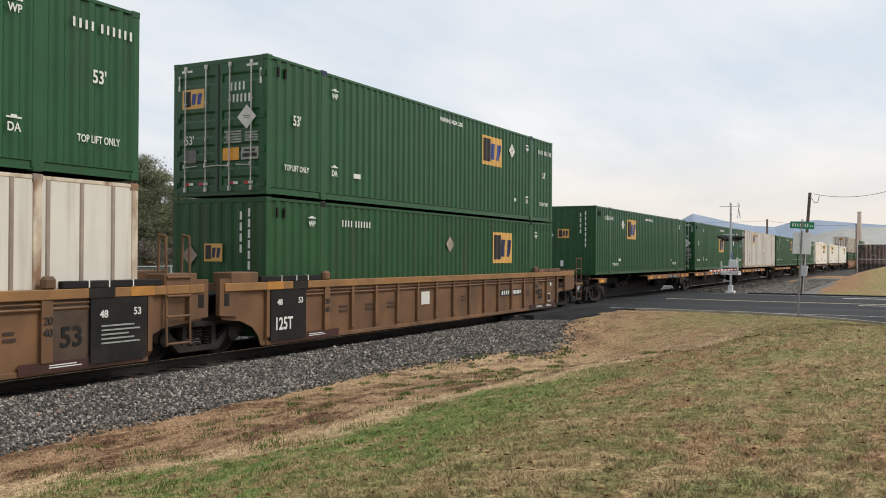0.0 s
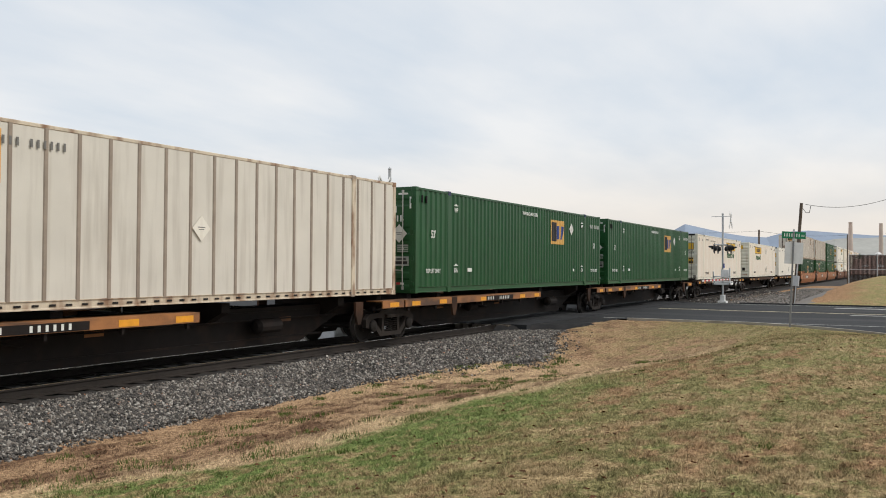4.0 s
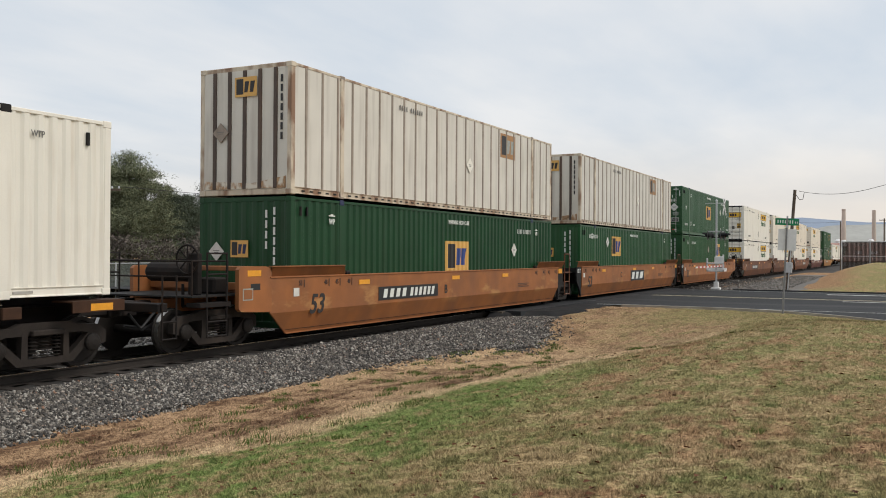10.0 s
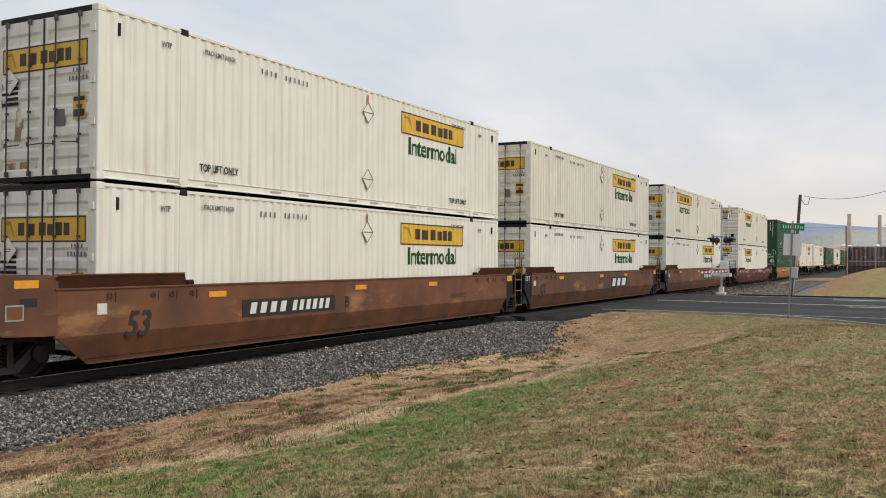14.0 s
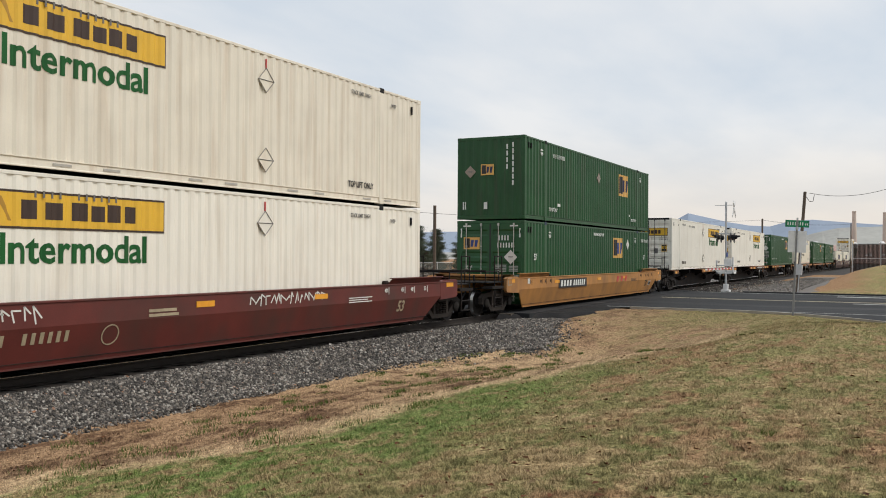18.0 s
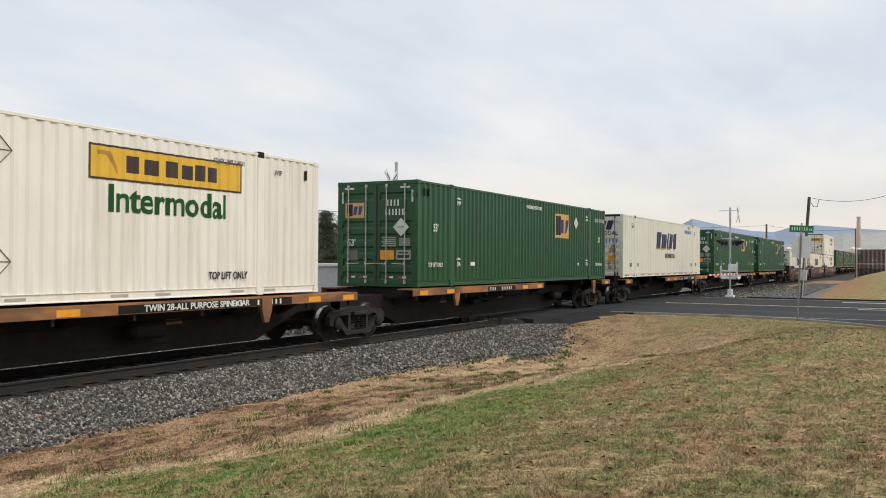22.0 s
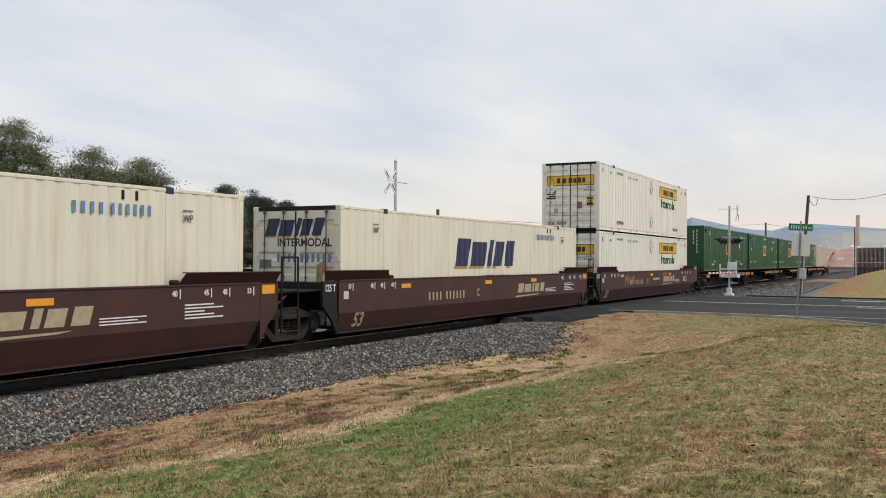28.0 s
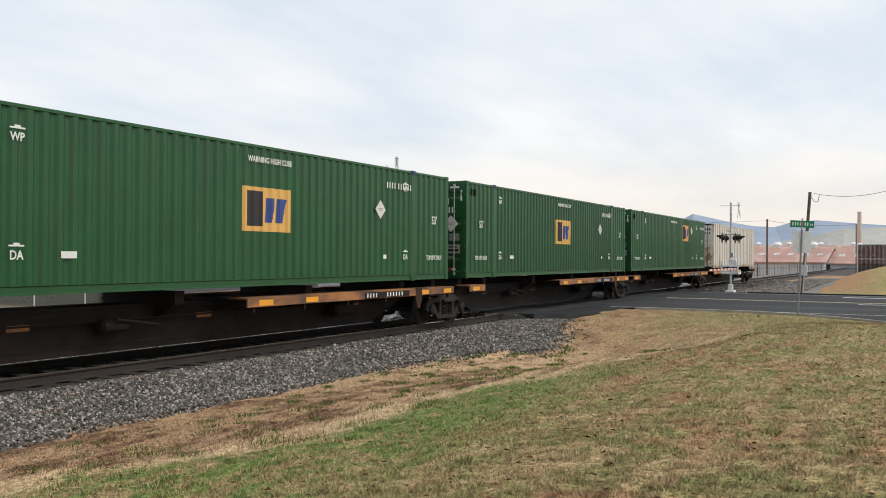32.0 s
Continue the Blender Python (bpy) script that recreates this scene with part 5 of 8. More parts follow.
def cream_box(name, label=""):
    t = container(name, label, CREAM, "doors", pitch=0.34, deep=0.018)
    y = -HW - 0.004
    drape(slant_mark(t, 4.3, 0.82, pose(-0.1, y, 1.86), NAVY, mat_ochre()), -0.1, 0.34, 0.018)
    side_text(t, "INTERMODAL", 0.6, 1.05, 0.32, INK, 1.05)
    for x in (-INNER - 0.45, INNER + 0.45):
        side_text(t, "WP", x, 2.35, 0.2, GREYINK, 0.8)
        writing(t, [(x - 0.13, 2.49, x + 0.13, 2.515)], GREYINK, "grey line over letters", pose(0, y, 0))
    for x in (-INNER + 0.45, INNER - 0.45):
        side_text(t, "DA", x, 0.58, 0.2, INK, 0.8)
        side_text(t, "53 ft", x + (1.2 if x > 0 else -1.2), 0.58, 0.24, INK, 0.7)
    writing(t, code_bars(4, 0.19, 0.12, 0.06, 4.0, 2.36) + code_bars(6, 0.19, 0.11, 0.05, 4.78, 2.36), PALEBLUE, "blue number bars", pose(0, y, 0))
    for i in range(24):
        x = -HL + 0.42 + 1.3 * (i // 2) + 0.36 * (i % 2)
        writing(t, [(x, 0.075, x + 0.16, 0.13)], RED, "red reflective strip", pose(0, y, 0), "sticker")
    for x in (5.0, 5.3):
        part("slot", boxes((x, y - 0.004, 2.62, x + 0.05, y + 0.03, 2.78)), DARKGAP, t, "dark lashing slot")
    slant_mark(t, 1.72, 0.42, END @ pose(-0.06, -0.005, 2.40), NAVY, mat_ochre())
    word("INTERMODAL", 0.27, INK, t, END @ pose(0.25, -0.004, 2.02), narrow=0.95)
    writing(t, flip(code_bars(4, 0.2, 0.12, 0.04, 0.0, 1.56) + code_bars(6, 0.2, 0.12, 0.04, -1.02, 1.56)), PALEBLUE, "blue number bars", END @ pose(0, -0.004, 0))
    writing(t, flip([(0.72, 1.42, 1.08, 1.62)]), GREYINK, "grey weight label", END @ pose(0, -0.004, 0), "sticker")
    writing(t, flip([(-0.85, 0.7, -0.6, 1.0)]), AMBER, "orange sticker", END @ pose(0, -0.004, 0), "sticker")
    part("rust_stain", prism(bmesh.new(), [(0.6, 0.4), (0.62, 1.5), (0.85, 1.6), (1.0, 1.1), (0.95, 0.4)], -0.002, 0.002), RUSTSTAIN, t, "rusty rubbed patch", END @ pose(0, -0.001, 0))
    return t


RUSTRAIL = mat("rust_streaked_cream_rail", (0.60, 0.52, 0.40), 0.6, vary=0.15, grain=3, dirt=(0.20, 0.095, 0.045), dirt_amount=0.9, dirt_scale=(3, 3, 1.2), dirt_edge=(0.46, 0.64))


def panel_box(name, label="", front="posts"):
    t = container(name, label, GREYWHITE, "doors" if front == "doors" else "plain", style="post", rail_paint=RUSTRAIL)
    y = -HW - 0.008
    writing(t, code_bars(4, 0.13, 0.07, 0.05, -3.4, 2.50) + code_bars(6, 0.13, 0.07, 0.05, -2.8, 2.50), GREYINK, "grey number bars", pose(0, y, 0))
    diamond(t, pose(0.9, y - 0.004, 1.42), 0.24, WHITE)
    bm = bars([(-HL + 0.4 + 0.31 * k, 0.07, -HL + 0.52 + 0.31 * k, 0.105) for k in range(50)], 0.003)
    part("slot_row", bm, DARKGAP, t, "row of dark slots in the bottom rail", pose(0, -HW + 0.012, 0))["kind"] = "stuff"
    if front == "posts":
        for i in range(5):
            u = -0.86 + i * 0.43
            part("end_post", bevelled(boxes((u - 0.05, -0.02, 0.14, u + 0.05, 0.03, HGT - 0.1)), 0.01), ENDPOST, t, "dark stained end post", END)
        emblem(t, 0, 0, 0.62, 0.44, m=END @ pose(0.05, -0.026, 2.42), mark=INK)
        writing(t, flip(code_bars(7, 0.16, 0.09, 0.05, -1.06, 2.62, True)), INK, "black upright number bars", END @ pose(0, -0.006, 0))
        diamond(t, END @ pose(-0.66, -0.03, 1.42), 0.23, POSTGREY)
        part("rust_stain", prism(bmesh.new(), [(-1.15, 0.14), (-1.15, 0.34), (0.2, 0.26), (1.15, 0.4), (1.15, 0.14)], -0.003, 0.003), RUSTSTAIN, t, "rusty stain on the sill", END @ pose(0, -0.004, 0))
    else:
        writing(t, flip(code_bars(4, 0.16, 0.09, 0.05, -1.05, 2.45) + code_bars(6, 0.16, 0.09, 0.05, -1.05, 2.2)), INK, "black number bars", END @ pose(0, -0.004, 0))
        part("rust_stain", prism(bmesh.new(), [(0.75, 0.2), (0.72, 1.3), (1.15, 1.4), (1.18, 0.2)], -0.003, 0.003), RUSTSTAIN, t, "rusty stain by the hinges", END @ pose(0, -0.001, 0))
    return t


# ---- bogies and wagons ----
def bogie(parent, x, name="bogie"):
    """Two-axle freight bogie under a wagon; origin on the rail top at its middle."""
    b = part(name, bevelled(boxes((-0.22, -1.0, 0.36, 0.22, 1.0, 0.66), (-0.35, -0.35, 0.62, 0.35, 0.35, 0.74)), 0.02), TRUCK, parent, "cast steel bogie", pose(x, 0, 0))
    for s in (-1, 1):
        bm = bmesh.new()
        y0, y1 = s * 0.98, s * 1.10
        prism(bm, [(-1.19, 0.40), (-1.19, 0.60), (-1.04, 0.71), (-0.62, 0.74), (-0.45, 0.80), (0.45, 0.80), (0.62, 0.74), (1.04, 0.71), (1.19, 0.60), (1.19, 0.40), (1.03, 0.36), (0.93, 0.56), (0.7, 0.61), (-0.7, 0.61), (-0.93, 0.56), (-1.03, 0.36)], y0, y1)
        prism(bm, [(-0.96, 0.54), (-0.84, 0.60), (-0.44, 0.25), (0.44, 0.25), (0.84, 0.60), (0.96, 0.54), (0.52, 0.14), (-0.52, 0.14)], y0 - s * 0.002, y1 + s * 0.002)
        for q in (-1, 1):
            prism(bm, [(q * 0.33, 0.2), (q * 0.45, 0.2), (q * 0.43, 0.66), (q * 0.33, 0.66)], y0 - s * 0.004, y1 + s * 0.004)
        f = part("side_frame", bm, TRUCK, b)
        bm = bmesh.new()
        for sx in (-0.21, 0.0, 0.21):
            for k in range(6):
                lathe(bm, [(0.06, -0.012), (0.095, 0.0), (0.06, 0.012)], (sx, y1 - s * 0.05, 0.28 + k * 0.055), "z", 8)
        part("spring_nest", bm, TRUCK, f, "nest of coil springs")
        part("bolster_end", bevelled(boxes((-0.3, min(y1, y1 + s * 0.09), 0.60, 0.3, max(y1, y1 + s * 0.09), 0.69)), 0.015), TRUCK, f)
        for q in (-0.89, 0.89):
            bm = bmesh.new()
            lathe(bm, [(0.15, y1), (0.15, y1 + s * 0.05), (0.12, y1 + s * 0.07), (0.05, y1 + s * 0.09)], (q, 0, 0.419), "y", 14)
            part("bearing_cap", bm, WHEEL, f)
    for k, q in enumerate((-0.89, 0.89)):
        bm = bmesh.new()
        lathe(bm, [(0.085, -0.95), (0.075, -0.5), (0.075, 0.5), (0.085, 0.95)], (0, 0, 0), "y", 12)
        w = part("wheelset", bm, WHEEL, b, "wheels on an axle", pose(q, 0, 0.419))
        WHEELSETS.append(w)
        for s in (-1, 1):
            bm = bmesh.new()
            i, o = s * 0.69, s * 0.835
            lathe(bm, [(0.10, i), (0.34, i), (0.448, i), (0.448, i + s * 0.025), (0.422, i + s * 0.04), (0.417, o), (0.35, o), (0.335, o - s * 0.03), (0.16, o - s * 0.045), (0.13, o + s * 0.01), (0.10, o + s * 0.01)], (0, 0, 0), "y", 28)
            wh = part("wheel", bm, WHEEL, w)
            bm = bmesh.new()
            lathe(bm, [(0.4, i + s * 0.045), (0.4235, i + s * 0.045), (0.4185, o - s * 0.004), (0.4, o - s * 0.004)], (0, 0, 0), "y", 28, False)
            part("tread", bm, TREAD, w, "bright worn tread")
    return b


WHEELSETS = []


TOP = 1.41      # top of a well's side


def side_plate(bm, s, style, ends, top):
    """The side of a well, with its ends cut away over the bogies; ends: how far it reaches at the front and the rear."""
    y = s * 1.47
    f, r = ends
    if style == "ribbed":
        arch = [(8.18, 0.13), (8.27, 0.34), (8.45, 0.52), (8.8, 0.66), (9.3, 0.71)]
        prof = [(-f, top - 0.1), (-f, 0.74)] + [(-x - 0.16, z) for x, z in arch[::-1]] + [(x - 0.24, z) for x, z in arch] + [(r, 0.74), (r, top - 0.1)]
        prism(bm, prof, y - s * 0.10, y - s * 0.07)
        return
    crease = 0.66 if top > 1.3 else 0.80
    prism(bm, [(-f, crease), (-f, top), (r, top), (r, crease)], y, y - s * 0.03)
    # lower plate leans inwards
    lo = ((-min(f, 9.0) + 0.02, crease, 0.0), (min(r, 9.0) - 0.02, crease, 0.0), (8.25, 0.19, 0.18), (-8.25, 0.19, 0.18))
    a = [bm.verts.new((x, y - s * q, z)) for x, z, q in lo]
    b = [bm.verts.new((x, y - s * (q + 0.03), z)) for x, z, q in lo]
    bm.faces.new(a if s > 0 else a[::-1])
    bm.faces.new(b[::-1] if s > 0 else b)
    for i in range(4):
        j = (i + 1) % 4
        bm.faces.new((a[i], b[i], b[j], a[j]))


def outer_end(t, e, xb, paint, dark, brake, rail_paint, high=1.64):
    """Coupler end of a wagon: bulkhead, platform, handrails, brake gear and coupler."""
    hr = 1.75 if brake else 1.42
    x1 = e * 10.95
    p = part("end_platform", bevelled(boxes((min(e * 8.5, x1), -0.32, 0.72, max(e * 8.5, x1), 0.32, 1.02), (min(e * 8.45, e * 9.3), -1.40, 0.80, max(e * 8.45, e * 9.3), 1.40, 1.16)), 0.015), paint, t)
    part("grating", boxes((min(e * 9.35, e * 11.1), -1.3, 1.06, max(e * 9.35, e * 11.1), 1.3, 1.09)), dark, p, "walkway grating")
    # bulkhead of four members round an opening
    part("bulkhead", bevelled(boxes((min(e * 9.3, e * 9.5), -1.44, 1.16, max(e * 9.3, e * 9.5), 1.44, 1.30), (min(e * 9.3, e * 9.5), -1.44, high - 0.1, max(e * 9.3, e * 9.5), 1.44, high),
                                    (min(e * 9.3, e * 9.5), -1.44, 1.30, max(e * 9.3, e * 9.5), -1.05, high - 0.1), (min(e * 9.3, e * 9.5), 1.05, 1.30, max(e * 9.3, e * 9.5), 1.44, high - 0.1)), 0.012), paint, p, "transverse bulkhead with an opening")
    for s in (-1, 1):
        bm = bmesh.new()
        prism(bm, [(e * 8.95, 0.70), (e * 8.95, high - 0.04), (e * 9.15, high), (e * 9.9, high), (e * 9.98, high - 0.06), (e * 9.98, 0.80), (e * 9.9, 0.74), (e * 9.2, 0.70)], s * 1.4745, s * 1.38)
        g = part("end_gusset", bm, paint, p)
        if high > 1.5:
            part("gusset_opening", boxes((min(e * 9.32, e * 9.62), min(s * 1.475, s * 1.46), 1.16, max(e * 9.32, e * 9.62), max(s * 1.475, s * 1.46), 1.29)), BLACK, g, "dark opening")
        part("amber_plate", boxes((min(e * 9.30, e * 9.72), min(s * 1.478, s * 1.47), high - 0.2, max(e * 9.30, e * 9.72), max(s * 1.478, s * 1.47), high - 0.08)), AMBER, g, "amber reflector plate")
        if paint not in (TAN, MAROON, REDMAROON):
            part("data_frame", boxes((min(e * 9.55, e * 9.86), min(s * 1.478, s * 1.47), 0.96, max(e * 9.55, e * 9.86), max(s * 1.478, s * 1.47), 1.2)), DIMINK, g, "grubby white framed data plate")
            part("data_face", boxes((min(e * 9.575, e * 9.835), min(s * 1.482, s * 1.475), 0.985, max(e * 9.575, e * 9.835), max(s * 1.482, s * 1.475), 1.175)), paint, g)
        # side sill step and its stirrup
        part("step", boxes((min(e * 10.2, e * 11.05), min(s * 1.12, s * 1.46), 0.88, max(e * 10.2, e * 11.05), max(s * 1.12, s * 1.46), 0.96)), rail_paint, p, "side step")
        bm = rods(0.02, ((e * 10.30, s * 1.44, 0.30), (e * 10.30, s * 1.44, 1.92)), ((e * 10.85, s * 1.44, 0.30), (e * 10.85, s * 1.44, 1.92)), ((e * 10.30, s * 1.44, 0.32), (e * 10.85, s * 1.44, 0.32)), ((e * 10.30, s * 1.44, 0.60), (e * 10.85, s * 1.44, 0.60)),
                  ((e * 10.30, s * 1.44, 1.90), (e * 10.85, s * 1.44, 1.90)), ((e * 10.30, s * 1.44, 1.50), (e * 10.85, s * 1.44, 1.50)), seg=6)
        part("ladder", bm, rail_paint, t, "steel end ladder")
        bm = rods(0.018, ((e * 10.0, s * 1.2, 1.08), (e * 10.0, s * 1.2, hr)), ((e * 10.0, s * 1.2, hr), (e * 11.0, s * 1.2, hr)), ((e * 11.0, s * 1.2, hr), (e * 11.0, s * 1.2, 1.08)), ((e * 11.0, s * 1.2, 1.45), (e * 11.0, -s * 0.1, 1.45)), seg=6)
        part("handrail", bm, rail_paint, t, "thin steel handrail")
    part("crossover_rail", rods(0.02, ((e * 11.0, -1.2, hr), (e * 11.0, 1.2, hr)), seg=6), rail_paint, t)
    bm = boxes((min(xb, xb + e * 1.35), -0.12, 0.74, max(xb, xb + e * 1.35), 0.12, 0.98))
    box(bm, min(xb + e * 1.2, xb + e * 1.6), -0.2, 0.70, max(xb + e * 1.2, xb + e * 1.6), 0.2, 1.0)
    part("coupler", bevelled(bm, 0.03), RUSTBLACK, t, "rusty knuckle coupler")
    part("air_hose", rods(0.025, ((xb + e * 1.0, -0.45, 0.78), (xb + e * 1.3, -0.42, 0.50)), ((xb + e * 1.3, -0.42, 0.50), (xb + e * 1.62, -0.3, 0.55)), seg=6), BLACK, t, "black air hose")
    part("brake_rigging", rods(0.03, ((e * 8.9, -0.7, 0.9), (e * 10.6, -0.6, 0.86)), ((e * 10.6, -0.6, 0.86), (e * 10.6, -0.6, 1.3)), seg=6), RUSTBLACK, t)
    if brake:
        bm = bmesh.new()
        wx = e * 10.75
        for i in range(16):
            a, c = i * math.tau / 16, (i + 1) * math.tau / 16
            rod(bm, (wx, -0.85 + 0.28 * math.cos(a), 1.78 + 0.28 * math.sin(a)), (wx, -0.85 + 0.28 * math.cos(c), 1.78 + 0.28 * math.sin(c)), 0.018, 6)
        for i in range(4):
            a = i * math.pi / 4
            rod(bm, (wx, -0.85 - 0.26 * math.cos(a), 1.78 - 0.26 * math.sin(a)), (wx, -0.85 + 0.26 * math.cos(a), 1.78 + 0.26 * math.sin(a)), 0.012, 5)
        hw = part("hand_brake", bm, RUSTBLACK, t, "rusty hand brake wheel")
        part("brake_stand", bevelled(boxes((wx - e * 0.22 - 0.07, -0.97, 1.09, wx - e * 0.22 + 0.07, -0.72, 1.9)), 0.02), RUSTBLACK, hw)
        part("air_reservoir", lathe(bmesh.new(), [(0.1, -0.62), (0.2, -0.5), (0.2, 0.5), (0.1, 0.62)], (e * 10.15, 0.15, 1.52), "y", 14), RUSTBLACK, t, "rusty air reservoir")
        part("brake_valve", bevelled(boxes((min(e * 9.7, e * 10.1), -0.95, 1.09, max(e * 9.7, e * 10.1), -0.5, 1.42)), 0.04), RUSTBLACK, t, "dark brake valve")


def joint_end(t, e, paint, dark, style, ladder, xb):
    """Inner end that shares its bogie with the next well."""
    xe = e * (abs(xb) - 0.12)
    p = part("end_platform", bevelled(boxes((min(e * 8.3, xe), -0.5, 0.78, max(e * 8.3, xe), 0.5, 1.16)), 0.015), dark if style != "ribbed" else paint, t)
    part("end_wall", bevelled(boxes((min(e * 8.2, e * 8.34), -1.38, 0.72, max(e * 8.2, e * 8.34), 1.38, 1.36)), 0.01), dark if style != "ribbed" else paint, p)
    part("grating", boxes((min(e * 8.34, xe), -1.25, 1.17, max(e * 8.34, xe), 1.25, 1.20)), dark, p, "walkway grating")
    for s in (-1, 1):
        bm = bmesh.new()
        if style == "ribbed":
            prism(bm, [(e * 9.1, 0.76), (e * 9.1, 1.46), (e * 9.25, 1.50), (e * 9.62, 1.50), (e * 9.62, 0.80)], s * 1.46, s * 1.36)
            part("end_block", bevelled(boxes((min(e * 8.52, e * 9.32), min(s * 1.48, s * 1.0), 1.36, max(e * 8.52, e * 9.32), max(s * 1.48, s * 1.0), 1.62)), 0.02), paint, p, "raised end block")
            part("slot_plate", boxes((min(e * 9.36, e * 9.5), min(s * 1.466, s * 1.44), 0.98, max(e * 9.36, e * 9.5), max(s * 1.466, s * 1.44), 1.22)), DARKGAP, p, "dark opening")
        else:
            prism(bm, [(e * 8.42, 0.20), (e * 8.42, 1.40), (e * 8.98, 1.40), (e * 8.98, 0.86), (e * 8.62, 0.52)], s * 1.45, s * 1.38)
        g = part("end_gusset", bm, paint if style == "ribbed" or (e > 0 and paint is MAROON) else dark, p)
        if style != "ribbed":
            if e > 0:
                part("amber_plate", boxes((8.46, min(s * 1.462, s * 1.44), 1.19, 8.86, max(s * 1.462, s * 1.44), 1.37)), AMBER, g, "amber reflector plate")
            elif s < 0:
                word("125 T", 0.22, CHALK, g, pose(-8.70, -1.454, 1.24), narrow=0.8, label="white capacity mark")
        if ladder:
            x0, x1, zt = (8.55, 9.12, 2.25) if style == "ribbed" else (9.03, 9.58, 1.95)
            bm = rods(0.022, ((e * x0, s * 1.5, 0.35), (e * x0, s * 1.5, zt)), ((e * x1, s * 1.5, 0.35), (e * x1, s * 1.5, zt)), *[((e * x0, s * 1.5, z), (e * x1, s * 1.5, z)) for z in (0.38, 0.86, 1.22, zt - 0.02)])
            if style == "ribbed":
                bm.free()
                bm = rods(0.024, *[((e * q, s * 1.5, 0.35), (e * (q + 0.02), s * 1.44, 2.28)) for q in (8.55, 9.12)], *[((e * (q + 0.02), s * 1.44, 2.28), (e * (q + 0.02), s * 1.28, 2.30)) for q in (8.55, 9.12)],
                          *[((e * (q + 0.02), s * 1.28, 2.30), (e * (q + 0.02), s * 1.26, 1.6)) for q in (8.55, 9.12)], *[((e * 8.55, s * 1.5, z), (e * 9.12, s * 1.5, z)) for z in (0.38, 0.86, 1.22, 1.55)])
            part("ladder", bm, paint if style == "ribbed" else (RUSTBLACK if paint in (MAROON, REDMAROON) else RUSTY), t, "steel end ladder")
    if e > 0:
        part("air_hose", rods(0.022, ((9.0, -0.9, 1.1), (9.4, -1.0, 0.85)), ((9.4, -1.0, 0.85), (9.9, -0.95, 1.1)), seg=6), BLACK, t, "black air hose")


def leaning(z, x=0.0):
    """On the inward-leaning lower plate of a low well, near side."""
    return pose(x, -1.47 + 0.295 * (0.80 - z) - 0.005, z, 16.4)


def scribble(parent, x0, x1, z0, z1, seed, material, y):
    """Loose chalk strokes that spell nothing."""
    rr = random.Random(seed)
    n = int((x1 - x0) / 0.16)
    bm = bmesh.new()
    for i in range(n):
        x = x0 + (x1 - x0) * i / n
        a = (x, z0 + (z1 - z0) * rr.uniform(0, 0.3))
        b = (x + rr.uniform(-0.05, 0.16), z0 + (z1 - z0) * rr.uniform(0.7, 1.0))
        for p, q in ((a, b), (b, (x + rr.uniform(0.08, 0.2), z0 + (z1 - z0) * rr.uniform(0.2, 0.8)))):
            d = math.hypot(q[0] - p[0], q[1] - p[1]) or 1
            u, v = -(q[1] - p[1]) / d * 0.013, (q[0] - p[0]) / d * 0.013
            prism(bm, [(p[0] + u, p[1] + v), (p[0] - u, p[1] - v), (q[0] - u, q[1] - v), (q[0] + u, q[1] + v)], -0.002, 0.002)
    part("chalk_scribble", bm, material, parent, "loose pale chalk strokes", pose(0, y + 0.004, 0))["kind"] = "stuff"


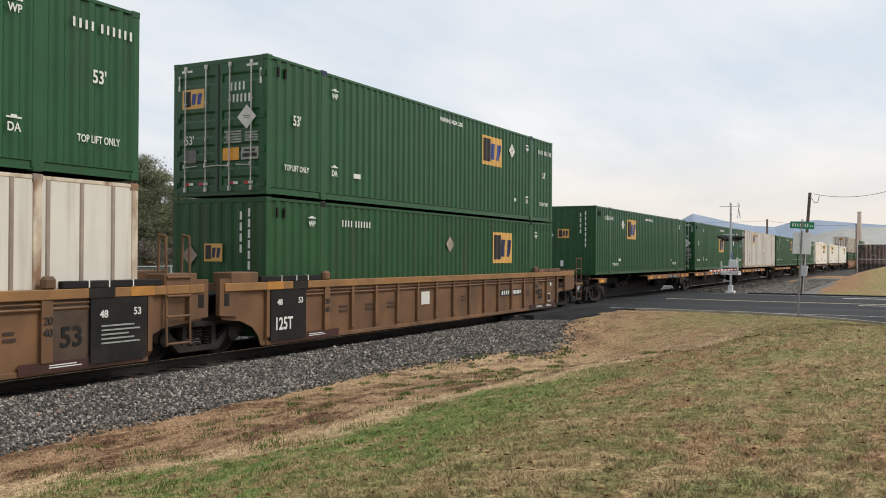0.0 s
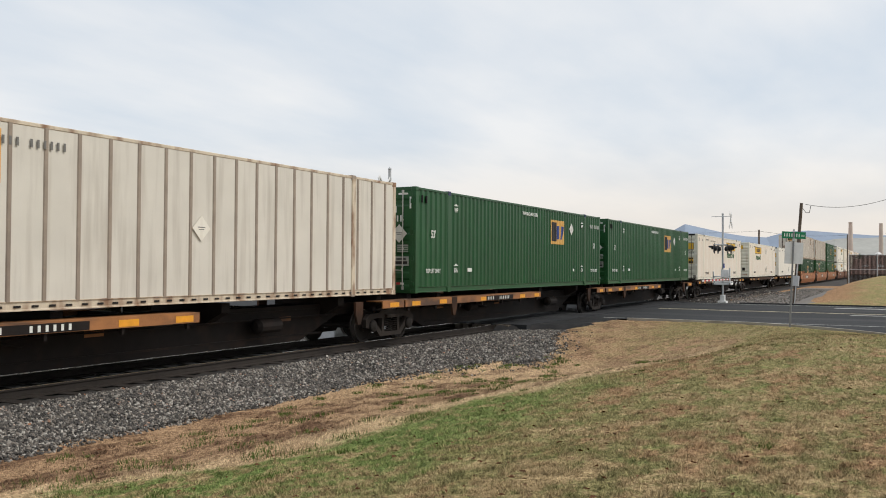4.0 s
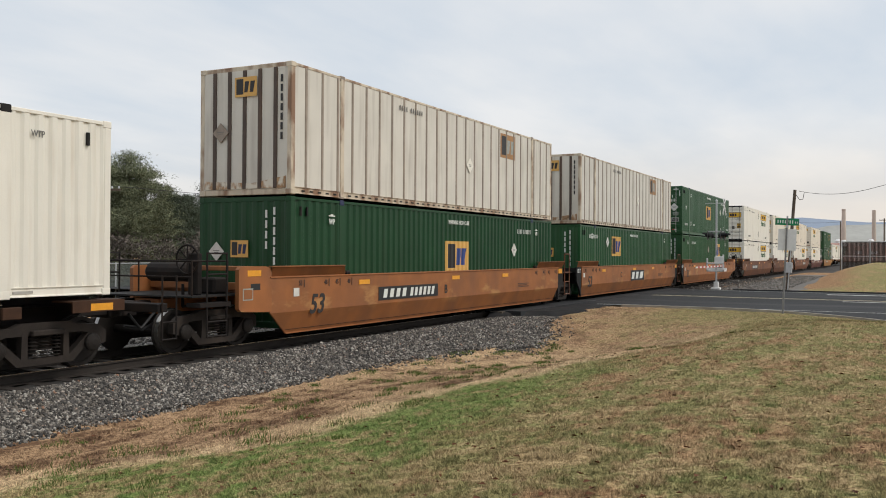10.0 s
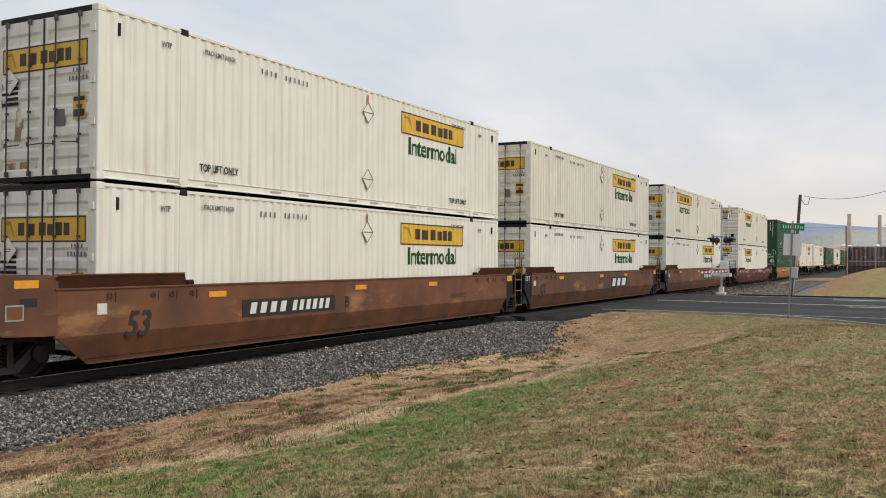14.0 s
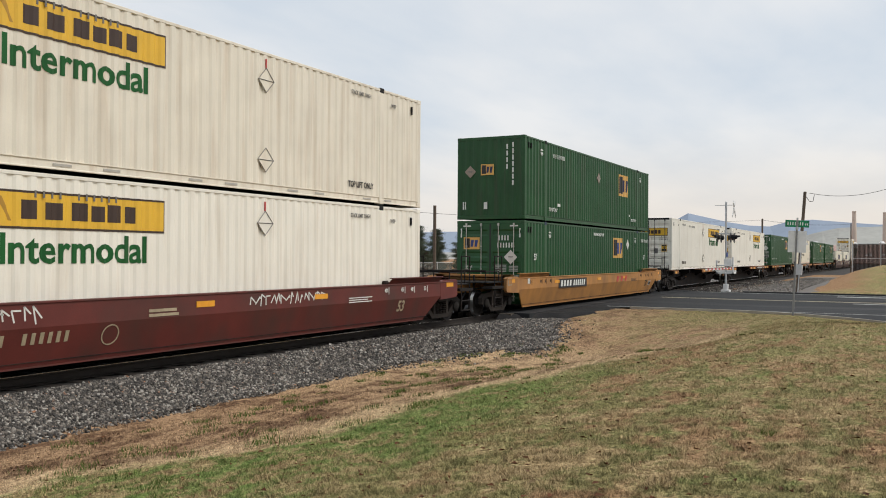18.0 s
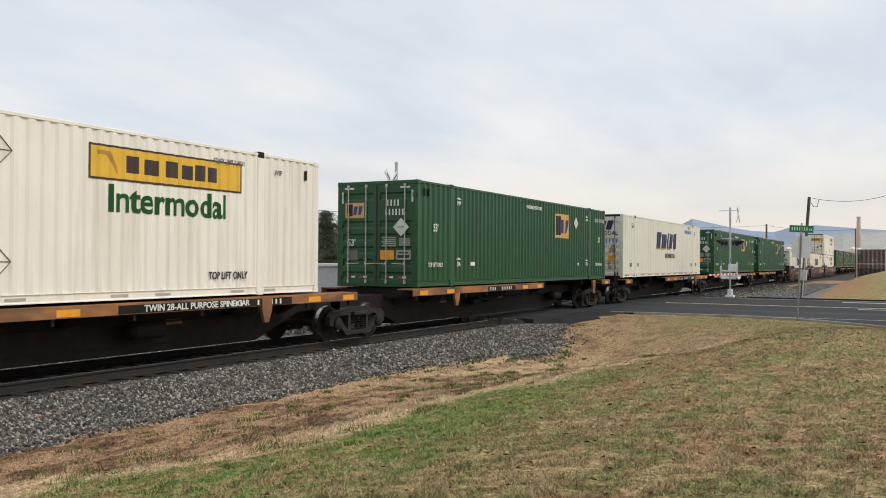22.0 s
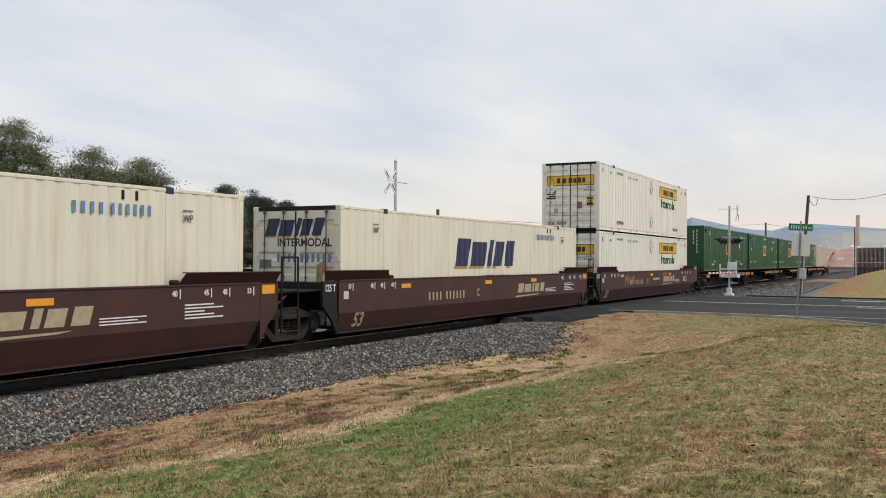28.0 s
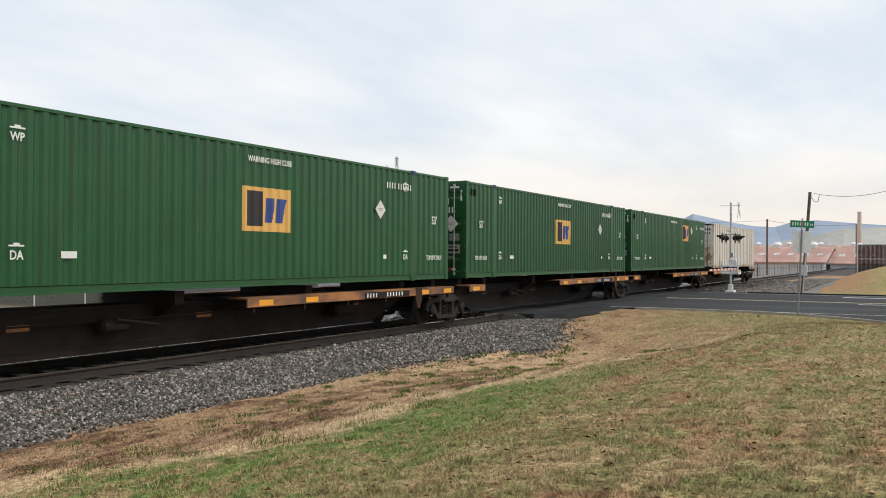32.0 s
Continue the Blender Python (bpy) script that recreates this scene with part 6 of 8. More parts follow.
def well(name, label, paint, style="smooth", front_gap=1.7, rear_gap=1.7, bogies=(True, True), ladder=(False, False), brake=False, mark=None, dark=None, black=(True, True), top=TOP):
    """One well of a double-stack wagon: origin on the rail top under the middle of its load."""
    t = thing(name, label, "well wagon", "wagons of the train")
    dark = dark or DARKGAP
    lip = 0.22 if top > 1.3 else 0.15
    outer = [q == "coupled" for q in bogies]
    reach = [((9.0 if top > 1.3 else 9.95) if o else 8.38) if style != "ribbed" else (9.95 if o else 9.5) for o in outer]
    for s in (-1, 1):
        bm = bmesh.new()
        side_plate(bm, s, style, reach, top)
        w = part("side_sill", bm, paint, t)
        y = s * 1.47
        if style == "ribbed":
            part("top_chord", bevelled(boxes((-reach[0], min(y + s * 0.02, y - s * 0.16), 1.25, reach[1], max(y + s * 0.02, y - s * 0.16), top)), 0.012), TANRAIL, w)
            part("lower_chord", bevelled(boxes((-8.2, min(y - s * .04, y - s * 0.16), 0.12, 8.2, max(y - s * .04, y - s * 0.16), 0.21)), 0.01), paint, w)
            for i in range(17):
                x = (i - 8) * 1.025
                wide = 0.10 if i in (2, 14) else 0.05
                bm = bmesh.new()
                prism(bm, [(y - s * 0.08, 0.20), (y - s * 0.0, 0.30), (y + s * 0.0, 1.26), (y - s * 0.08, 1.26)], x - wide, x + wide, "x")
                part("rib", bm, paint, w)
            for z in (1.19, 1.11):
                part("pipe", rods(0.026, ((-8.0, y - s * 0.045, z), (8.0, y - s * 0.045, z)), seg=6), paint, w, "pipe under the top chord")
            for e in (-1, 1):
                on = black[0 if e < 0 else 1]
                if on:
                    part("end_panel", boxes((min(e * 6.95, e * 8.12), min(y + s * 0.006, y - s * 0.07), 0.20, max(e * 6.95, e * 8.12), max(y + s * 0.006, y - s * 0.07), 1.25)), dark, w, "black painted end panel")
                    for q in (6.9, 7.75):
                        part("guide_block", boxes((min(e * q, e * (q + 0.52)), min(y + s * 0.026, y - s * 0.05), 1.256, max(e * q, e * (q + 0.52)), max(y + s * 0.026, y - s * 0.05), top + 0.006)), dark if q < 7 else DULLAMBER, w, "black band" if q < 7 else "amber reflector plate")
                if on and e > 0:
                    part("bay_plate", boxes((6.24, min(y - s * 0.045, y - s * 0.07), 0.2, 6.95, max(y - s * 0.045, y - s * 0.07), 1.25)), DARKBROWN, w, "bay in darker brown")
                part("guide", bevelled(boxes((min(e * 6.4, e * 8.45), min(y + s * 0.02, y - s * 0.10), top, max(e * 6.4, e * 8.45), max(y + s * 0.02, y - s * 0.10), top + 0.12)), 0.015), dark if on else paint, w, "raised container guide")
                for q in (6.9, 7.3, 7.8):
                    part("guide_gap", boxes((e * q - 0.012, min(y + s * 0.024, y - s * 0.05), top + 0.01, e * q + 0.012, max(y + s * 0.024, y - s * 0.05), top + 0.125)), CHALK if on else DARKGAP, w)
                bm = bevelled(boxes((e * 6.18 - 0.13, min(y + s * 0.03, y - s * 0.1), top - 0.02, e * 6.18 + 0.13, max(y + s * 0.03, y - s * 0.1), top + 0.2)), 0.05)
                part("corner_lock", bm, paint, w, "rounded corner lock")
        else:
            part("sill_flange", bevelled(boxes((-reach[0], min(y + s * 0.02, y - s * 0.14), top - 0.02, reach[1], max(y + s * 0.02, y - s * 0.14), top + 0.012)), 0.006), paint, w)
            part("sill_crease", boxes((-8.24, min(y - s * 0.165, y - s * 0.22), 0.175, 8.24, max(y - s * 0.165, y - s * 0.22), 0.20)), paint, w)
            part("weld_line", boxes((-8.3, min(y - s * 0.145, y - s * 0.16), 0.262, 8.3, max(y - s * 0.145, y - s * 0.16), 0.272)), dark, w, "thin dark weld line")
            for e in (-1, 1):
                bm = bmesh.new()
                v = [bm.verts.new(q) for q in ((e * 6.15, y - s * 0.03, top), (e * 8.9, y - s * 0.03, top), (e * 9.0, y + s * 0.05, top + lip), (e * 6.28, y + s * 0.05, top + lip))]
                bm.faces.new(v)
                bmesh.ops.solidify(bm, geom=bm.faces[:], thickness=0.03)
                part("guide", bm, paint, w, "raised container guide")
                part("guide_lip", boxes((min(e * 6.28, e * 9.0), min(y + s * 0.06, y - s * 0.04), top + lip - 0.005, max(e * 6.28, e * 9.0), max(y + s * 0.06, y - s * 0.04), top + lip + 0.015)), paint, w)
                part("corner_lock", bevelled(boxes((e * 6.08 - 0.1, min(y + s * 0.02, y - s * 0.1), top, e * 6.08 + 0.1, max(y + s * 0.02, y - s * 0.1), top + 0.1)), 0.03), RUSTBLACK, w, "dark corner lock")
        part("floor_beam", boxes((-8.1, min(s * 0.9, s * 1.2), 0.2, 8.1, max(s * 0.9, s * 1.2), 0.25)), dark, t)
    for x in (-6.4, -3.0, 0.0, 3.0, 6.4):
        part("cross_bearer", boxes((x - 0.15, -1.2, 0.19, x + 0.15, 1.2, 0.25)), dark, t)
    for k, (e, gap) in enumerate(((-1, front_gap), (1, rear_gap))):
        xb = e * (HL + gap)
        if outer[k]:
            outer_end(t, e, xb, paint, dark, brake and k == 0, paint if style == "ribbed" else RUSTBLACK, 1.44 if style == "ribbed" else top + (0.23 if top > 1.3 else 0.06))
        else:
            joint_end(t, e, paint, dark, style, ladder[k], xb)
        if bogies[k]:
            bogie(t, xb)
    y = -1.476
    ink, pale = CHALK, CHALK
    px = mark[1] if mark else 0.0
    if mark and mark[0] == "plate":
        part("number_plate", boxes((px, y - 0.003, 0.74, px + 3.2, y + 0.004, 1.08)), BLACK, t, "black number panel")
        bm = bmesh.new()
        for i in range(4):
            x = px + 0.22 + i * 0.32
            prism(bm, [(x, 0.80), (x + 0.18, 0.80), (x + 0.235, 1.02), (x + 0.055, 1.02)], y - 0.006, y)
        for i in range(6):
            x = px + 1.6 + i * 0.24
            prism(bm, [(x, 0.80), (x + 0.14, 0.80), (x + 0.195, 1.02), (x + 0.055, 1.02)], y - 0.006, y)
        part("lettering", bm, CHALK, t, "white slanted number bars")["kind"] = "stuff"
        if len(mark) == 2:
            word("53", 0.42, INK, t, leaning(0.62, 7.1), narrow=0.85, label="large black numerals")
            bm = bmesh.new()
            for k in range(3):
                x = 2.1 + k * 0.62
                prism(bm, [(x, 0.82), (x + 0.22, 0.82), (x + 0.4, 1.06), (x + 0.1, 1.06)], y - 0.004, y + 0.002)
            part("logo_mark", bm, RED, t, "faded red slanted strokes")["kind"] = "stuff"
            part("data_frame", boxes((-0.18, -0.004, -0.11, 0.18, 0.004, 0.11)), CHALK, t, "white framed data plate", leaning(0.62, 7.78))
            part("data_face", boxes((-0.15, -0.008, -0.085, 0.15, -0.002, 0.085)), INK, t, "", leaning(0.62, 7.78))
        if len(mark) > 2:
            word("53", 0.60, INK, t, pose(-7.35, y - 0.002, 0.77), narrow=0.95, label="large black numerals", lean=0.25)
            word(mark[2], 0.34, INK, t, pose(px + (3.7 if px < 0 else -0.6), y - 0.002, 0.90))
    elif mark and mark[0] == "block":
        part("number_plate", boxes((px, y - 0.003, 0.67, px + 2.5, y + 0.004, 1.16)), BLACK, t, "black logo panel")
        bm = bmesh.new()
        for x, w in ((px + 0.14, 0.58), (px + 0.86, 0.58), (px + 1.58, 0.74)):
            prism(bm, [(x, 0.75), (x + w * 0.75, 0.75), (x + w, 1.08), (x + w * 0.25, 1.08)], y - 0.006, y)
        part("logo_mark", bm, CHALK, t, "white slanted blocks")["kind"] = "stuff"
        word("53", 0.60, INK, t, pose(-7.35, y - 0.002, 0.77), narrow=0.95, label="large black numerals", lean=0.25)
        word(mark[2], 0.34, INK, t, pose(px - 1.6, y - 0.002, 0.98))
    elif mark and mark[0] == "red":
        writing(t, code_bars(2, 0.18, 0.13, 0.05, -4.75, -0.09) + code_bars(6, 0.18, 0.12, 0.03, -4.18, -0.09), PALE, "pale number bars", leaning(0.63))
        part("ring_mark", lathe(bmesh.new(), [(0.16, -0.003), (0.18, -0.003), (0.18, 0.003), (0.16, 0.003)], (0, 0, 0), "y", 24, False), PALE, t, "pale painted ring", leaning(0.585, -2.53))
        writing(t, [(-1.75, 0.83, -1.05, 0.88), (-1.75, 0.91, -1.1, 0.96)], PALE, "pale weight bars", pose(0, y, 0))
        scribble(t, -4.9, -3.8, 0.84, 1.14, 5, CHALK, y)
        scribble(t, 0.9, 3.5, 0.88, 1.14, 9, CHALK, y)
        word("53", 0.40, PALE, t, leaning(0.60, 6.87), narrow=0.9, label="large pale numerals")
    elif mark and mark[0] == "maroon":
        writing(t, code_bars(4, 0.22, 0.14, 0.07, -4.15, 0.80) + code_bars(6, 0.22, 0.14, 0.07, -3.15, 0.80), PALE, "pale number bars", pose(0, y, 0))
        word(mark[2], 0.30, PALE, t, pose(-1.1, y - 0.002, 0.92))
        if mark[2] == "B":
            scribble(t, -4.9, -3.3, 0.78, 1.26, 3, PATCHYELLOW, y)
            scribble(t, 1.7, 2.7, 1.12, 1.34, 4, PATCHYELLOW, y)
            word("WELL LD LMT 119,900", 0.15, CHALK, t, pose(0.5, y - 0.002, 1.0), narrow=0.85)
        slant_mark(t, 2.4, 0.30, pose(3.1, y, 0.98), PALE)["label"] = "pale slanted blocks"
        bm = prism(bmesh.new(), [(1.7, 0.68), (3.6, 0.72), (3.9, 0.76), (1.75, 0.73)], -0.004, 0.004)
        part("logo_line", bm, PALE, t, "pale swoosh under the blocks", pose(0, y, 0))
        word("53", 0.50, PALE, t, pose(-7.5, -1.47 + 0.383 * 0.20 - 0.012, 0.46, 20.9), narrow=0.9, label="large pale numerals")
        writing(t, [(6.3, 0.80 + 0.06 * i, 7.3 - 0.25 * (i % 3), 0.825 + 0.06 * i) for i in range(5)], CHALK, "white data lines", pose(0, y, 0))
    if style == "ribbed":
        for e, on in ((-1, black[0]), (1, black[1])):
            xs = 6.95 if e > 0 else -8.1
            if on:
                word("48", 0.17, CHALK, t, pose(xs + 0.25, y - 0.012, 0.98))
                word("53", 0.17, CHALK, t, pose(xs + 0.95, y - 0.012, 1.0))
                if e < 0:
                    word("125T", 0.36, CHALK, t, pose(-7.72, y - 0.012, 0.53), narrow=0.8)
                else:
                    writing(t, [(7.15, 0.50 + 0.07 * i, 7.95 - 0.12 * (i % 3), 0.525 + 0.07 * i) for i in range(5)], DIMINK, "white data bars", pose(0, y - 0.010, 0))
            else:
                part("data_frame", boxes((7.23, y + 0.058, 0.37, 7.62, y + 0.066, 0.66)), CHALK, t, "white framed data plate")
                part("data_face", boxes((7.26, y + 0.052, 0.40, 7.59, y + 0.060, 0.63)), DARKGAP, t)
                part("round_plate", lathe(bmesh.new(), [(0.07, -0.004), (0.07, 0.004)], (7.65, y + 0.06, 0.98), "y", 14), CHALK, t, "small round plate")
                word("48", 0.15, INK, t, pose(6.75, y + 0.06, 1.0))
                writing(t, [(8.4, 0.86 + 0.05 * i, 9.0 - 0.1 * (i % 2), 0.885 + 0.05 * i) for i in range(4)], BROWNINK, "small data bars", pose(0, y + 0.062, 0))
                part("data_plate", boxes((9.0, y + 0.058, 0.95, 9.35, y + 0.066, 1.05)), DIAMOND, t, "pale data plate")
            word("20", 0.17, INK, t, pose(e * 6.16, y - 0.004, 0.93))
            word("40", 0.17, INK, t, pose(e * 6.16, y - 0.004, 0.75))
            writing(t, [(min(e * 5.67, e * 8.05), 0.15, max(e * 5.67, e * 8.05), 0.31)], MAROON, "dull maroon warning strip", pose(0, y + 0.030, 0))
            writing(t, [(e * 6.5 - 0.3, 0.21, e * 6.5 + 0.3, 0.225), (e * 6.5 - 0.3, 0.245, e * 6.5 + 0.2, 0.26), (e * 7.4 - 0.25, 0.21, e * 7.4 + 0.25, 0.225), (e * 7.4 - 0.25, 0.245, e * 7.4 + 0.2, 0.26)], CHALK, "tiny white warning bars", pose(0, y + 0.024, 0))
        word("53", 0.44, DARKGAP, t, pose(6.62, y + 0.040, 0.65), label="large black numerals")
        part("number_plate", boxes((3.28, y + 0.055, 0.70, 4.03, y + 0.066, 0.89)), BLACK, t, "black number panel")
        part("number_plate", boxes((4.17, y + 0.055, 0.70, 4.95, y + 0.066, 0.89)), BLACK, t, "black number panel")
        bm = bmesh.new()
        for x in (3.38, 3.54, 3.70, 3.86, 4.22, 4.34, 4.46, 4.58, 4.70, 4.82):
            prism(bm, [(x - 0.02, 0.735), (x + 0.06, 0.735), (x + 0.09, 0.855), (x + 0.01, 0.855)], y + 0.050, y + 0.056)
        part("lettering", bm, CHALK, t, "white slanted number bars")["kind"] = "stuff"
        for x, w in ((-5.6, 0.5), (-4.5, 0.6), (-3.5, 0.5), (0.55, 0.4), (5.45, 0.3)):
            writing(t, [(x, 0.66, x + w * 0.7, 0.71), (x, 0.76, x + w * 0.6, 0.81)], BROWNINK, "small dark stencil bars", pose(0, y + 0.062, 0))
        writing(t, [(-1.8, 0.66, -1.35, 1.0)], DIAMOND, "pale grey plate", pose(0, y + 0.062, 0))
    else:
        marks = BROWNINK if paint not in (MAROON, REDMAROON) else CHALK
        for x, txt in ((-7.95, "53"), (-7.0, "48"), (-6.55, "45"), (-6.05, "40"), (6.05, "40"), (6.85, "45"), (7.35, "48"), (8.05, "53")):
            word(txt, 0.15, marks, t, pose(x, y - 0.003, top - 0.15), narrow=0.85, label="small length mark")
            writing(t, [(x + 0.12, top - 0.24, x + 0.145, top - 0.07)], marks, "small length tick", pose(0, y, 0))
        for x in (-5.6, -0.6, 3.06):
            part("amber_plate", bars([(x, top - 0.24, x + 0.48, top - 0.13)]), AMBER, t, "amber reflector plate", pose(0, y, 0))
        writing(t, [(4.4, 0.80 + 0.05 * i, 5.4 - 0.2 * (i % 2), 0.82 + 0.05 * i) for i in range(3)], BROWNINK if paint not in (MAROON, REDMAROON) else CHALK, "small data bars", pose(0, y, 0))
        writing(t, [(-8.2, 0.98, -8.0, 1.16)], DIAMOND, "pale data plate", pose(0, y, 0))
    return t


def spine(name, label, front=0.6, rear=0.6, bogies=(True, True), walkway=(-9.0, 1.2), coupled=(False, False), top=1.166, step=1.0, words="", deck=None):
    """One unit of a spine wagon: origin on the rail top under the middle of its load; front, rear: from the load's end to the bogie."""
    t = thing(name, label, "spine wagon", "wagons of the train")
    deck = deck or DECK
    xf, xr = -HL - front, HL + rear      # negative: under the load
    be, br = min(xf, -HL), max(xr, HL)
    bm = bmesh.new()
    prism(bm, [(be - 0.2, 0.74), (be - 0.2, 1.0), (br + 0.2, 1.0), (br + 0.2, 0.74), (xr - 1.5, 0.72), (xr - 3.0, 0.175), (xf + 3.0, 0.175), (xf + 1.5, 0.72)], -0.42, 0.42)
    sill = part("centre_sill", bm, RUSTBLACK, t, "deep brown-black centre sill")
    for x in (-HL + 0.25, -INNER, -2.0, 2.0, INNER, HL - 0.25):
        bm = bmesh.new()
        prism(bm, [(-0.95, 0.98), (-0.95, top - 0.03), (0.95, top - 0.03), (0.95, 0.98), (0.42, 0.70), (-0.42, 0.70)], x - 0.12, x + 0.12, "x")
        part("container_support", bm, RUSTBLACK, t)
    x0, x1 = walkway
    zs, zl = step, step - 0.185

    def ledge(s, xa, xb, label):
        bm = bmesh.new()
        prism(bm, [(s * 0.98, zs), (s * 1.47, zs), (s * 1.47, zl), (s * 1.44, zl), (s * 1.44, zs - 0.03), (s * 0.98, zs - 0.03)], xa, xb, "x")
        return part("walkway", bm, deck, t, label)

    for s in (-1, 1):
        w = ledge(s, x0, x1, "worn orange-brown side walkway")
        n = int((x1 - x0) / 1.5)
        for i in range(n + 1):
            x = x0 + 0.25 + i * (x1 - x0 - 0.5) / max(1, n)
            bm = bmesh.new()
            prism(bm, [(s * 0.4, zs - 0.28), (s * 0.4, zs - 0.04), (s * 1.43, zs - 0.04), (s * 1.43, zs - 0.30), (s * 1.38, zs - 0.30), (s * 1.34, zs - 0.12)], x - 0.03, x + 0.03, "x")
            part("bracket", bm, RUSTBLACK, w)
        for x in (x0 + 0.35, x0 + 1.9, x0 + 4.6, x1 - 1.9, x1 - 0.6):
            part("amber_plate", boxes((x, min(s * 1.474, s * 1.468), zl + 0.02, x + 0.44, max(s * 1.474, s * 1.468), zs - 0.05)), AMBER, w, "amber reflector plate")
        for e in (-1, 1):
            # rusty stirrup under the lifting post
            bm = bmesh.new()
            prism(bm, [(e * INNER - 0.16, zs + 0.01), (e * INNER + 0.16, zs + 0.01), (e * INNER + 0.15, zs - 0.28), (e * INNER + 0.05, zs - 0.52), (e * INNER - 0.07, zs - 0.52), (e * INNER - 0.15, zs - 0.28)], s * 1.42, s * 1.485)
            if e > 0 or x0 < -INNER:
                if deck is DARKDECK:
                    bm.free()
                    bm = bevelled(boxes((e * INNER - 0.16, min(s * 1.478, s * 1.42), zs - 0.22, e * INNER + 0.16, max(s * 1.478, s * 1.42), zs - 0.04)), 0.008)
                part("stirrup", bm, deck if step > 1.1 else DARKDECK, t, "rusty post bracket")
            else:
                bm.free()
        if x1 < HL - 1:
            w2 = ledge(s, HL - 0.9, HL + 0.15, "short brown end step")
            part("amber_plate", boxes((HL - 0.55, min(s * 1.474, s * 1.468), zl + 0.02, HL - 0.1, max(s * 1.474, s * 1.468), zs - 0.05)), AMBER, w2, "amber reflector plate")
        if x0 > -HL + 1:
            w2 = ledge(s, -HL - 0.1, -HL + 0.95, "short brown end step")
            part("amber_plate", boxes((-HL + 0.1, min(s * 1.474, s * 1.468), zl + 0.02, -HL + 0.55, max(s * 1.474, s * 1.468), zs - 0.05)), AMBER, w2, "amber reflector plate")
    y = -1.476
    if words:
        text, xm, half = words
        part("number_plate", boxes((xm - half, y - 0.001, zl + 0.012, xm + half, y + 0.004, zs - 0.03)), RUSTBLACK, t, "dark lettering panel")
        word(text, 0.16, CHALK, t, pose(xm, y - 0.004, (zs + zl) / 2 - 0.012), narrow=1.1)
    part("sill_rib", boxes((-6.0, -0.44, 0.30, 6.0, -0.42, 0.34), (-7.0, -0.44, 0.86, 7.0, -0.42, 0.91)), RUSTBLACK, sill)
    for x in (-5.2, -1.0, 4.4):
        part("amber_plate", boxes((x, -0.428, 0.66, x + 0.42, -0.42, 0.76)), DECK, sill, "dirty ochre plate")
    bm = rods(0.03, ((-3.4, -0.85, 0.78), (-2.3, -0.75, 0.62)), ((-2.3, -0.75, 0.62), (-2.3, -0.42, 0.62)), seg=6)
    part("brake_lever", bm, RUSTBLACK, t)
    part("brake_cylinder", lathe(bmesh.new(), [(0.06, -0.3), (0.13, -0.26), (0.13, 0.26), (0.06, 0.3)], (-3.3, -0.66, 0.66), "x", 12), RUSTBLACK, t, "dark brake cylinder")
    xn = x1 - 4.6 if not words or words[1] < 4.5 else 2.2
    part("number_plate", boxes((xn, y - 0.002, zl + 0.01, xn + 2.1, y + 0.004, zs - 0.03)), RUSTBLACK, t, "dark number panel")
    writing(t, code_bars(4, 0.10, 0.08, 0.05, xn + 0.1, zl + 0.03) + code_bars(6, 0.10, 0.09, 0.05, xn + 1.0, zl + 0.03), CHALK, "white number bars", pose(0, y, 0))
    bm = lathe(bmesh.new(), [(0.08, -0.4), (0.17, -0.34), (0.17, 0.34), (0.08, 0.4)], (3.6, -0.72, 0.62), "x", 12)
    part("air_reservoir", bm, RUSTBLACK, t, "brown air reservoir")
    part("brake_pipe", rods(0.02, ((-6.5, -0.6, 0.75), (6.5, -0.6, 0.75)), seg=6), RUSTBLACK, t)
    for k, (e, xc, xb) in enumerate(((-1, xf, -HL - 0.2), (1, xr, HL + 0.2))):
        if coupled[k]:
            bm = boxes((min(xb, xb + e * 0.9), -0.12, 0.74, max(xb, xb + e * 0.9), 0.12, 0.98), (min(xb + e * 0.8, xb + e * 1.15), -0.2, 0.70, max(xb + e * 0.8, xb + e * 1.15), 0.2, 1.0))
            part("coupler", bevelled(bm, 0.03), RUSTBLACK, t, "rusty knuckle coupler")
            part("air_hose", rods(0.025, ((xb + e * 1.0, -0.45, 0.78), (xb + e * 1.35, -0.42, 0.45)), ((xb + e * 1.35, -0.42, 0.45), (xb + e * 1.75, -0.3, 0.55)), seg=6), BLACK, t, "black air hose")
            part("end_beam", bevelled(boxes((xb + e * 0.95 - 0.12, -1.35, 0.84, xb + e * 0.95 + 0.12, 1.35, 1.0)), 0.015), RUSTBLACK, t)
            for s in (-1, 1):
                bm = rods(0.017, *[((xb + e * 0.9, s * 1.38, z), (xb + e * 1.25, s * 1.38, z)) for z in (0.35, 0.66)], ((xb + e * 0.9, s * 1.38, 0.33), (xb + e * 0.9, s * 1.38, 1.5)), ((xb + e * 1.25, s * 1.38, 0.33), (xb + e * 1.25, s * 1.38, 1.5)), seg=6)
                part("ladder", bm, RUSTBLACK, t, "dark steel step ladder")
        if bogies[k]:
            bogie(t, xc)
    return t

# ---- the train ----
FRONTS = [-276.48, -256.93, -235.77, -217.22, -199.75, -182.54, -165.21, -146.39, -125.97, -107.16, -86.05, -66.45, -47.23, -23.58, -4.62, 15.26, 38.82, 62.31, 83.45, 101.86, 122.49, 141.31, 161.77, 180.26, 201.14, 220.67, 239.75, 260.63, 277.65, 294.96, 312.11, 331.06]   # x of each load's leading end at 16 s
START = [x + V * 16 + HL for x in FRONTS]   # x of its middle at 0 s
TRAIN = []            # (thing, x at 0 s, z)


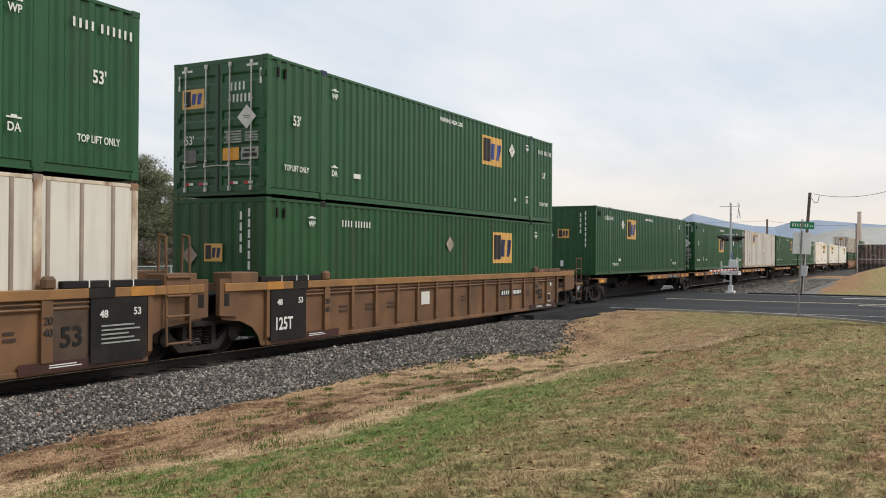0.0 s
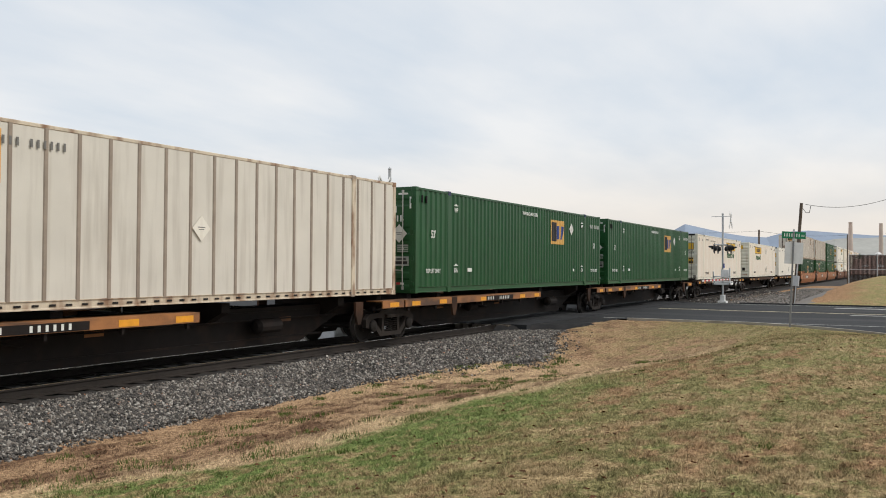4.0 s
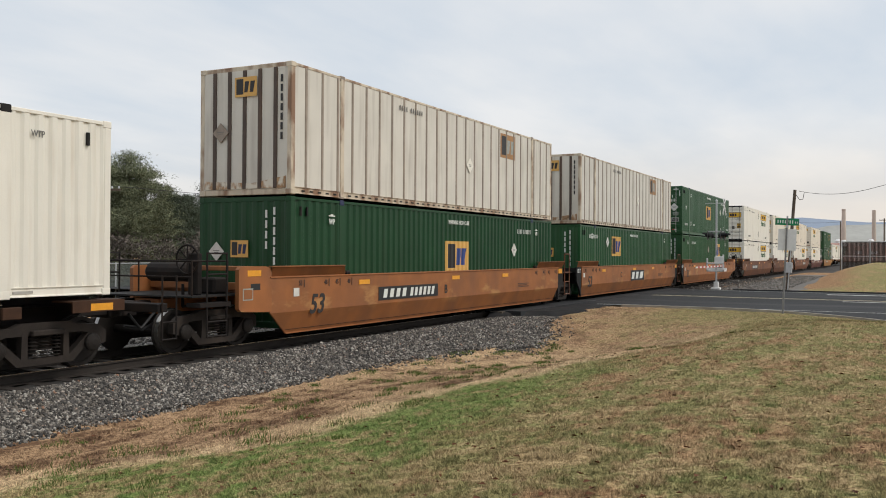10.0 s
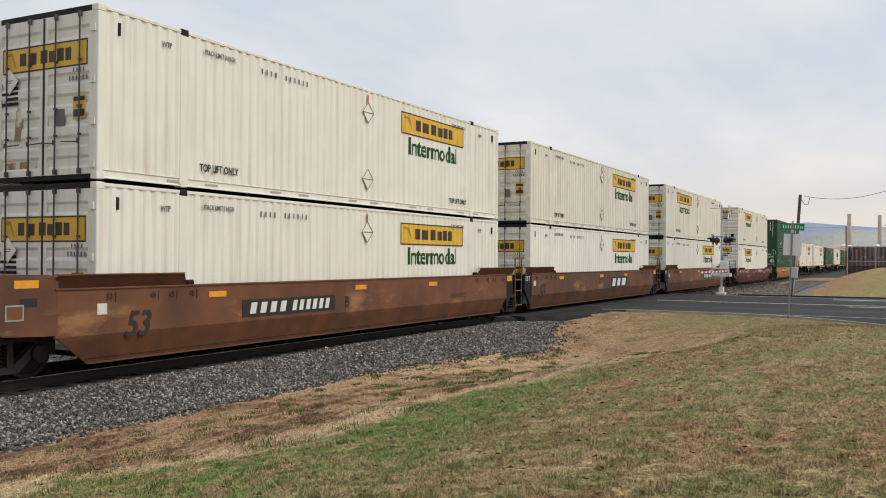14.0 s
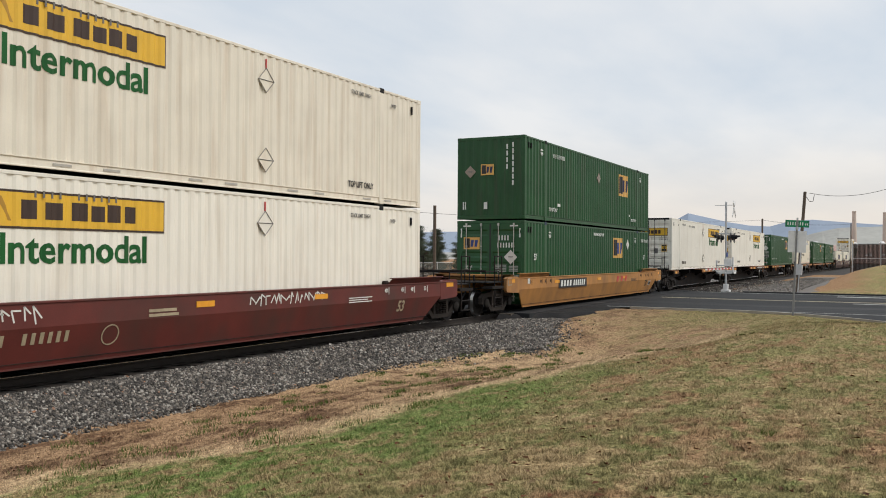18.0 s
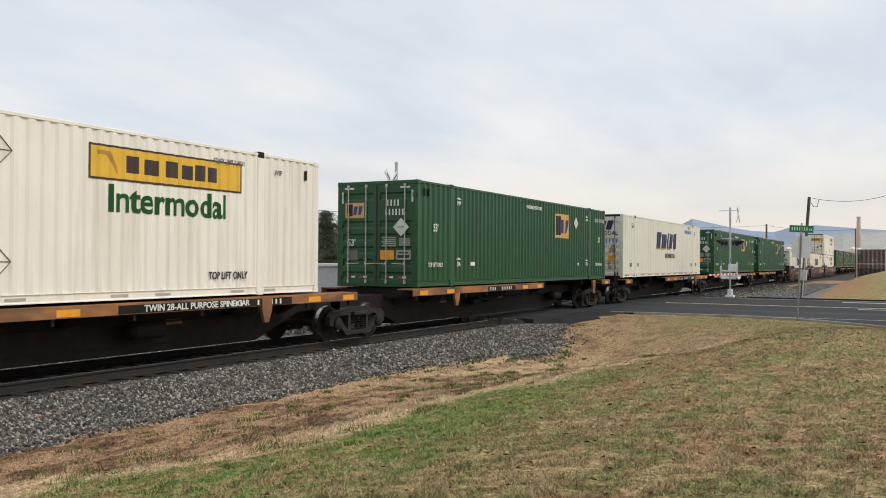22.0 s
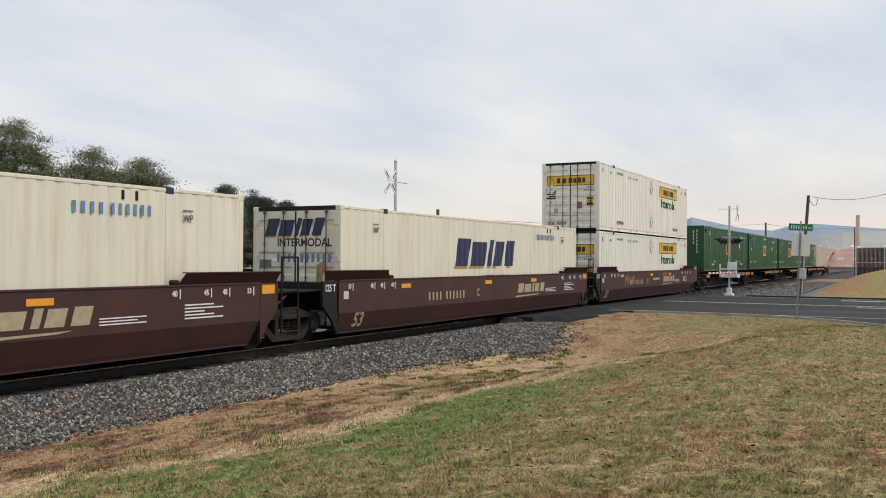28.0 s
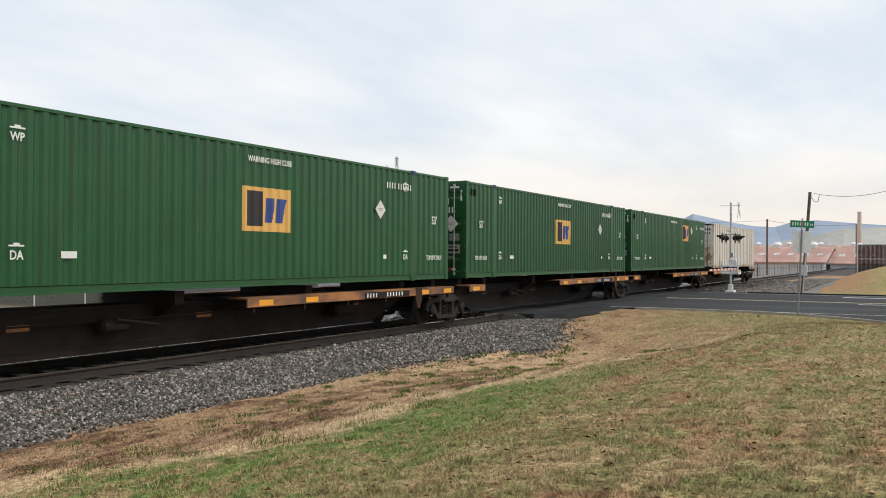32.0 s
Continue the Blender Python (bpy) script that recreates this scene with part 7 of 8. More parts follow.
def place(ob, i, z, dx=0.0):
    ob.matrix_basis = pose(START[i] + dx, YC, z)
    TRAIN.append((ob, START[i] + dx, z))
    return ob


PROTO = {
    "gd": green_box("container", "doors", GREEN, "dark green corrugated steel container with doors leading"),
    "gw": green_box("container", "wall", GREEN_OLD, "faded green corrugated container with a plain front wall"),
    "gm": green_box("container", "wall", GREEN, "green corrugated container with a plain front wall and gold logo"),
    "jd": white_box("container", "doors", 3.66, "off-white corrugated container with rust-streaked doors leading"),
    "jf": white_box("container", "ribs", -3.05, "off-white container with a ribbed front wall and yellow banner"),
    "jm": white_box("container", "doors", -3.45, "off-white corrugated container with its yellow banner near the doors", 0.2),
    "sw": cream_box("container", "cream corrugated container with navy slanted lettering blocks"),
    "pw": panel_box("container", "chalky white container with stained vertical posts"),
    "pd": panel_box("container", "chalky white container with rusty doors and vertical posts", "doors"),
}
# upper/lower loads in wells, single loads on spine wagons; after the colon, where a green box carries its logo
LOADS = ["gd:aft/pw", "gd:aft/gw:old", "gm:fore", "gd:mid", "pd:-3.9", "gd:aft", "gd:aft", "jd", "jf", "jd", "pw:3.9/gm:mid", "pw:4.0/gm:fore", "gd:mid/gw:old", "jd/jd", "jd/jd", "jm/jd", "jf/jf", "gw:old/gd:aft", "jd", "jd", "gd:aft", "sw", "gd:aft", "gd:aft", "/sw", "/sw", "jd/jd", "gm:mid", "gd:mid", "gd:mid", "gd:aft", "pd"]
WELL_Z = 0.262
FLAT = {2: 1.20, 7: 1.20, 18: 1.20, 21: 1.21, 27: 1.26}   # deck heights by first unit


def flat_z(i):
    return FLAT[max(k for k in FLAT if k <= i)]


USED = {}
AGED = mat("yellowed_rust_streaked_paint", (0.75, 0.70, 0.59), 0.55, vary=0.08, grain=1.2, bump=0.05, dirt=(0.44, 0.31, 0.20), dirt_amount=0.5, dirt_scale=(5.0, 5.0, 0.28), dirt_edge=(0.50, 0.80))
AGED_BOXES = {(14, True), (15, True), (16, True)}     # load, whether it rides on top


def load(spec, i, z):
    kind, _, where = spec.partition(":")
    p = PROTO[kind]
    if kind not in USED:
        USED[kind] = copy_thing(p, pose(0, 0, -200))
        ob = p
    else:
        ob = copy_thing(USED[kind], pose(0, 0, 0))
    if where in ("aft", "mid", "fore", "old"):
        green_marks(ob, where)
    elif where:
        emblem(ob, float(where), 2.32, 1.24, 0.80, y=-HW + 0.011, mark=BLUE if i == 4 else DIMINK, gold=None if i == 4 else FADEDGOLD)
    if kind in ("jd", "jm", "jf") and (i, z > 2) in AGED_BOXES:
        for piece in ob.children:
            if piece.material_slots and piece.material_slots[0].material is WHITE:
                piece.material_slots[0].link = "OBJECT"
                piece.material_slots[0].material = AGED
    if i == 10 and kind == "gm":
        for piece in ob.children:
            if piece.material_slots and piece.material_slots[0].material is GREEN:
                piece.material_slots[0].link = "OBJECT"
                piece.material_slots[0].material = GREENDEEP
    if i in (7, 8):
        for panel in ob.children:
            if panel.material_slots and panel.material_slots[0].material is WHITE:
                panel.material_slots[0].link = "OBJECT"
                panel.material_slots[0].material = PEACH if panel.name.startswith("side_panel") else CREAM
    return place(ob, i, z)


for i, kinds in enumerate(LOADS):
    if "/" in kinds:
        up, down = kinds.split("/")
        load(down, i, WELL_Z)
        if up:
            load(up, i, WELL_Z + HGT + 0.045)
    else:
        load(kinds, i, flat_z(i))
for ob in USED.values():
    for o in (*ob.children_recursive, ob):
        bpy.data.objects.remove(o)


def gap(i):
    """Free length between load i and the next."""
    return FRONTS[i + 1] - FRONTS[i] - LEN


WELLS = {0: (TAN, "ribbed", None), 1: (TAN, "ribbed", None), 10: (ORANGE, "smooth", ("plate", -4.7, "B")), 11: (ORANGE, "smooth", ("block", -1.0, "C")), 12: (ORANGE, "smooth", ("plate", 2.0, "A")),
         13: (RUSTY, "smooth", ("plate", -4.65, "B")), 14: (RUSTY, "smooth", ("block", 1.0, "C")), 15: (RUSTY, "smooth", ("plate", 1.2, "A")), 16: (REDMAROON, "smooth", ("red", 0)), 17: (GOLDEN, "smooth", ("plate", -5.2)),
         24: (MAROON, "smooth", ("maroon", 0, "A")), 25: (MAROON, "smooth", ("maroon", 0, "C")), 26: (MAROON, "smooth", ("maroon", 0, "B"))}
WELL_LABEL = {TAN: "tan ribbed double-stack well wagon with black end panels", GOLDEN: "golden tan low-sided double-stack well wagon", ORANGE: "yellow-brown smooth-sided double-stack well wagon",
              RUSTY: "rust-stained orange double-stack well wagon", MAROON: "dark maroon double-stack well wagon", REDMAROON: "red-maroon double-stack well wagon"}
SETS = [(0, 1), (10, 11, 12), (13, 14, 15), (16,), (17,), (24, 25, 26)]
SPINES = [(2, 3, 4, 5, 6), (7, 8, 9), (18, 19, 20), (21, 22, 23), (27, 28, 29, 30, 31)]
JOINT = {2: 0.9, 3: 0.03, 7: 2.1, 8: 0.04, 18: 1.82, 19: 1.93, 21: 1.64, 22: -0.38, 27: 0.6, 28: 0.3}   # bogie behind the load's rear end
WALK = {2: (-0.6, 8.1), 7: (-8.9, 8.4), 8: (-8.9, 8.2), 18: (-0.8, 9.4), 19: (-0.8, 9.4), 20: (-8.6, 0.6), 21: (-1.0, 9.4), 22: (-8.9, 7.6), 27: (-0.7, 8.1), 28: (-0.7, 8.1), 29: (-0.7, 8.1), 30: (-0.7, 8.1)}
STEP = {2: 1.06, 7: 1.13, 18: 1.17, 21: 1.13, 27: 1.06}    # height of the side walkway
for group in SETS:
    for k, i in enumerate(group):
        paint, style, mark = WELLS[i]
        first, last = k == 0, k == len(group) - 1
        fg = (2.1 if i == 10 else 1.8) if first else gap(i - 1) / 2
        rg = 1.6 if last else gap(i) / 2
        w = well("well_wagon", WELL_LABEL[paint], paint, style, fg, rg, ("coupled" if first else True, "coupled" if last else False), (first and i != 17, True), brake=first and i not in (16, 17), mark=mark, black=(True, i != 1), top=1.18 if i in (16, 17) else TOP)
        place(w, i, 0.0)
for group in SPINES:
    for k, i in enumerate(group):
        first, last = k == 0, k == len(group) - 1
        f = -0.55 if first else gap(i - 1) - JOINT.get(i - 1, 0.1)
        r = -1.1 if last else JOINT.get(i, 0.1)
        s = spine("spine_wagon", "brown-black spine wagon with worn brown walkways", f, r, (first, True), WALK.get(i, (-8.9, 0.7)), (first, last), flat_z(i), STEP[group[0]], {18: ("2-28/1-57", 5.25, 0.62), 21: ("2-28/1-57", 5.25, 0.62), 19: ("TWIN 28-ALL PURPOSE SPINE CAR", 4.2, 1.9)}.get(i, ""), DARKDECK if group[0] == 7 else DECK)
        place(s, i, 0.0)

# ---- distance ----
# Aerial haze is mixed into both ridge colours; no real haze is modelled.
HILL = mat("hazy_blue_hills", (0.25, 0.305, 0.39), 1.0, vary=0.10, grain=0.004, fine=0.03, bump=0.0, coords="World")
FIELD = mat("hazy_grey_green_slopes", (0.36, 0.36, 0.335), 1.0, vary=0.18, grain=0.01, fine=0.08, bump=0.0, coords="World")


def ridge(name, dist, heights, material, label, base=-30):
    """A far ridge: heights as (azimuth from the track, elevation) in degrees, rising from the plain."""
    bm = bmesh.new()
    rows = []
    az0, az1 = heights[0][0], heights[-1][0]
    n = 160
    for i in range(n + 1):
        az = az0 + (az1 - az0) * i / n
        el = float(np.interp(az, [a for a, _ in heights], [e for _, e in heights]))
        el += 0.05 * noise.noise((az * 1.3, dist, 0)) + 0.02 * noise.noise((az * 6, dist, 3))
        c, s = math.cos(radians(az)), math.sin(radians(az))
        z = 1.9 + dist * math.tan(radians(el))
        rows.append([bm.verts.new((c * d, s * d, zz)) for d, zz in ((dist * 0.85, base), (dist, z), (dist * 1.15, base))])
    for a, b in zip(rows, rows[1:]):
        for j in range(2):
            bm.faces.new((a[j], b[j], b[j + 1], a[j + 1]))
    bmesh.ops.recalc_face_normals(bm, faces=bm.faces[:])
    return tagged(part(name, bm, material), label, "hills", kind="structure")


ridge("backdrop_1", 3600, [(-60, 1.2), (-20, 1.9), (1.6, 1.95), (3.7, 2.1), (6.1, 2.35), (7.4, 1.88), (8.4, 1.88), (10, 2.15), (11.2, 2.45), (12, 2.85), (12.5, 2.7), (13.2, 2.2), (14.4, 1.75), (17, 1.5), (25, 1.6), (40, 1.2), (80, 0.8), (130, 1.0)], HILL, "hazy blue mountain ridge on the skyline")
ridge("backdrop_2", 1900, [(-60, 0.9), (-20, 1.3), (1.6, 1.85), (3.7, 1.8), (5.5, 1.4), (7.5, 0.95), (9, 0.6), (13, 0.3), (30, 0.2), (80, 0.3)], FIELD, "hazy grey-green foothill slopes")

# ---- trees ----
BARK = mat("grey_brown_bark", (0.085, 0.065, 0.05), 0.9, vary=0.3, grain=5, bump=0.3)
TWIG = mat("bare_brown_twigs", (0.13, 0.108, 0.09), 0.9, vary=0.3, grain=3, bump=0.0)


def leaf_material(name, a, b):
    m = bpy.data.materials.new(name)
    m.use_nodes = True
    N, K = m.node_tree.nodes, m.node_tree.links
    p = N["Principled BSDF"]
    p.inputs["Roughness"].default_value = 0.8
    p.inputs["Specular IOR Level"].default_value = 0.2
    g = N.new("ShaderNodeNewGeometry")
    r = N.new("ShaderNodeValToRGB")
    r.color_ramp.elements[0].color, r.color_ramp.elements[1].color = (*a, 1), (*b, 1)
    K.new(g.outputs["Random Per Island"], r.inputs[0])
    t = N.new("ShaderNodeTexNoise")
    t.inputs["Scale"].default_value = 0.7
    K.new(g.outputs["Position"], t.inputs["Vector"])
    mr = N.new("ShaderNodeMapRange")
    mr.inputs[1].default_value, mr.inputs[2].default_value, mr.inputs[3].default_value, mr.inputs[4].default_value = 0.3, 0.7, 0.65, 1.35
    K.new(t.outputs[0], mr.inputs[0])
    s = N.new("ShaderNodeVectorMath")
    s.operation = "SCALE"
    K.new(r.outputs[0], s.inputs[0])
    K.new(mr.outputs[0], s.inputs["Scale"])
    K.new(s.outputs[0], p.inputs["Base Color"])
    return m


NEEDLES = leaf_material("dark_pine_needles", (0.095, 0.112, 0.066), (0.23, 0.245, 0.145))


FIRNEEDLES = leaf_material("blue_green_fir_needles", (0.050, 0.066, 0.048), (0.125, 0.150, 0.100))


def shards(centres, sizes, per, rs, flat=0.5, material=None, name="crown", thin=1.0):
    """Small flat pieces strewn round centres: needle sprays or twigs."""
    n = len(centres) * per
    c = np.repeat(np.array(centres), per, 0)
    s = np.repeat(np.array(sizes), per)[:, None]
    off = rs.normal(0, 1, (n, 3)) * s * np.array((1, 1, flat)) * 0.55
    d = rs.normal(0, 1, (n, 3)) + np.array((0, 0, 0.4))
    d /= np.linalg.norm(d, axis=1)[:, None]
    u = np.cross(d, rs.normal(0, 1, (n, 3)))
    u /= np.linalg.norm(u, axis=1)[:, None]
    ln, wd = s * rs.uniform(0.3, 0.6, (n, 1)) * (0.5 if thin < 1 else 1.0), s * rs.uniform(0.04, 0.11, (n, 1)) * thin
    co = np.empty((n, 3, 3))
    co[:, 0], co[:, 1], co[:, 2] = c + off - u * wd, c + off + u * wd, c + off + d * ln
    me = bpy.data.meshes.new(name)
    me.vertices.add(3 * n)
    me.vertices.foreach_set("co", co.ravel())
    me.loops.add(3 * n)
    me.loops.foreach_set("vertex_index", np.arange(3 * n, dtype=np.int32))
    me.polygons.add(n)
    me.polygons.foreach_set("loop_start", np.arange(0, 3 * n, 3, dtype=np.int32))
    me.update(calc_edges=True)
    me.materials.append(material)
    return me


def pine(h, spread, seed, base=0.18, cone=False):
    """White pine: tapered trunk, whorled limbs, ragged sprays of needles."""
    rs = np.random.RandomState(seed)
    t = thing("pine_tree", "dark green conifer with a dense pointed crown" if cone else "dark green pine with a ragged layered crown", "tree", "trees behind the track")
    bm = bmesh.new()
    rod(bm, (0, 0, -0.5), (0, 0, h * 0.55), h * 0.02, 8, h * 0.012)
    rod(bm, (0, 0, h * 0.55), (rs.uniform(-.2, .2), rs.uniform(-.2, .2), h * 0.97), h * 0.012, 7, 0.02)
    part("trunk", bm, BARK, t)
    centres, sizes = [], []
    bm = bmesh.new()
    z = h * base
    while z < h * 0.96:
        f = (z / h - base) / (1 - base)
        reach = spread * (1.25 * (1 - f) ** 0.8 if cone else 1 - f ** 1.6) * rs.uniform(0.75, 1.15) * (0.65 + 0.7 * min(1, f * 3)) + 0.25
        for k in range(rs.randint(7, 10) if cone else rs.randint(4, 7)):
            a = rs.uniform(0, math.tau)
            ln = reach * rs.uniform(0.4, 1.2)
            rise = (ln * rs.uniform(-0.25, 0.15)) if cone else ln * rs.uniform(0.0, 0.35) + 0.5 * f * ln
            tip = (math.cos(a) * ln, math.sin(a) * ln, z + rise)
            rod(bm, (0, 0, z), tip, 0.045 * (1 - f) + 0.015, 4, 0.01)
            m = max(2, int(ln / 0.42))
            for j in range(m):
                q = (j + 0.7) / m * 0.95 + 0.08
                if q < (0.2 if cone else 0.42):
                    continue
                centres.append((tip[0] * q + rs.normal(0, .15), tip[1] * q + rs.normal(0, .15), z + rise * q + rs.normal(0, .12)))
                sizes.append(rs.uniform(0.45, 0.95))
        z += h * rs.uniform(0.045, 0.08)
    for k in range(6):
        centres.append((rs.normal(0, .12), rs.normal(0, .12), h * (0.9 + 0.02 * k)))
        sizes.append(0.5)
    part("branchwork", bm, BARK, t)["kind"] = "stuff"
    hang("crown", shards(centres, [q * 1.15 for q in sizes], 270, rs, 0.30, FIRNEEDLES if cone else NEEDLES, thin=0.38), t)
    return t


def bare_tree(h, spread, seed):
    """Leafless broadleaf: forking limbs and a haze of twigs."""
    rs = np.random.RandomState(seed)
    t = thing("bare_tree", "leafless grey-brown tree with fine twigs", "tree", "trees behind the track")
    limbs, trunk = bmesh.new(), bmesh.new()
    centres, sizes = [], []

    def grow(bm, p, d, ln, r, depth):
        q = p + d * ln
        rod(bm, p, q, r, 5 if depth < 3 else 3, r * 0.62)
        if depth >= 2:
            centres.append(tuple(q))
            sizes.append(rs.uniform(0.6, 1.0))
        if depth == 4:
            return
        for k in range(3 if depth < 3 else 2):
            nd = (d + Vector(rs.normal(0, 0.42, 3)) + Vector((0, 0, 0.14))).normalized()
            grow(limbs, q, nd, ln * rs.uniform(0.6, 0.85), r * 0.58, depth + 1)

    grow(trunk, Vector((0, 0, -0.4)), Vector((rs.normal(0, .05), rs.normal(0, .05), 1)), h * 0.34, h * 0.017, 0)
    part("trunk", trunk, BARK, t)
    part("branchwork", limbs, TWIG, t)["kind"] = "stuff"
    hang("crown", shards(centres, sizes, 14, rs, 1.0, TWIG), t, "haze of bare brown twigs")
    return t


def at_bearing(az, dist):
    return dist * math.cos(radians(az)), dist * math.sin(radians(az))


KINDS = [pine(12.0, 2.7, 21, 0.08), pine(10.5, 2.9, 22, 0.06), pine(9.5, 1.9, 23, 0.04, True), pine(11, 2.1, 24, 0.04, True), bare_tree(7.5, 2.2, 31), bare_tree(6.2, 2.0, 32)]
HEIGHTS = [12.0, 10.5, 9.5, 11.0, 7.5, 6.2]
# bearing, distance, top height, kind
SKYLINE = [(57.6, 72, 10.2, 1), (55.4, 75, 10.8, 3), (53.6, 74, 12.1, 1), (52.2, 77, 9.8, 3), (49.4, 78, 10.8, 3), (47.5, 80, 9.4, 1), (46.6, 80, 10.3, 1), (45.7, 82, 9.2, 1), (44.3, 84, 7.6, 2), (43.2, 86, 7.2, 1),
           (41.7, 88, 8.9, 3), (40.0, 92, 8.7, 2), (39.2, 92, 8.0, 1), (38.0, 96, 8.0, 1), (36.8, 100, 7.4, 2), (35.5, 104, 7.6, 1), (34.3, 108, 7.5, 3), (33.0, 112, 7.4, 1), (31.8, 118, 7.0, 1), (30.6, 124, 6.2, 2), (29.4, 130, 6.3, 1), (28.2, 138, 6.0, 1), (26.5, 150, 6.0, 2), (24.5, 165, 5.8, 1),
           (54.5, 82, 10.4, 2), (50.3, 90, 7.8, 1), (46.9, 90, 9.0, 1), (42.4, 94, 7.0, 2), (37.4, 108, 7.0, 3), (58.5, 70, 9.8, 0), (61, 70, 9.8, 2), (64, 70, 9.8, 1),
           (55.8, 62, 5.4, 4), (52.6, 63, 4.6, 4), (49.4, 64, 4.4, 4), (45.6, 66, 3.6, 4), (42.6, 66, 3.2, 5), (57.5, 60, 5.2, 4), (37.0, 90, 3.6, 5)]
GONE = set()
rt = random.Random(5)
for az, dist, top, kind in SKYLINE:
    x, y = at_bearing(az, dist)
    if kind < 4:
        kind = kind % 2 if az > 45.5 else 2 + kind % 2     # ragged pines, then a wall of pointed ones
    zb = ground_z(x, y) - 0.05
    k = (top - zb) / HEIGHTS[kind]
    m = pose(x, y, zb, 0, 0, rt.uniform(0, 360)) @ Matrix.Diagonal((k, k, k, 1))
    if kind in GONE:
        ob = copy_thing(KINDS[kind], Matrix())
        ob.matrix_basis = m
    else:
        GONE.add(kind)
        KINDS[kind].matrix_basis = m
# low brush along the foot of the trees
rs = np.random.RandomState(41)
brush = [(*at_bearing(a, d), ground_z(*at_bearing(a, d)) + 0.3 + rs.uniform(0, 0.8)) for a, d in zip(rs.uniform(24, 66, 260), rs.uniform(58, 72, 260))]
tagged(new("brush", shards(brush, [1.0] * 260, 34, rs, 0.9, TWIG, "brush")), "bare brown brush under the trees", "brush", kind="stuff")


# ---- crossing signals, poles, signs ----
def crossbuck(parent, x, y, z, turn):
    for k, a in enumerate((46, -46)):
        bm = bevelled(boxes((-0.58, -0.012, -0.085, 0.58, 0.012, 0.085)), 0.004)
        p = part("crossbuck_board", bm, SILVER, parent, "white crossbuck board", pose(x, y - 0.03 * k, z, 0, 0, turn) @ pose(0, 0, 0, 0, a, 0))
        part("lettering_bar", bars([(-0.46, -0.03, -0.14, 0.03), (0.14, -0.03, 0.46, 0.03)], 0.016), GREYINK, p, "grey bars of lettering")["kind"] = "stuff"


def signal_lamp(parent, x, y, z, turn):
    """Round black backboard with a hooded red lamp."""
    m = pose(x, y, z, 0, 0, turn)
    bm = lathe(bmesh.new(), [(0.28, -0.01), (0.30, 0.0), (0.28, 0.012)], (0, 0, 0), "y", 24)
    d = part("backboard", bm, BLACK, parent, "round black backboard", m)
    bm = bmesh.new()
    n = 14
    ring = []
    for i in range(n + 1):
        a = -0.35 + (math.pi + 0.7) * i / n
        ring.append([bm.verts.new((math.cos(a) * r, o, math.sin(a) * r)) for r, o in ((0.16, -0.01), (0.15, -0.30 if 2 < i < n - 2 else -0.14))])
    for a, b in zip(ring, ring[1:]):
        bm.faces.new((a[0], b[0], b[1], a[1]))
    bmesh.ops.solidify(bm, geom=bm.faces[:], thickness=0.008)
    part("hood", bm, BLACK, d)
    part("lens", lathe(bmesh.new(), [(0.14, -0.02), (0.13, -0.035), (0.05, -0.055)], (0, 0, 0), "y", 18), LENS, d, "unlit red lens")
    part("lamp_housing", lathe(bmesh.new(), [(0.14, 0.01), (0.13, 0.12), (0.07, 0.16)], (0, 0, 0), "y", 16), BLACK, d)


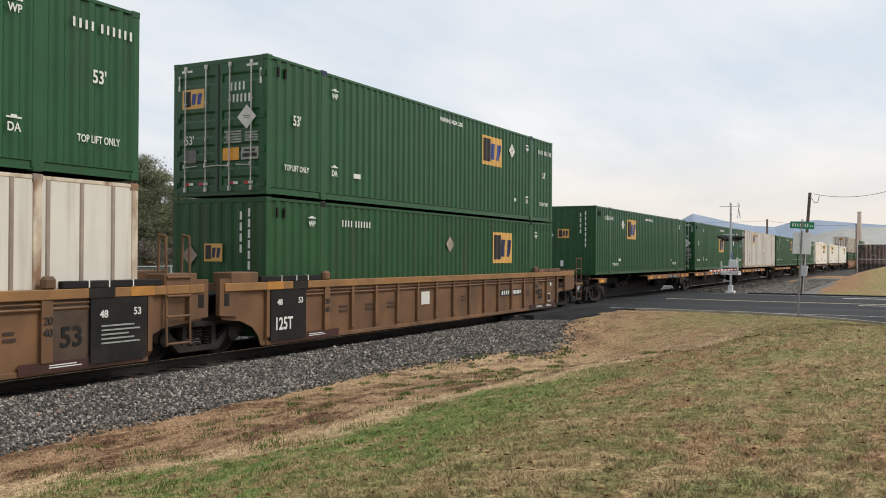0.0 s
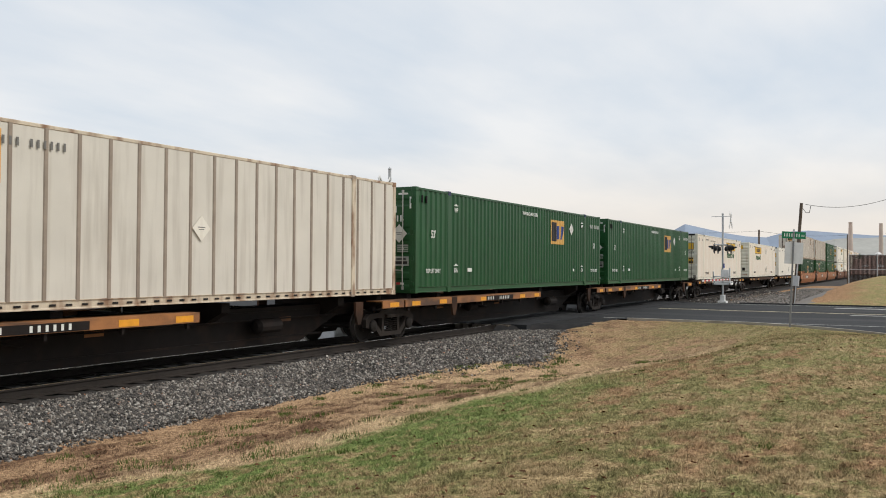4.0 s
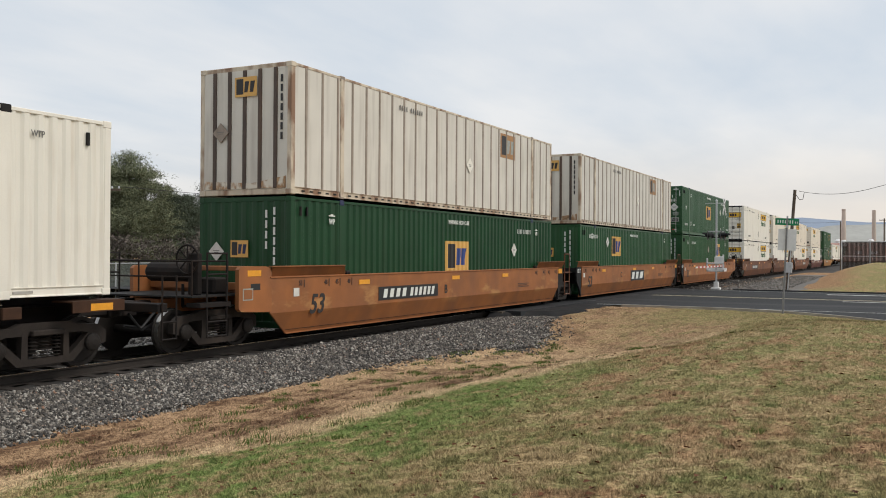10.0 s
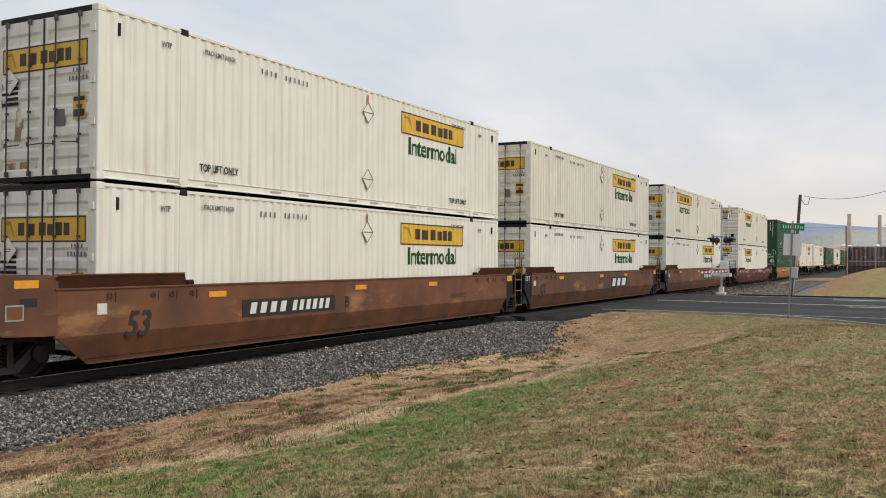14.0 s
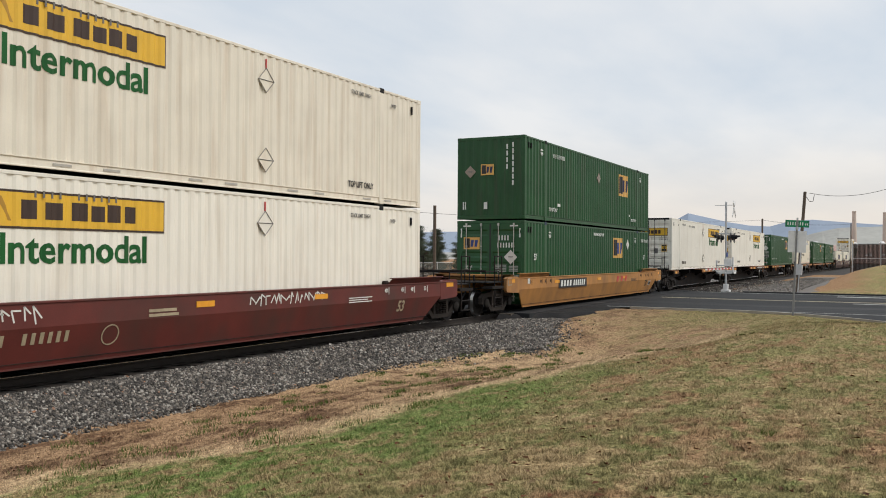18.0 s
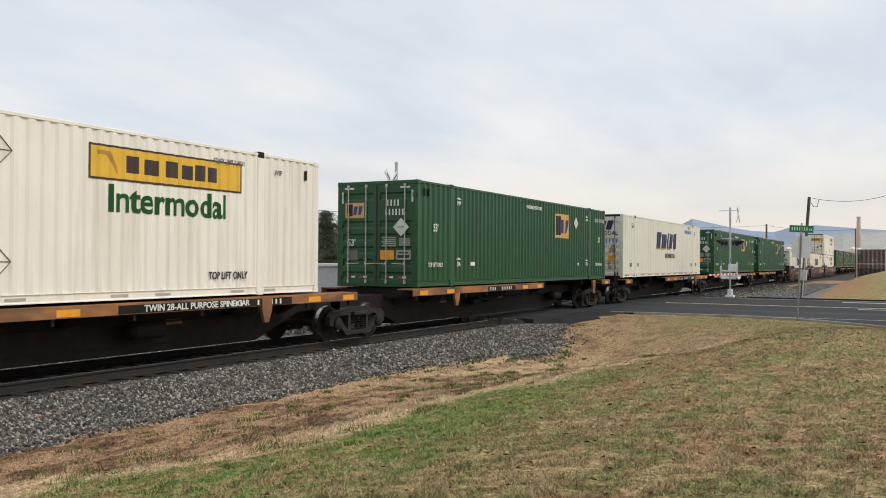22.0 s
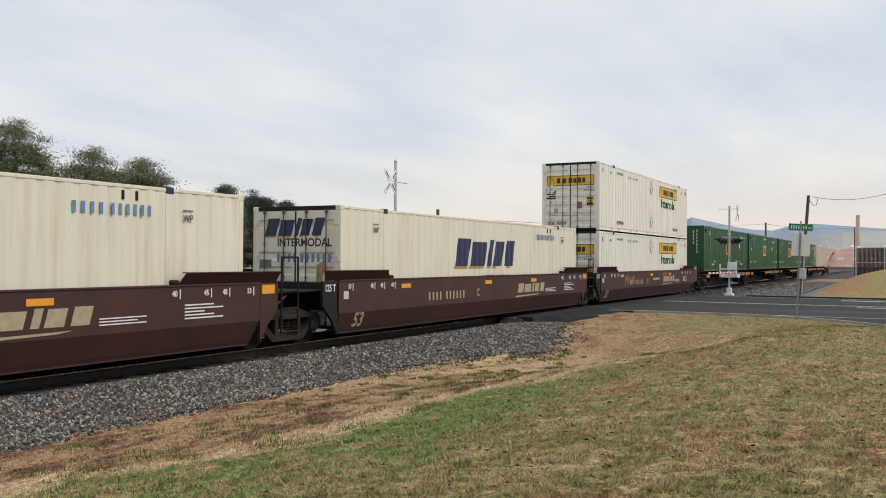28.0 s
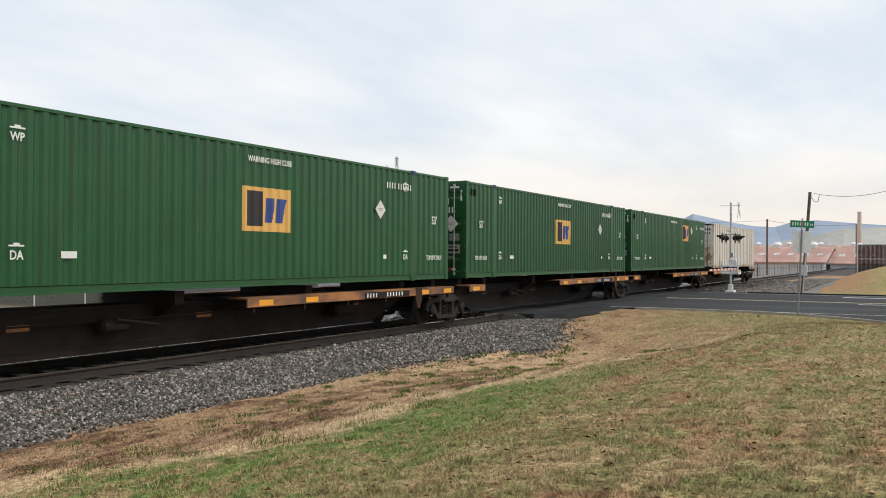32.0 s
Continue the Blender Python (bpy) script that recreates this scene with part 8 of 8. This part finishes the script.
def crossing_signal(x, y, top, face, gate_to=None, zb=0.0):
    t = thing("crossing_signal", "silver level crossing signal mast with twin red lamps", "crossing signal", "signals at the crossing", pose(x, y, zb))
    part("mast", rods(0.055, ((0, 0, 0.3), (0, 0, top - zb)), seg=12), GALV, t)
    part("mast_cap", lathe(bmesh.new(), [(0.06, 0), (0.07, 0.03), (0.02, 0.10)], (0, 0, top - zb), "z", 12), GALV, t)
    part("base", bevelled(boxes((-0.24, -0.24, -0.15, 0.24, 0.24, 0.10), (-0.13, -0.13, 0.10, 0.13, 0.13, 0.42)), 0.02), SILVER, t, "pale junction box base")
    part("lamp_arm", rods(0.028, ((-0.55, 0, 3.25 - zb), (0.55, 0, 3.25 - zb)), ((-0.55, -0.36, 3.25 - zb), (-0.55, 0.36, 3.25 - zb)), ((0.55, -0.36, 3.25 - zb), (0.55, 0.36, 3.25 - zb))), GALV, t)
    for s in (-1, 1):
        signal_lamp(t, s * 0.55, -0.36 if face == 0 else 0.36, 3.04 - zb, face)
        signal_lamp(t, s * 0.55, 0.36 if face == 0 else -0.36, 3.02 - zb, 180 - face)
    if face == 180:
        crossbuck(t, 0, -0.42, top - zb - 0.35, 180)
        part("top_arm", rods(0.018, ((0, 0.62, top - zb - 0.12), (0, -0.45, top - zb - 0.12)), seg=6), GALV, t)
    else:
        crossbuck(t, -0.36, 0.0, top - zb - 0.72, 0)
        part("top_arm", rods(0.018, ((-0.4, 0.0, top - zb - 0.72), (0.95, 0, top - zb - 0.72)), seg=6), GALV, t)
    part("sign_plate", bevelled(boxes((-0.2, -0.075, 1.95, 0.2, -0.06, 2.2)), 0.005), BLUE, t, "small blue emergency notice plate")
    if gate_to is not None:
        g = part("gate_mechanism", bevelled(boxes((-0.17, -0.36, 1.4, 0.17, 0.08, 1.85)), 0.03), SILVER, t, "white gate mechanism box")
        part("guard_frame", bevelled(boxes((-0.5, -0.5, 1.0, -0.42, 0.46, 1.1), (-0.5, -0.5, 1.42, -0.42, 0.46, 1.5), (-0.5, -0.5, 1.0, -0.42, -0.42, 1.95), (-0.5, 0.38, 1.0, -0.42, 0.46, 1.75),
                                            (-0.5, -0.5, 1.0, 0.4, -0.42, 1.1), (-0.5, 0.38, 1.0, 0.4, 0.46, 1.1)), 0.01), SILVER, g, "white open guard frame")
        part("counterweight", bevelled(boxes((0.28, -0.5, 1.05, 0.44, 0.5, 1.2)), 0.02), SILVER, g)
        n = 16
        dx = (gate_to - x) / n
        for i in range(n):
            part("gate_stripe", boxes((min(i * dx, (i + 1) * dx), -0.37, 1.27, max(i * dx, (i + 1) * dx), -0.34, 1.355)), RED if i % 2 == 0 else CHALK, g, "red band of the gate arm" if i % 2 == 0 else "white band of the gate arm")
    return t


crossing_signal(52.0, 9.35, 4.98, 180, 44.6, 0.0)
crossing_signal(27.9, 16.8, 5.45, 0, None, -0.4)


def utility_pole(x, y, top, lean=0.0, arms=0, label="weathered timber utility pole", r=0.13, zb=None):
    zb = ground_z(x, y) if zb is None else zb
    t = thing("utility_pole", label, "utility pole", "poles along the railway", pose(x, y, zb, lean, 0, 0))
    part("pole", rods(r, ((0, 0, -0.4), (0, 0, top - zb)), seg=12), WOODPOLE, t)
    for k in range(arms):
        z = top - zb - 0.35 - 0.7 * k
        a = part("crossarm", boxes((-0.06, -1.0, z - 0.06, 0.06, 1.0, z + 0.06)), WOODPOLE, t)
        for yy in (-0.9, -0.35, 0.35, 0.9):
            part("insulator", lathe(bmesh.new(), [(0.05, 0), (0.06, 0.06), (0.03, 0.14)], (0, yy, z + 0.06), "z", 8), GALV, a)
    return t


leaning = utility_pole(59.6, 6.40, 6.05, 4.0, 0, "leaning timber guy pole with a cable and meter box", 0.095)
part("meter_box", bevelled(boxes((-0.24, -0.2, 1.1, 0.1, 0.2, 1.75)), 0.02), GALV, leaning, "grey meter box")
part("conduit", rods(0.035, ((-0.19, -0.05, 0.0), (-0.19, -0.05, 2.6)), seg=8), GALV, leaning)
part("cable_loop", rods(0.018, ((0.0, -0.08, 6.0), (0.0, -0.3, 5.7)), ((0.0, -0.3, 5.7), (0.0, -0.5, 5.72)), ((0.0, -0.5, 5.72), (0.0, -0.55, 6.15)), seg=6), BLACK, leaning)
utility_pole(137, 19.5, 7.6, 0, 0)
utility_pole(160, 9.0, 7.6, 0, 0, "dark slender utility pole", 0.09)
utility_pole(64, 34.5, 6.0, 0, 0)
utility_pole(36.5, 40.5, 5.8, 1.5, 1, "pale weathered timber pole among the trees")
utility_pole(200, 3.2, 9.5, 0, 1)
utility_pole(95, 36, 6.6, 0, 2)


def wire(pts, r=0.012):
    """One continuous thin tube through the points."""
    bm = bmesh.new()
    rings = []
    for i, p in enumerate(pts):
        d = (Vector(pts[min(i + 1, len(pts) - 1)]) - Vector(pts[max(i - 1, 0)])).normalized()
        u = d.cross(Vector((0, 0, 1))).normalized()
        w = u.cross(d)
        rings.append([bm.verts.new(Vector(p) + (u * math.cos(a) + w * math.sin(a)) * r) for a in (0.0, 1.2566, 2.5133, 3.7699, 5.0265)])
    for a, b in zip(rings, rings[1:]):
        for k in range(5):
            bm.faces.new((a[k], a[(k + 1) % 5], b[(k + 1) % 5], b[k]))
    bm.faces.new(rings[0][::-1])
    bm.faces.new(rings[-1])
    return bm


def sag(a, b, drop, n=14):
    a, b = Vector(a), Vector(b)
    return [tuple(a.lerp(b, i / n) - Vector((0, 0, drop * 4 * (i / n) * (1 - i / n)))) for i in range(n + 1)]


swing = [(59.7, y, 5.72 + 0.062 * (max(y, 1.7) - 3.8) ** 2 + 0.26 * max(0.0, 1.7 - y)) for y in steps((-14, 1.7, 2), (1.7, 5.75, 0.3))]
tagged(part("overhead_wire", wire(swing, 0.014), BLACK), "thin black overhead cable from the leaning pole", "cable")
tagged(part("overhead_wire", wire(sag((137, 19.5, 7.4), (36.5, 40.5, 5.7), 1.0), 0.016), BLACK), "thin black overhead cable between poles", "cable")
tagged(part("overhead_wire", wire(sag((160, 9.0, 7.5), (137, 19.5, 7.4), 0.4), 0.02), BLACK), "thin black overhead cable between poles", "cable")


def street_sign(x, y):
    zb = ground_z(x, y)
    t = thing("street_sign", "green street name sign on a galvanised post by the road", "street sign", "", pose(x, y, zb, 2.4, 0, 0))
    part("post", bevelled(boxes((-0.028, -0.028, -0.3, 0.028, 0.028, 3.18 - zb)), 0.006), POSTSTEEL, t)
    m = pose(0, 0, 3.06 - zb, 0, 0, -62)
    s = part("name_plate", bevelled(boxes((-0.40, -0.008, -0.115, 0.40, 0.008, 0.115)), 0.004), SIGNGREEN, t, "green name plate with white bars", m)
    part("name_bars", bars(code_bars(7, 0.11, 0.06, 0.022, -0.33, -0.055) + code_bars(2, 0.07, 0.045, 0.02, 0.26, -0.05), 0.0105), CHALK, s, "white bars of lettering")
    part("bracket", boxes((-0.02, -0.03, 0.115, 0.02, 0.03, 0.2), (-0.035, -0.035, -0.2, 0.035, 0.035, -0.11)), GALV, s)
    b = part("sign_back", bevelled(boxes((-0.29, -0.006, -0.36, 0.29, 0.006, 0.36)), 0.003), SILVER, t, "bare metal back of a road sign", pose(0.05, -0.02, 2.46 - zb, 0, 0, -75))
    part("bolt", lathe(bmesh.new(), [(0.014, -0.02), (0.014, 0.02)], (0, 0, 0.25), "y", 8), GALV, b)
    part("bolt", lathe(bmesh.new(), [(0.014, -0.02), (0.014, 0.02)], (0, 0, -0.25), "y", 8), GALV, b)
    return t


street_sign(31.9, 3.56)

# signal equipment hut beyond the track
hut = thing("equipment_cabinet", "silver railway equipment cabinet beyond the track", "cabinet", "", pose(25.7, 17.4, -0.55))
part("body", bevelled(boxes((-1.1, -0.5, 0.1, 1.1, 0.5, 2.25)), 0.015), GALV, hut)
part("roof", bevelled(boxes((-1.2, -0.6, 2.25, 1.2, 0.6, 2.36)), 0.02), SILVER, hut)
for s in (-1, 1):
    part("door", boxes((min(s * 0.03, s * 1.04), -0.515, 0.2, max(s * 0.03, s * 1.04), -0.5, 2.15)), GALV, hut)
part("plinth", boxes((-1.15, -0.55, -0.1, 1.15, 0.55, 0.1)), GALV, hut)


# ---- works beyond the line ----
RUSTROOF = mat("rust_streaked_metal_roof", (0.34, 0.19, 0.15), 0.7, vary=0.2, grain=0.12, fine=0.9, bump=0.0, dirt=(0.52, 0.46, 0.42), dirt_amount=0.7, dirt_scale=(0.08, 0.35, 0.1), coords="World")
PALEWALL = mat("pale_grey_metal_wall", (0.52, 0.55, 0.57), 0.7, vary=0.1, grain=0.3, fine=2, bump=0.0, coords="World")
STACK = mat("pale_concrete_stack", (0.55, 0.47, 0.42), 0.85, vary=0.12, grain=0.1, fine=1, bump=0.0, coords="World")
SLAT = mat("brown_privacy_slat", (0.065, 0.052, 0.046), 0.8, vary=0.2, grain=2, coords="World")


def warehouse(x, y0, y1, depth, eave, ridge_z, base=-5.0, vents=5):
    t = thing("warehouse", "long warehouse with a rust-streaked metal roof and pale walls", "warehouse", "works beyond the railway")
    part("wall", boxes((x, y0, base, x + depth, y1, eave)), PALEWALL, t)
    bm = bmesh.new()
    prism(bm, [(x - 0.6, eave - 0.1), (x + depth / 2, ridge_z), (x + depth + 0.6, eave - 0.1), (x + depth + 0.6, eave + 0.15), (x + depth / 2, ridge_z + 0.25), (x - 0.6, eave + 0.15)], y0 - 0.6, y1 + 0.6)
    r = part("roof", bm, RUSTROOF, t)
    n = max(2, int((y1 - y0) / 3.2))
    for i in range(n):
        yy = y0 + (i + 0.5) * (y1 - y0) / n
        s = (ridge_z - eave) / (depth / 2)
        for q in (0.42,):
            xa, xb = x + depth * 0.5 * q, x + depth * 0.5 * (q + 0.16)
            za, zb = eave + 0.17 + (xa - x) * s, eave + 0.17 + (xb - x) * s
            bm = bmesh.new()
            bm.faces.new([bm.verts.new(p) for p in ((xa, yy - 0.7, za + 0.1), (xa, yy + 0.7, za + 0.1), (xb, yy + 0.7, zb + 0.1), (xb, yy - 0.7, zb + 0.1))])
            bmesh.ops.solidify(bm, geom=bm.faces[:], thickness=0.1)
            part("skylight", bm, SILVER, r, "pale skylight sheet")
    for i in range(vents):
        yy = y0 + (i + 0.5) * (y1 - y0) / vents
        part("roof_vent", lathe(bmesh.new(), [(0.9, 0), (0.9, 0.7), (1.2, 0.8), (0.5, 1.5)], (x + depth / 2, yy, ridge_z + 0.1), "z", 10), SILVER, r, "white roof ventilator")
    return t


warehouse(212, 18.4, 60, 44, 0.95, 4.4)
warehouse(218, -30, 17.6, 44, 0.7, 4.2)
warehouse(330, -40, 60, 60, 2.5, 6.5, vents=9)

stack = thing("chimney", "tall pale concrete factory chimney", "chimney", "", pose(*at_bearing(3.05, 560), -6))
part("shaft", lathe(bmesh.new(), [(1.8, 0), (1.35, 20), (1.0, 34.6)], (0, 0, 0), "z", 18), STACK, stack)
part("rim", lathe(bmesh.new(), [(1.12, 34.0), (1.12, 34.7), (0.8, 34.7)], (0, 0, 0), "z", 18), STACK, stack)
stack2 = thing("chimney", "pale chimney of the works", "chimney", "", pose(*at_bearing(1.45, 520), -6))
part("shaft", lathe(bmesh.new(), [(1.3, 0), (0.9, 32)], (0, 0, 0), "z", 16), STACK, stack2)

fence = thing("slatted_fence", "chain-link fence with brown privacy slats and galvanised posts", "fence", "", pose(0, 0, 0))
fx, fy, fx2, fy2 = 113.0, 6.2, 118.0, -26.0
nf = 11
for i in range(nf + 1):
    q = i / nf
    x, y = fx + (fx2 - fx) * q, fy + (fy2 - fy) * q
    z = ground_z(x, y)
    part("post", rods(0.05, ((x, y, z - 0.2), (x, y, 3.75)), seg=8), GALV, fence)
    if i < nf:
        x2, y2 = fx + (fx2 - fx) * (i + 1) / nf, fy + (fy2 - fy) * (i + 1) / nf
        bm = bmesh.new()
        for j in range(22):
            a, b = (j + 0.06) / 22, (j + 0.94) / 22
            zz = 3.55 + random.uniform(-0.02, 0.02)
            v = [bm.verts.new(p) for p in ((x + (x2 - x) * a, y + (y2 - y) * a, z), (x + (x2 - x) * b, y + (y2 - y) * b, z), (x + (x2 - x) * b, y + (y2 - y) * b, zz), (x + (x2 - x) * a, y + (y2 - y) * a, zz))]
            bm.faces.new(v)
        bmesh.ops.solidify(bm, geom=bm.faces[:], thickness=0.02)
        part("slat_bay", bm, SLAT, fence, "bay of brown slats")["kind"] = "stuff"
        for zz in (1.9, 3.6):
            part("fence_rail", rods(0.035, ((x, y, zz), (x2, y2, zz)), seg=6), GALV, fence)

MESHWIRE = mat("dull_green_wire_mesh", (0.10, 0.115, 0.10), 0.7, vary=0.1)
MESHWIRE.node_tree.nodes["Principled BSDF"].inputs["Alpha"].default_value = 0.5
wire_fence = thing("chain_link_fence", "dull green chain-link fence before the pine trees", "fence", "", pose(0, 38, 0))
for i in range(24):
    x = 2.0 + i * 3.0
    z = ground_z(x, 38)
    part("post", rods(0.04, ((x, 0, z - 0.2), (x, 0, 1.34)), seg=8), GALV, wire_fence)
    part("top_rail", rods(0.025, ((x, 0, 1.28), (x + 3.0, 0, 1.28)), seg=6), GALV, wire_fence)
    part("mesh_bay", boxes((x + 0.05, -0.006, z + 0.05, x + 2.95, 0.006, 1.26)), MESHWIRE, wire_fence, "bay of wire mesh")
part("sign_plate", boxes((31.2, -0.03, 0.7, 31.6, -0.015, 1.0)), SILVER, wire_fence, "small white notice plate")

low = thing("picket_fence", "grey steel picket fence before the warehouses", "fence", "", pose(150, 0, 0))
for i in range(12):
    y = 26.0 - i * 1.15
    z = ground_z(150, y)
    part("post", boxes((-0.05, y - 0.05, z - 0.1, 0.05, y + 0.05, z + 1.75)), GREYINK, low)
    bm = bmesh.new()
    for j in range(1, 5):
        box(bm, -0.02, y - j * 0.23 - 0.02, z + 0.05, 0.02, y - j * 0.23 + 0.02, z + 1.6)
    box(bm, -0.02, y - 1.15, z + 0.25, 0.02, y, z + 0.3)
    box(bm, -0.02, y - 1.15, z + 1.4, 0.02, y, z + 1.45)
    part("picket_bay", bm, GREYINK, low, "bay of grey pickets")["kind"] = "stuff"


# ---- the train rolls ----
def motions():
    for ob, x, z in TRAIN:
        walk(ob, [(0, pose(x, YC, z)), (32, pose(x - V * 32, YC, z))])
    # wheelsets turn under their bogies, a little under a quarter turn from row to row
    n = 840
    turn = -math.degrees(V / 0.419) * 32.0 / n
    for lead in (-0.89, 0.89):
        sets = [w for w in WHEELSETS if abs(w.matrix_basis.translation.x - lead) < 0.01]
        walk(sets[0], [(32.0 * i / n, pose(lead, 0, 0.419) @ pose(0, 0, 0, 0, turn * i, 0)) for i in range(n + 1)])
        keys = sets[0].animation_data
        for w in sets[1:]:
            w.rotation_mode = "QUATERNION"
            w.animation_data_create()
            w.animation_data.action = keys.action
            w.animation_data.action_slot = keys.action_slot


motions()
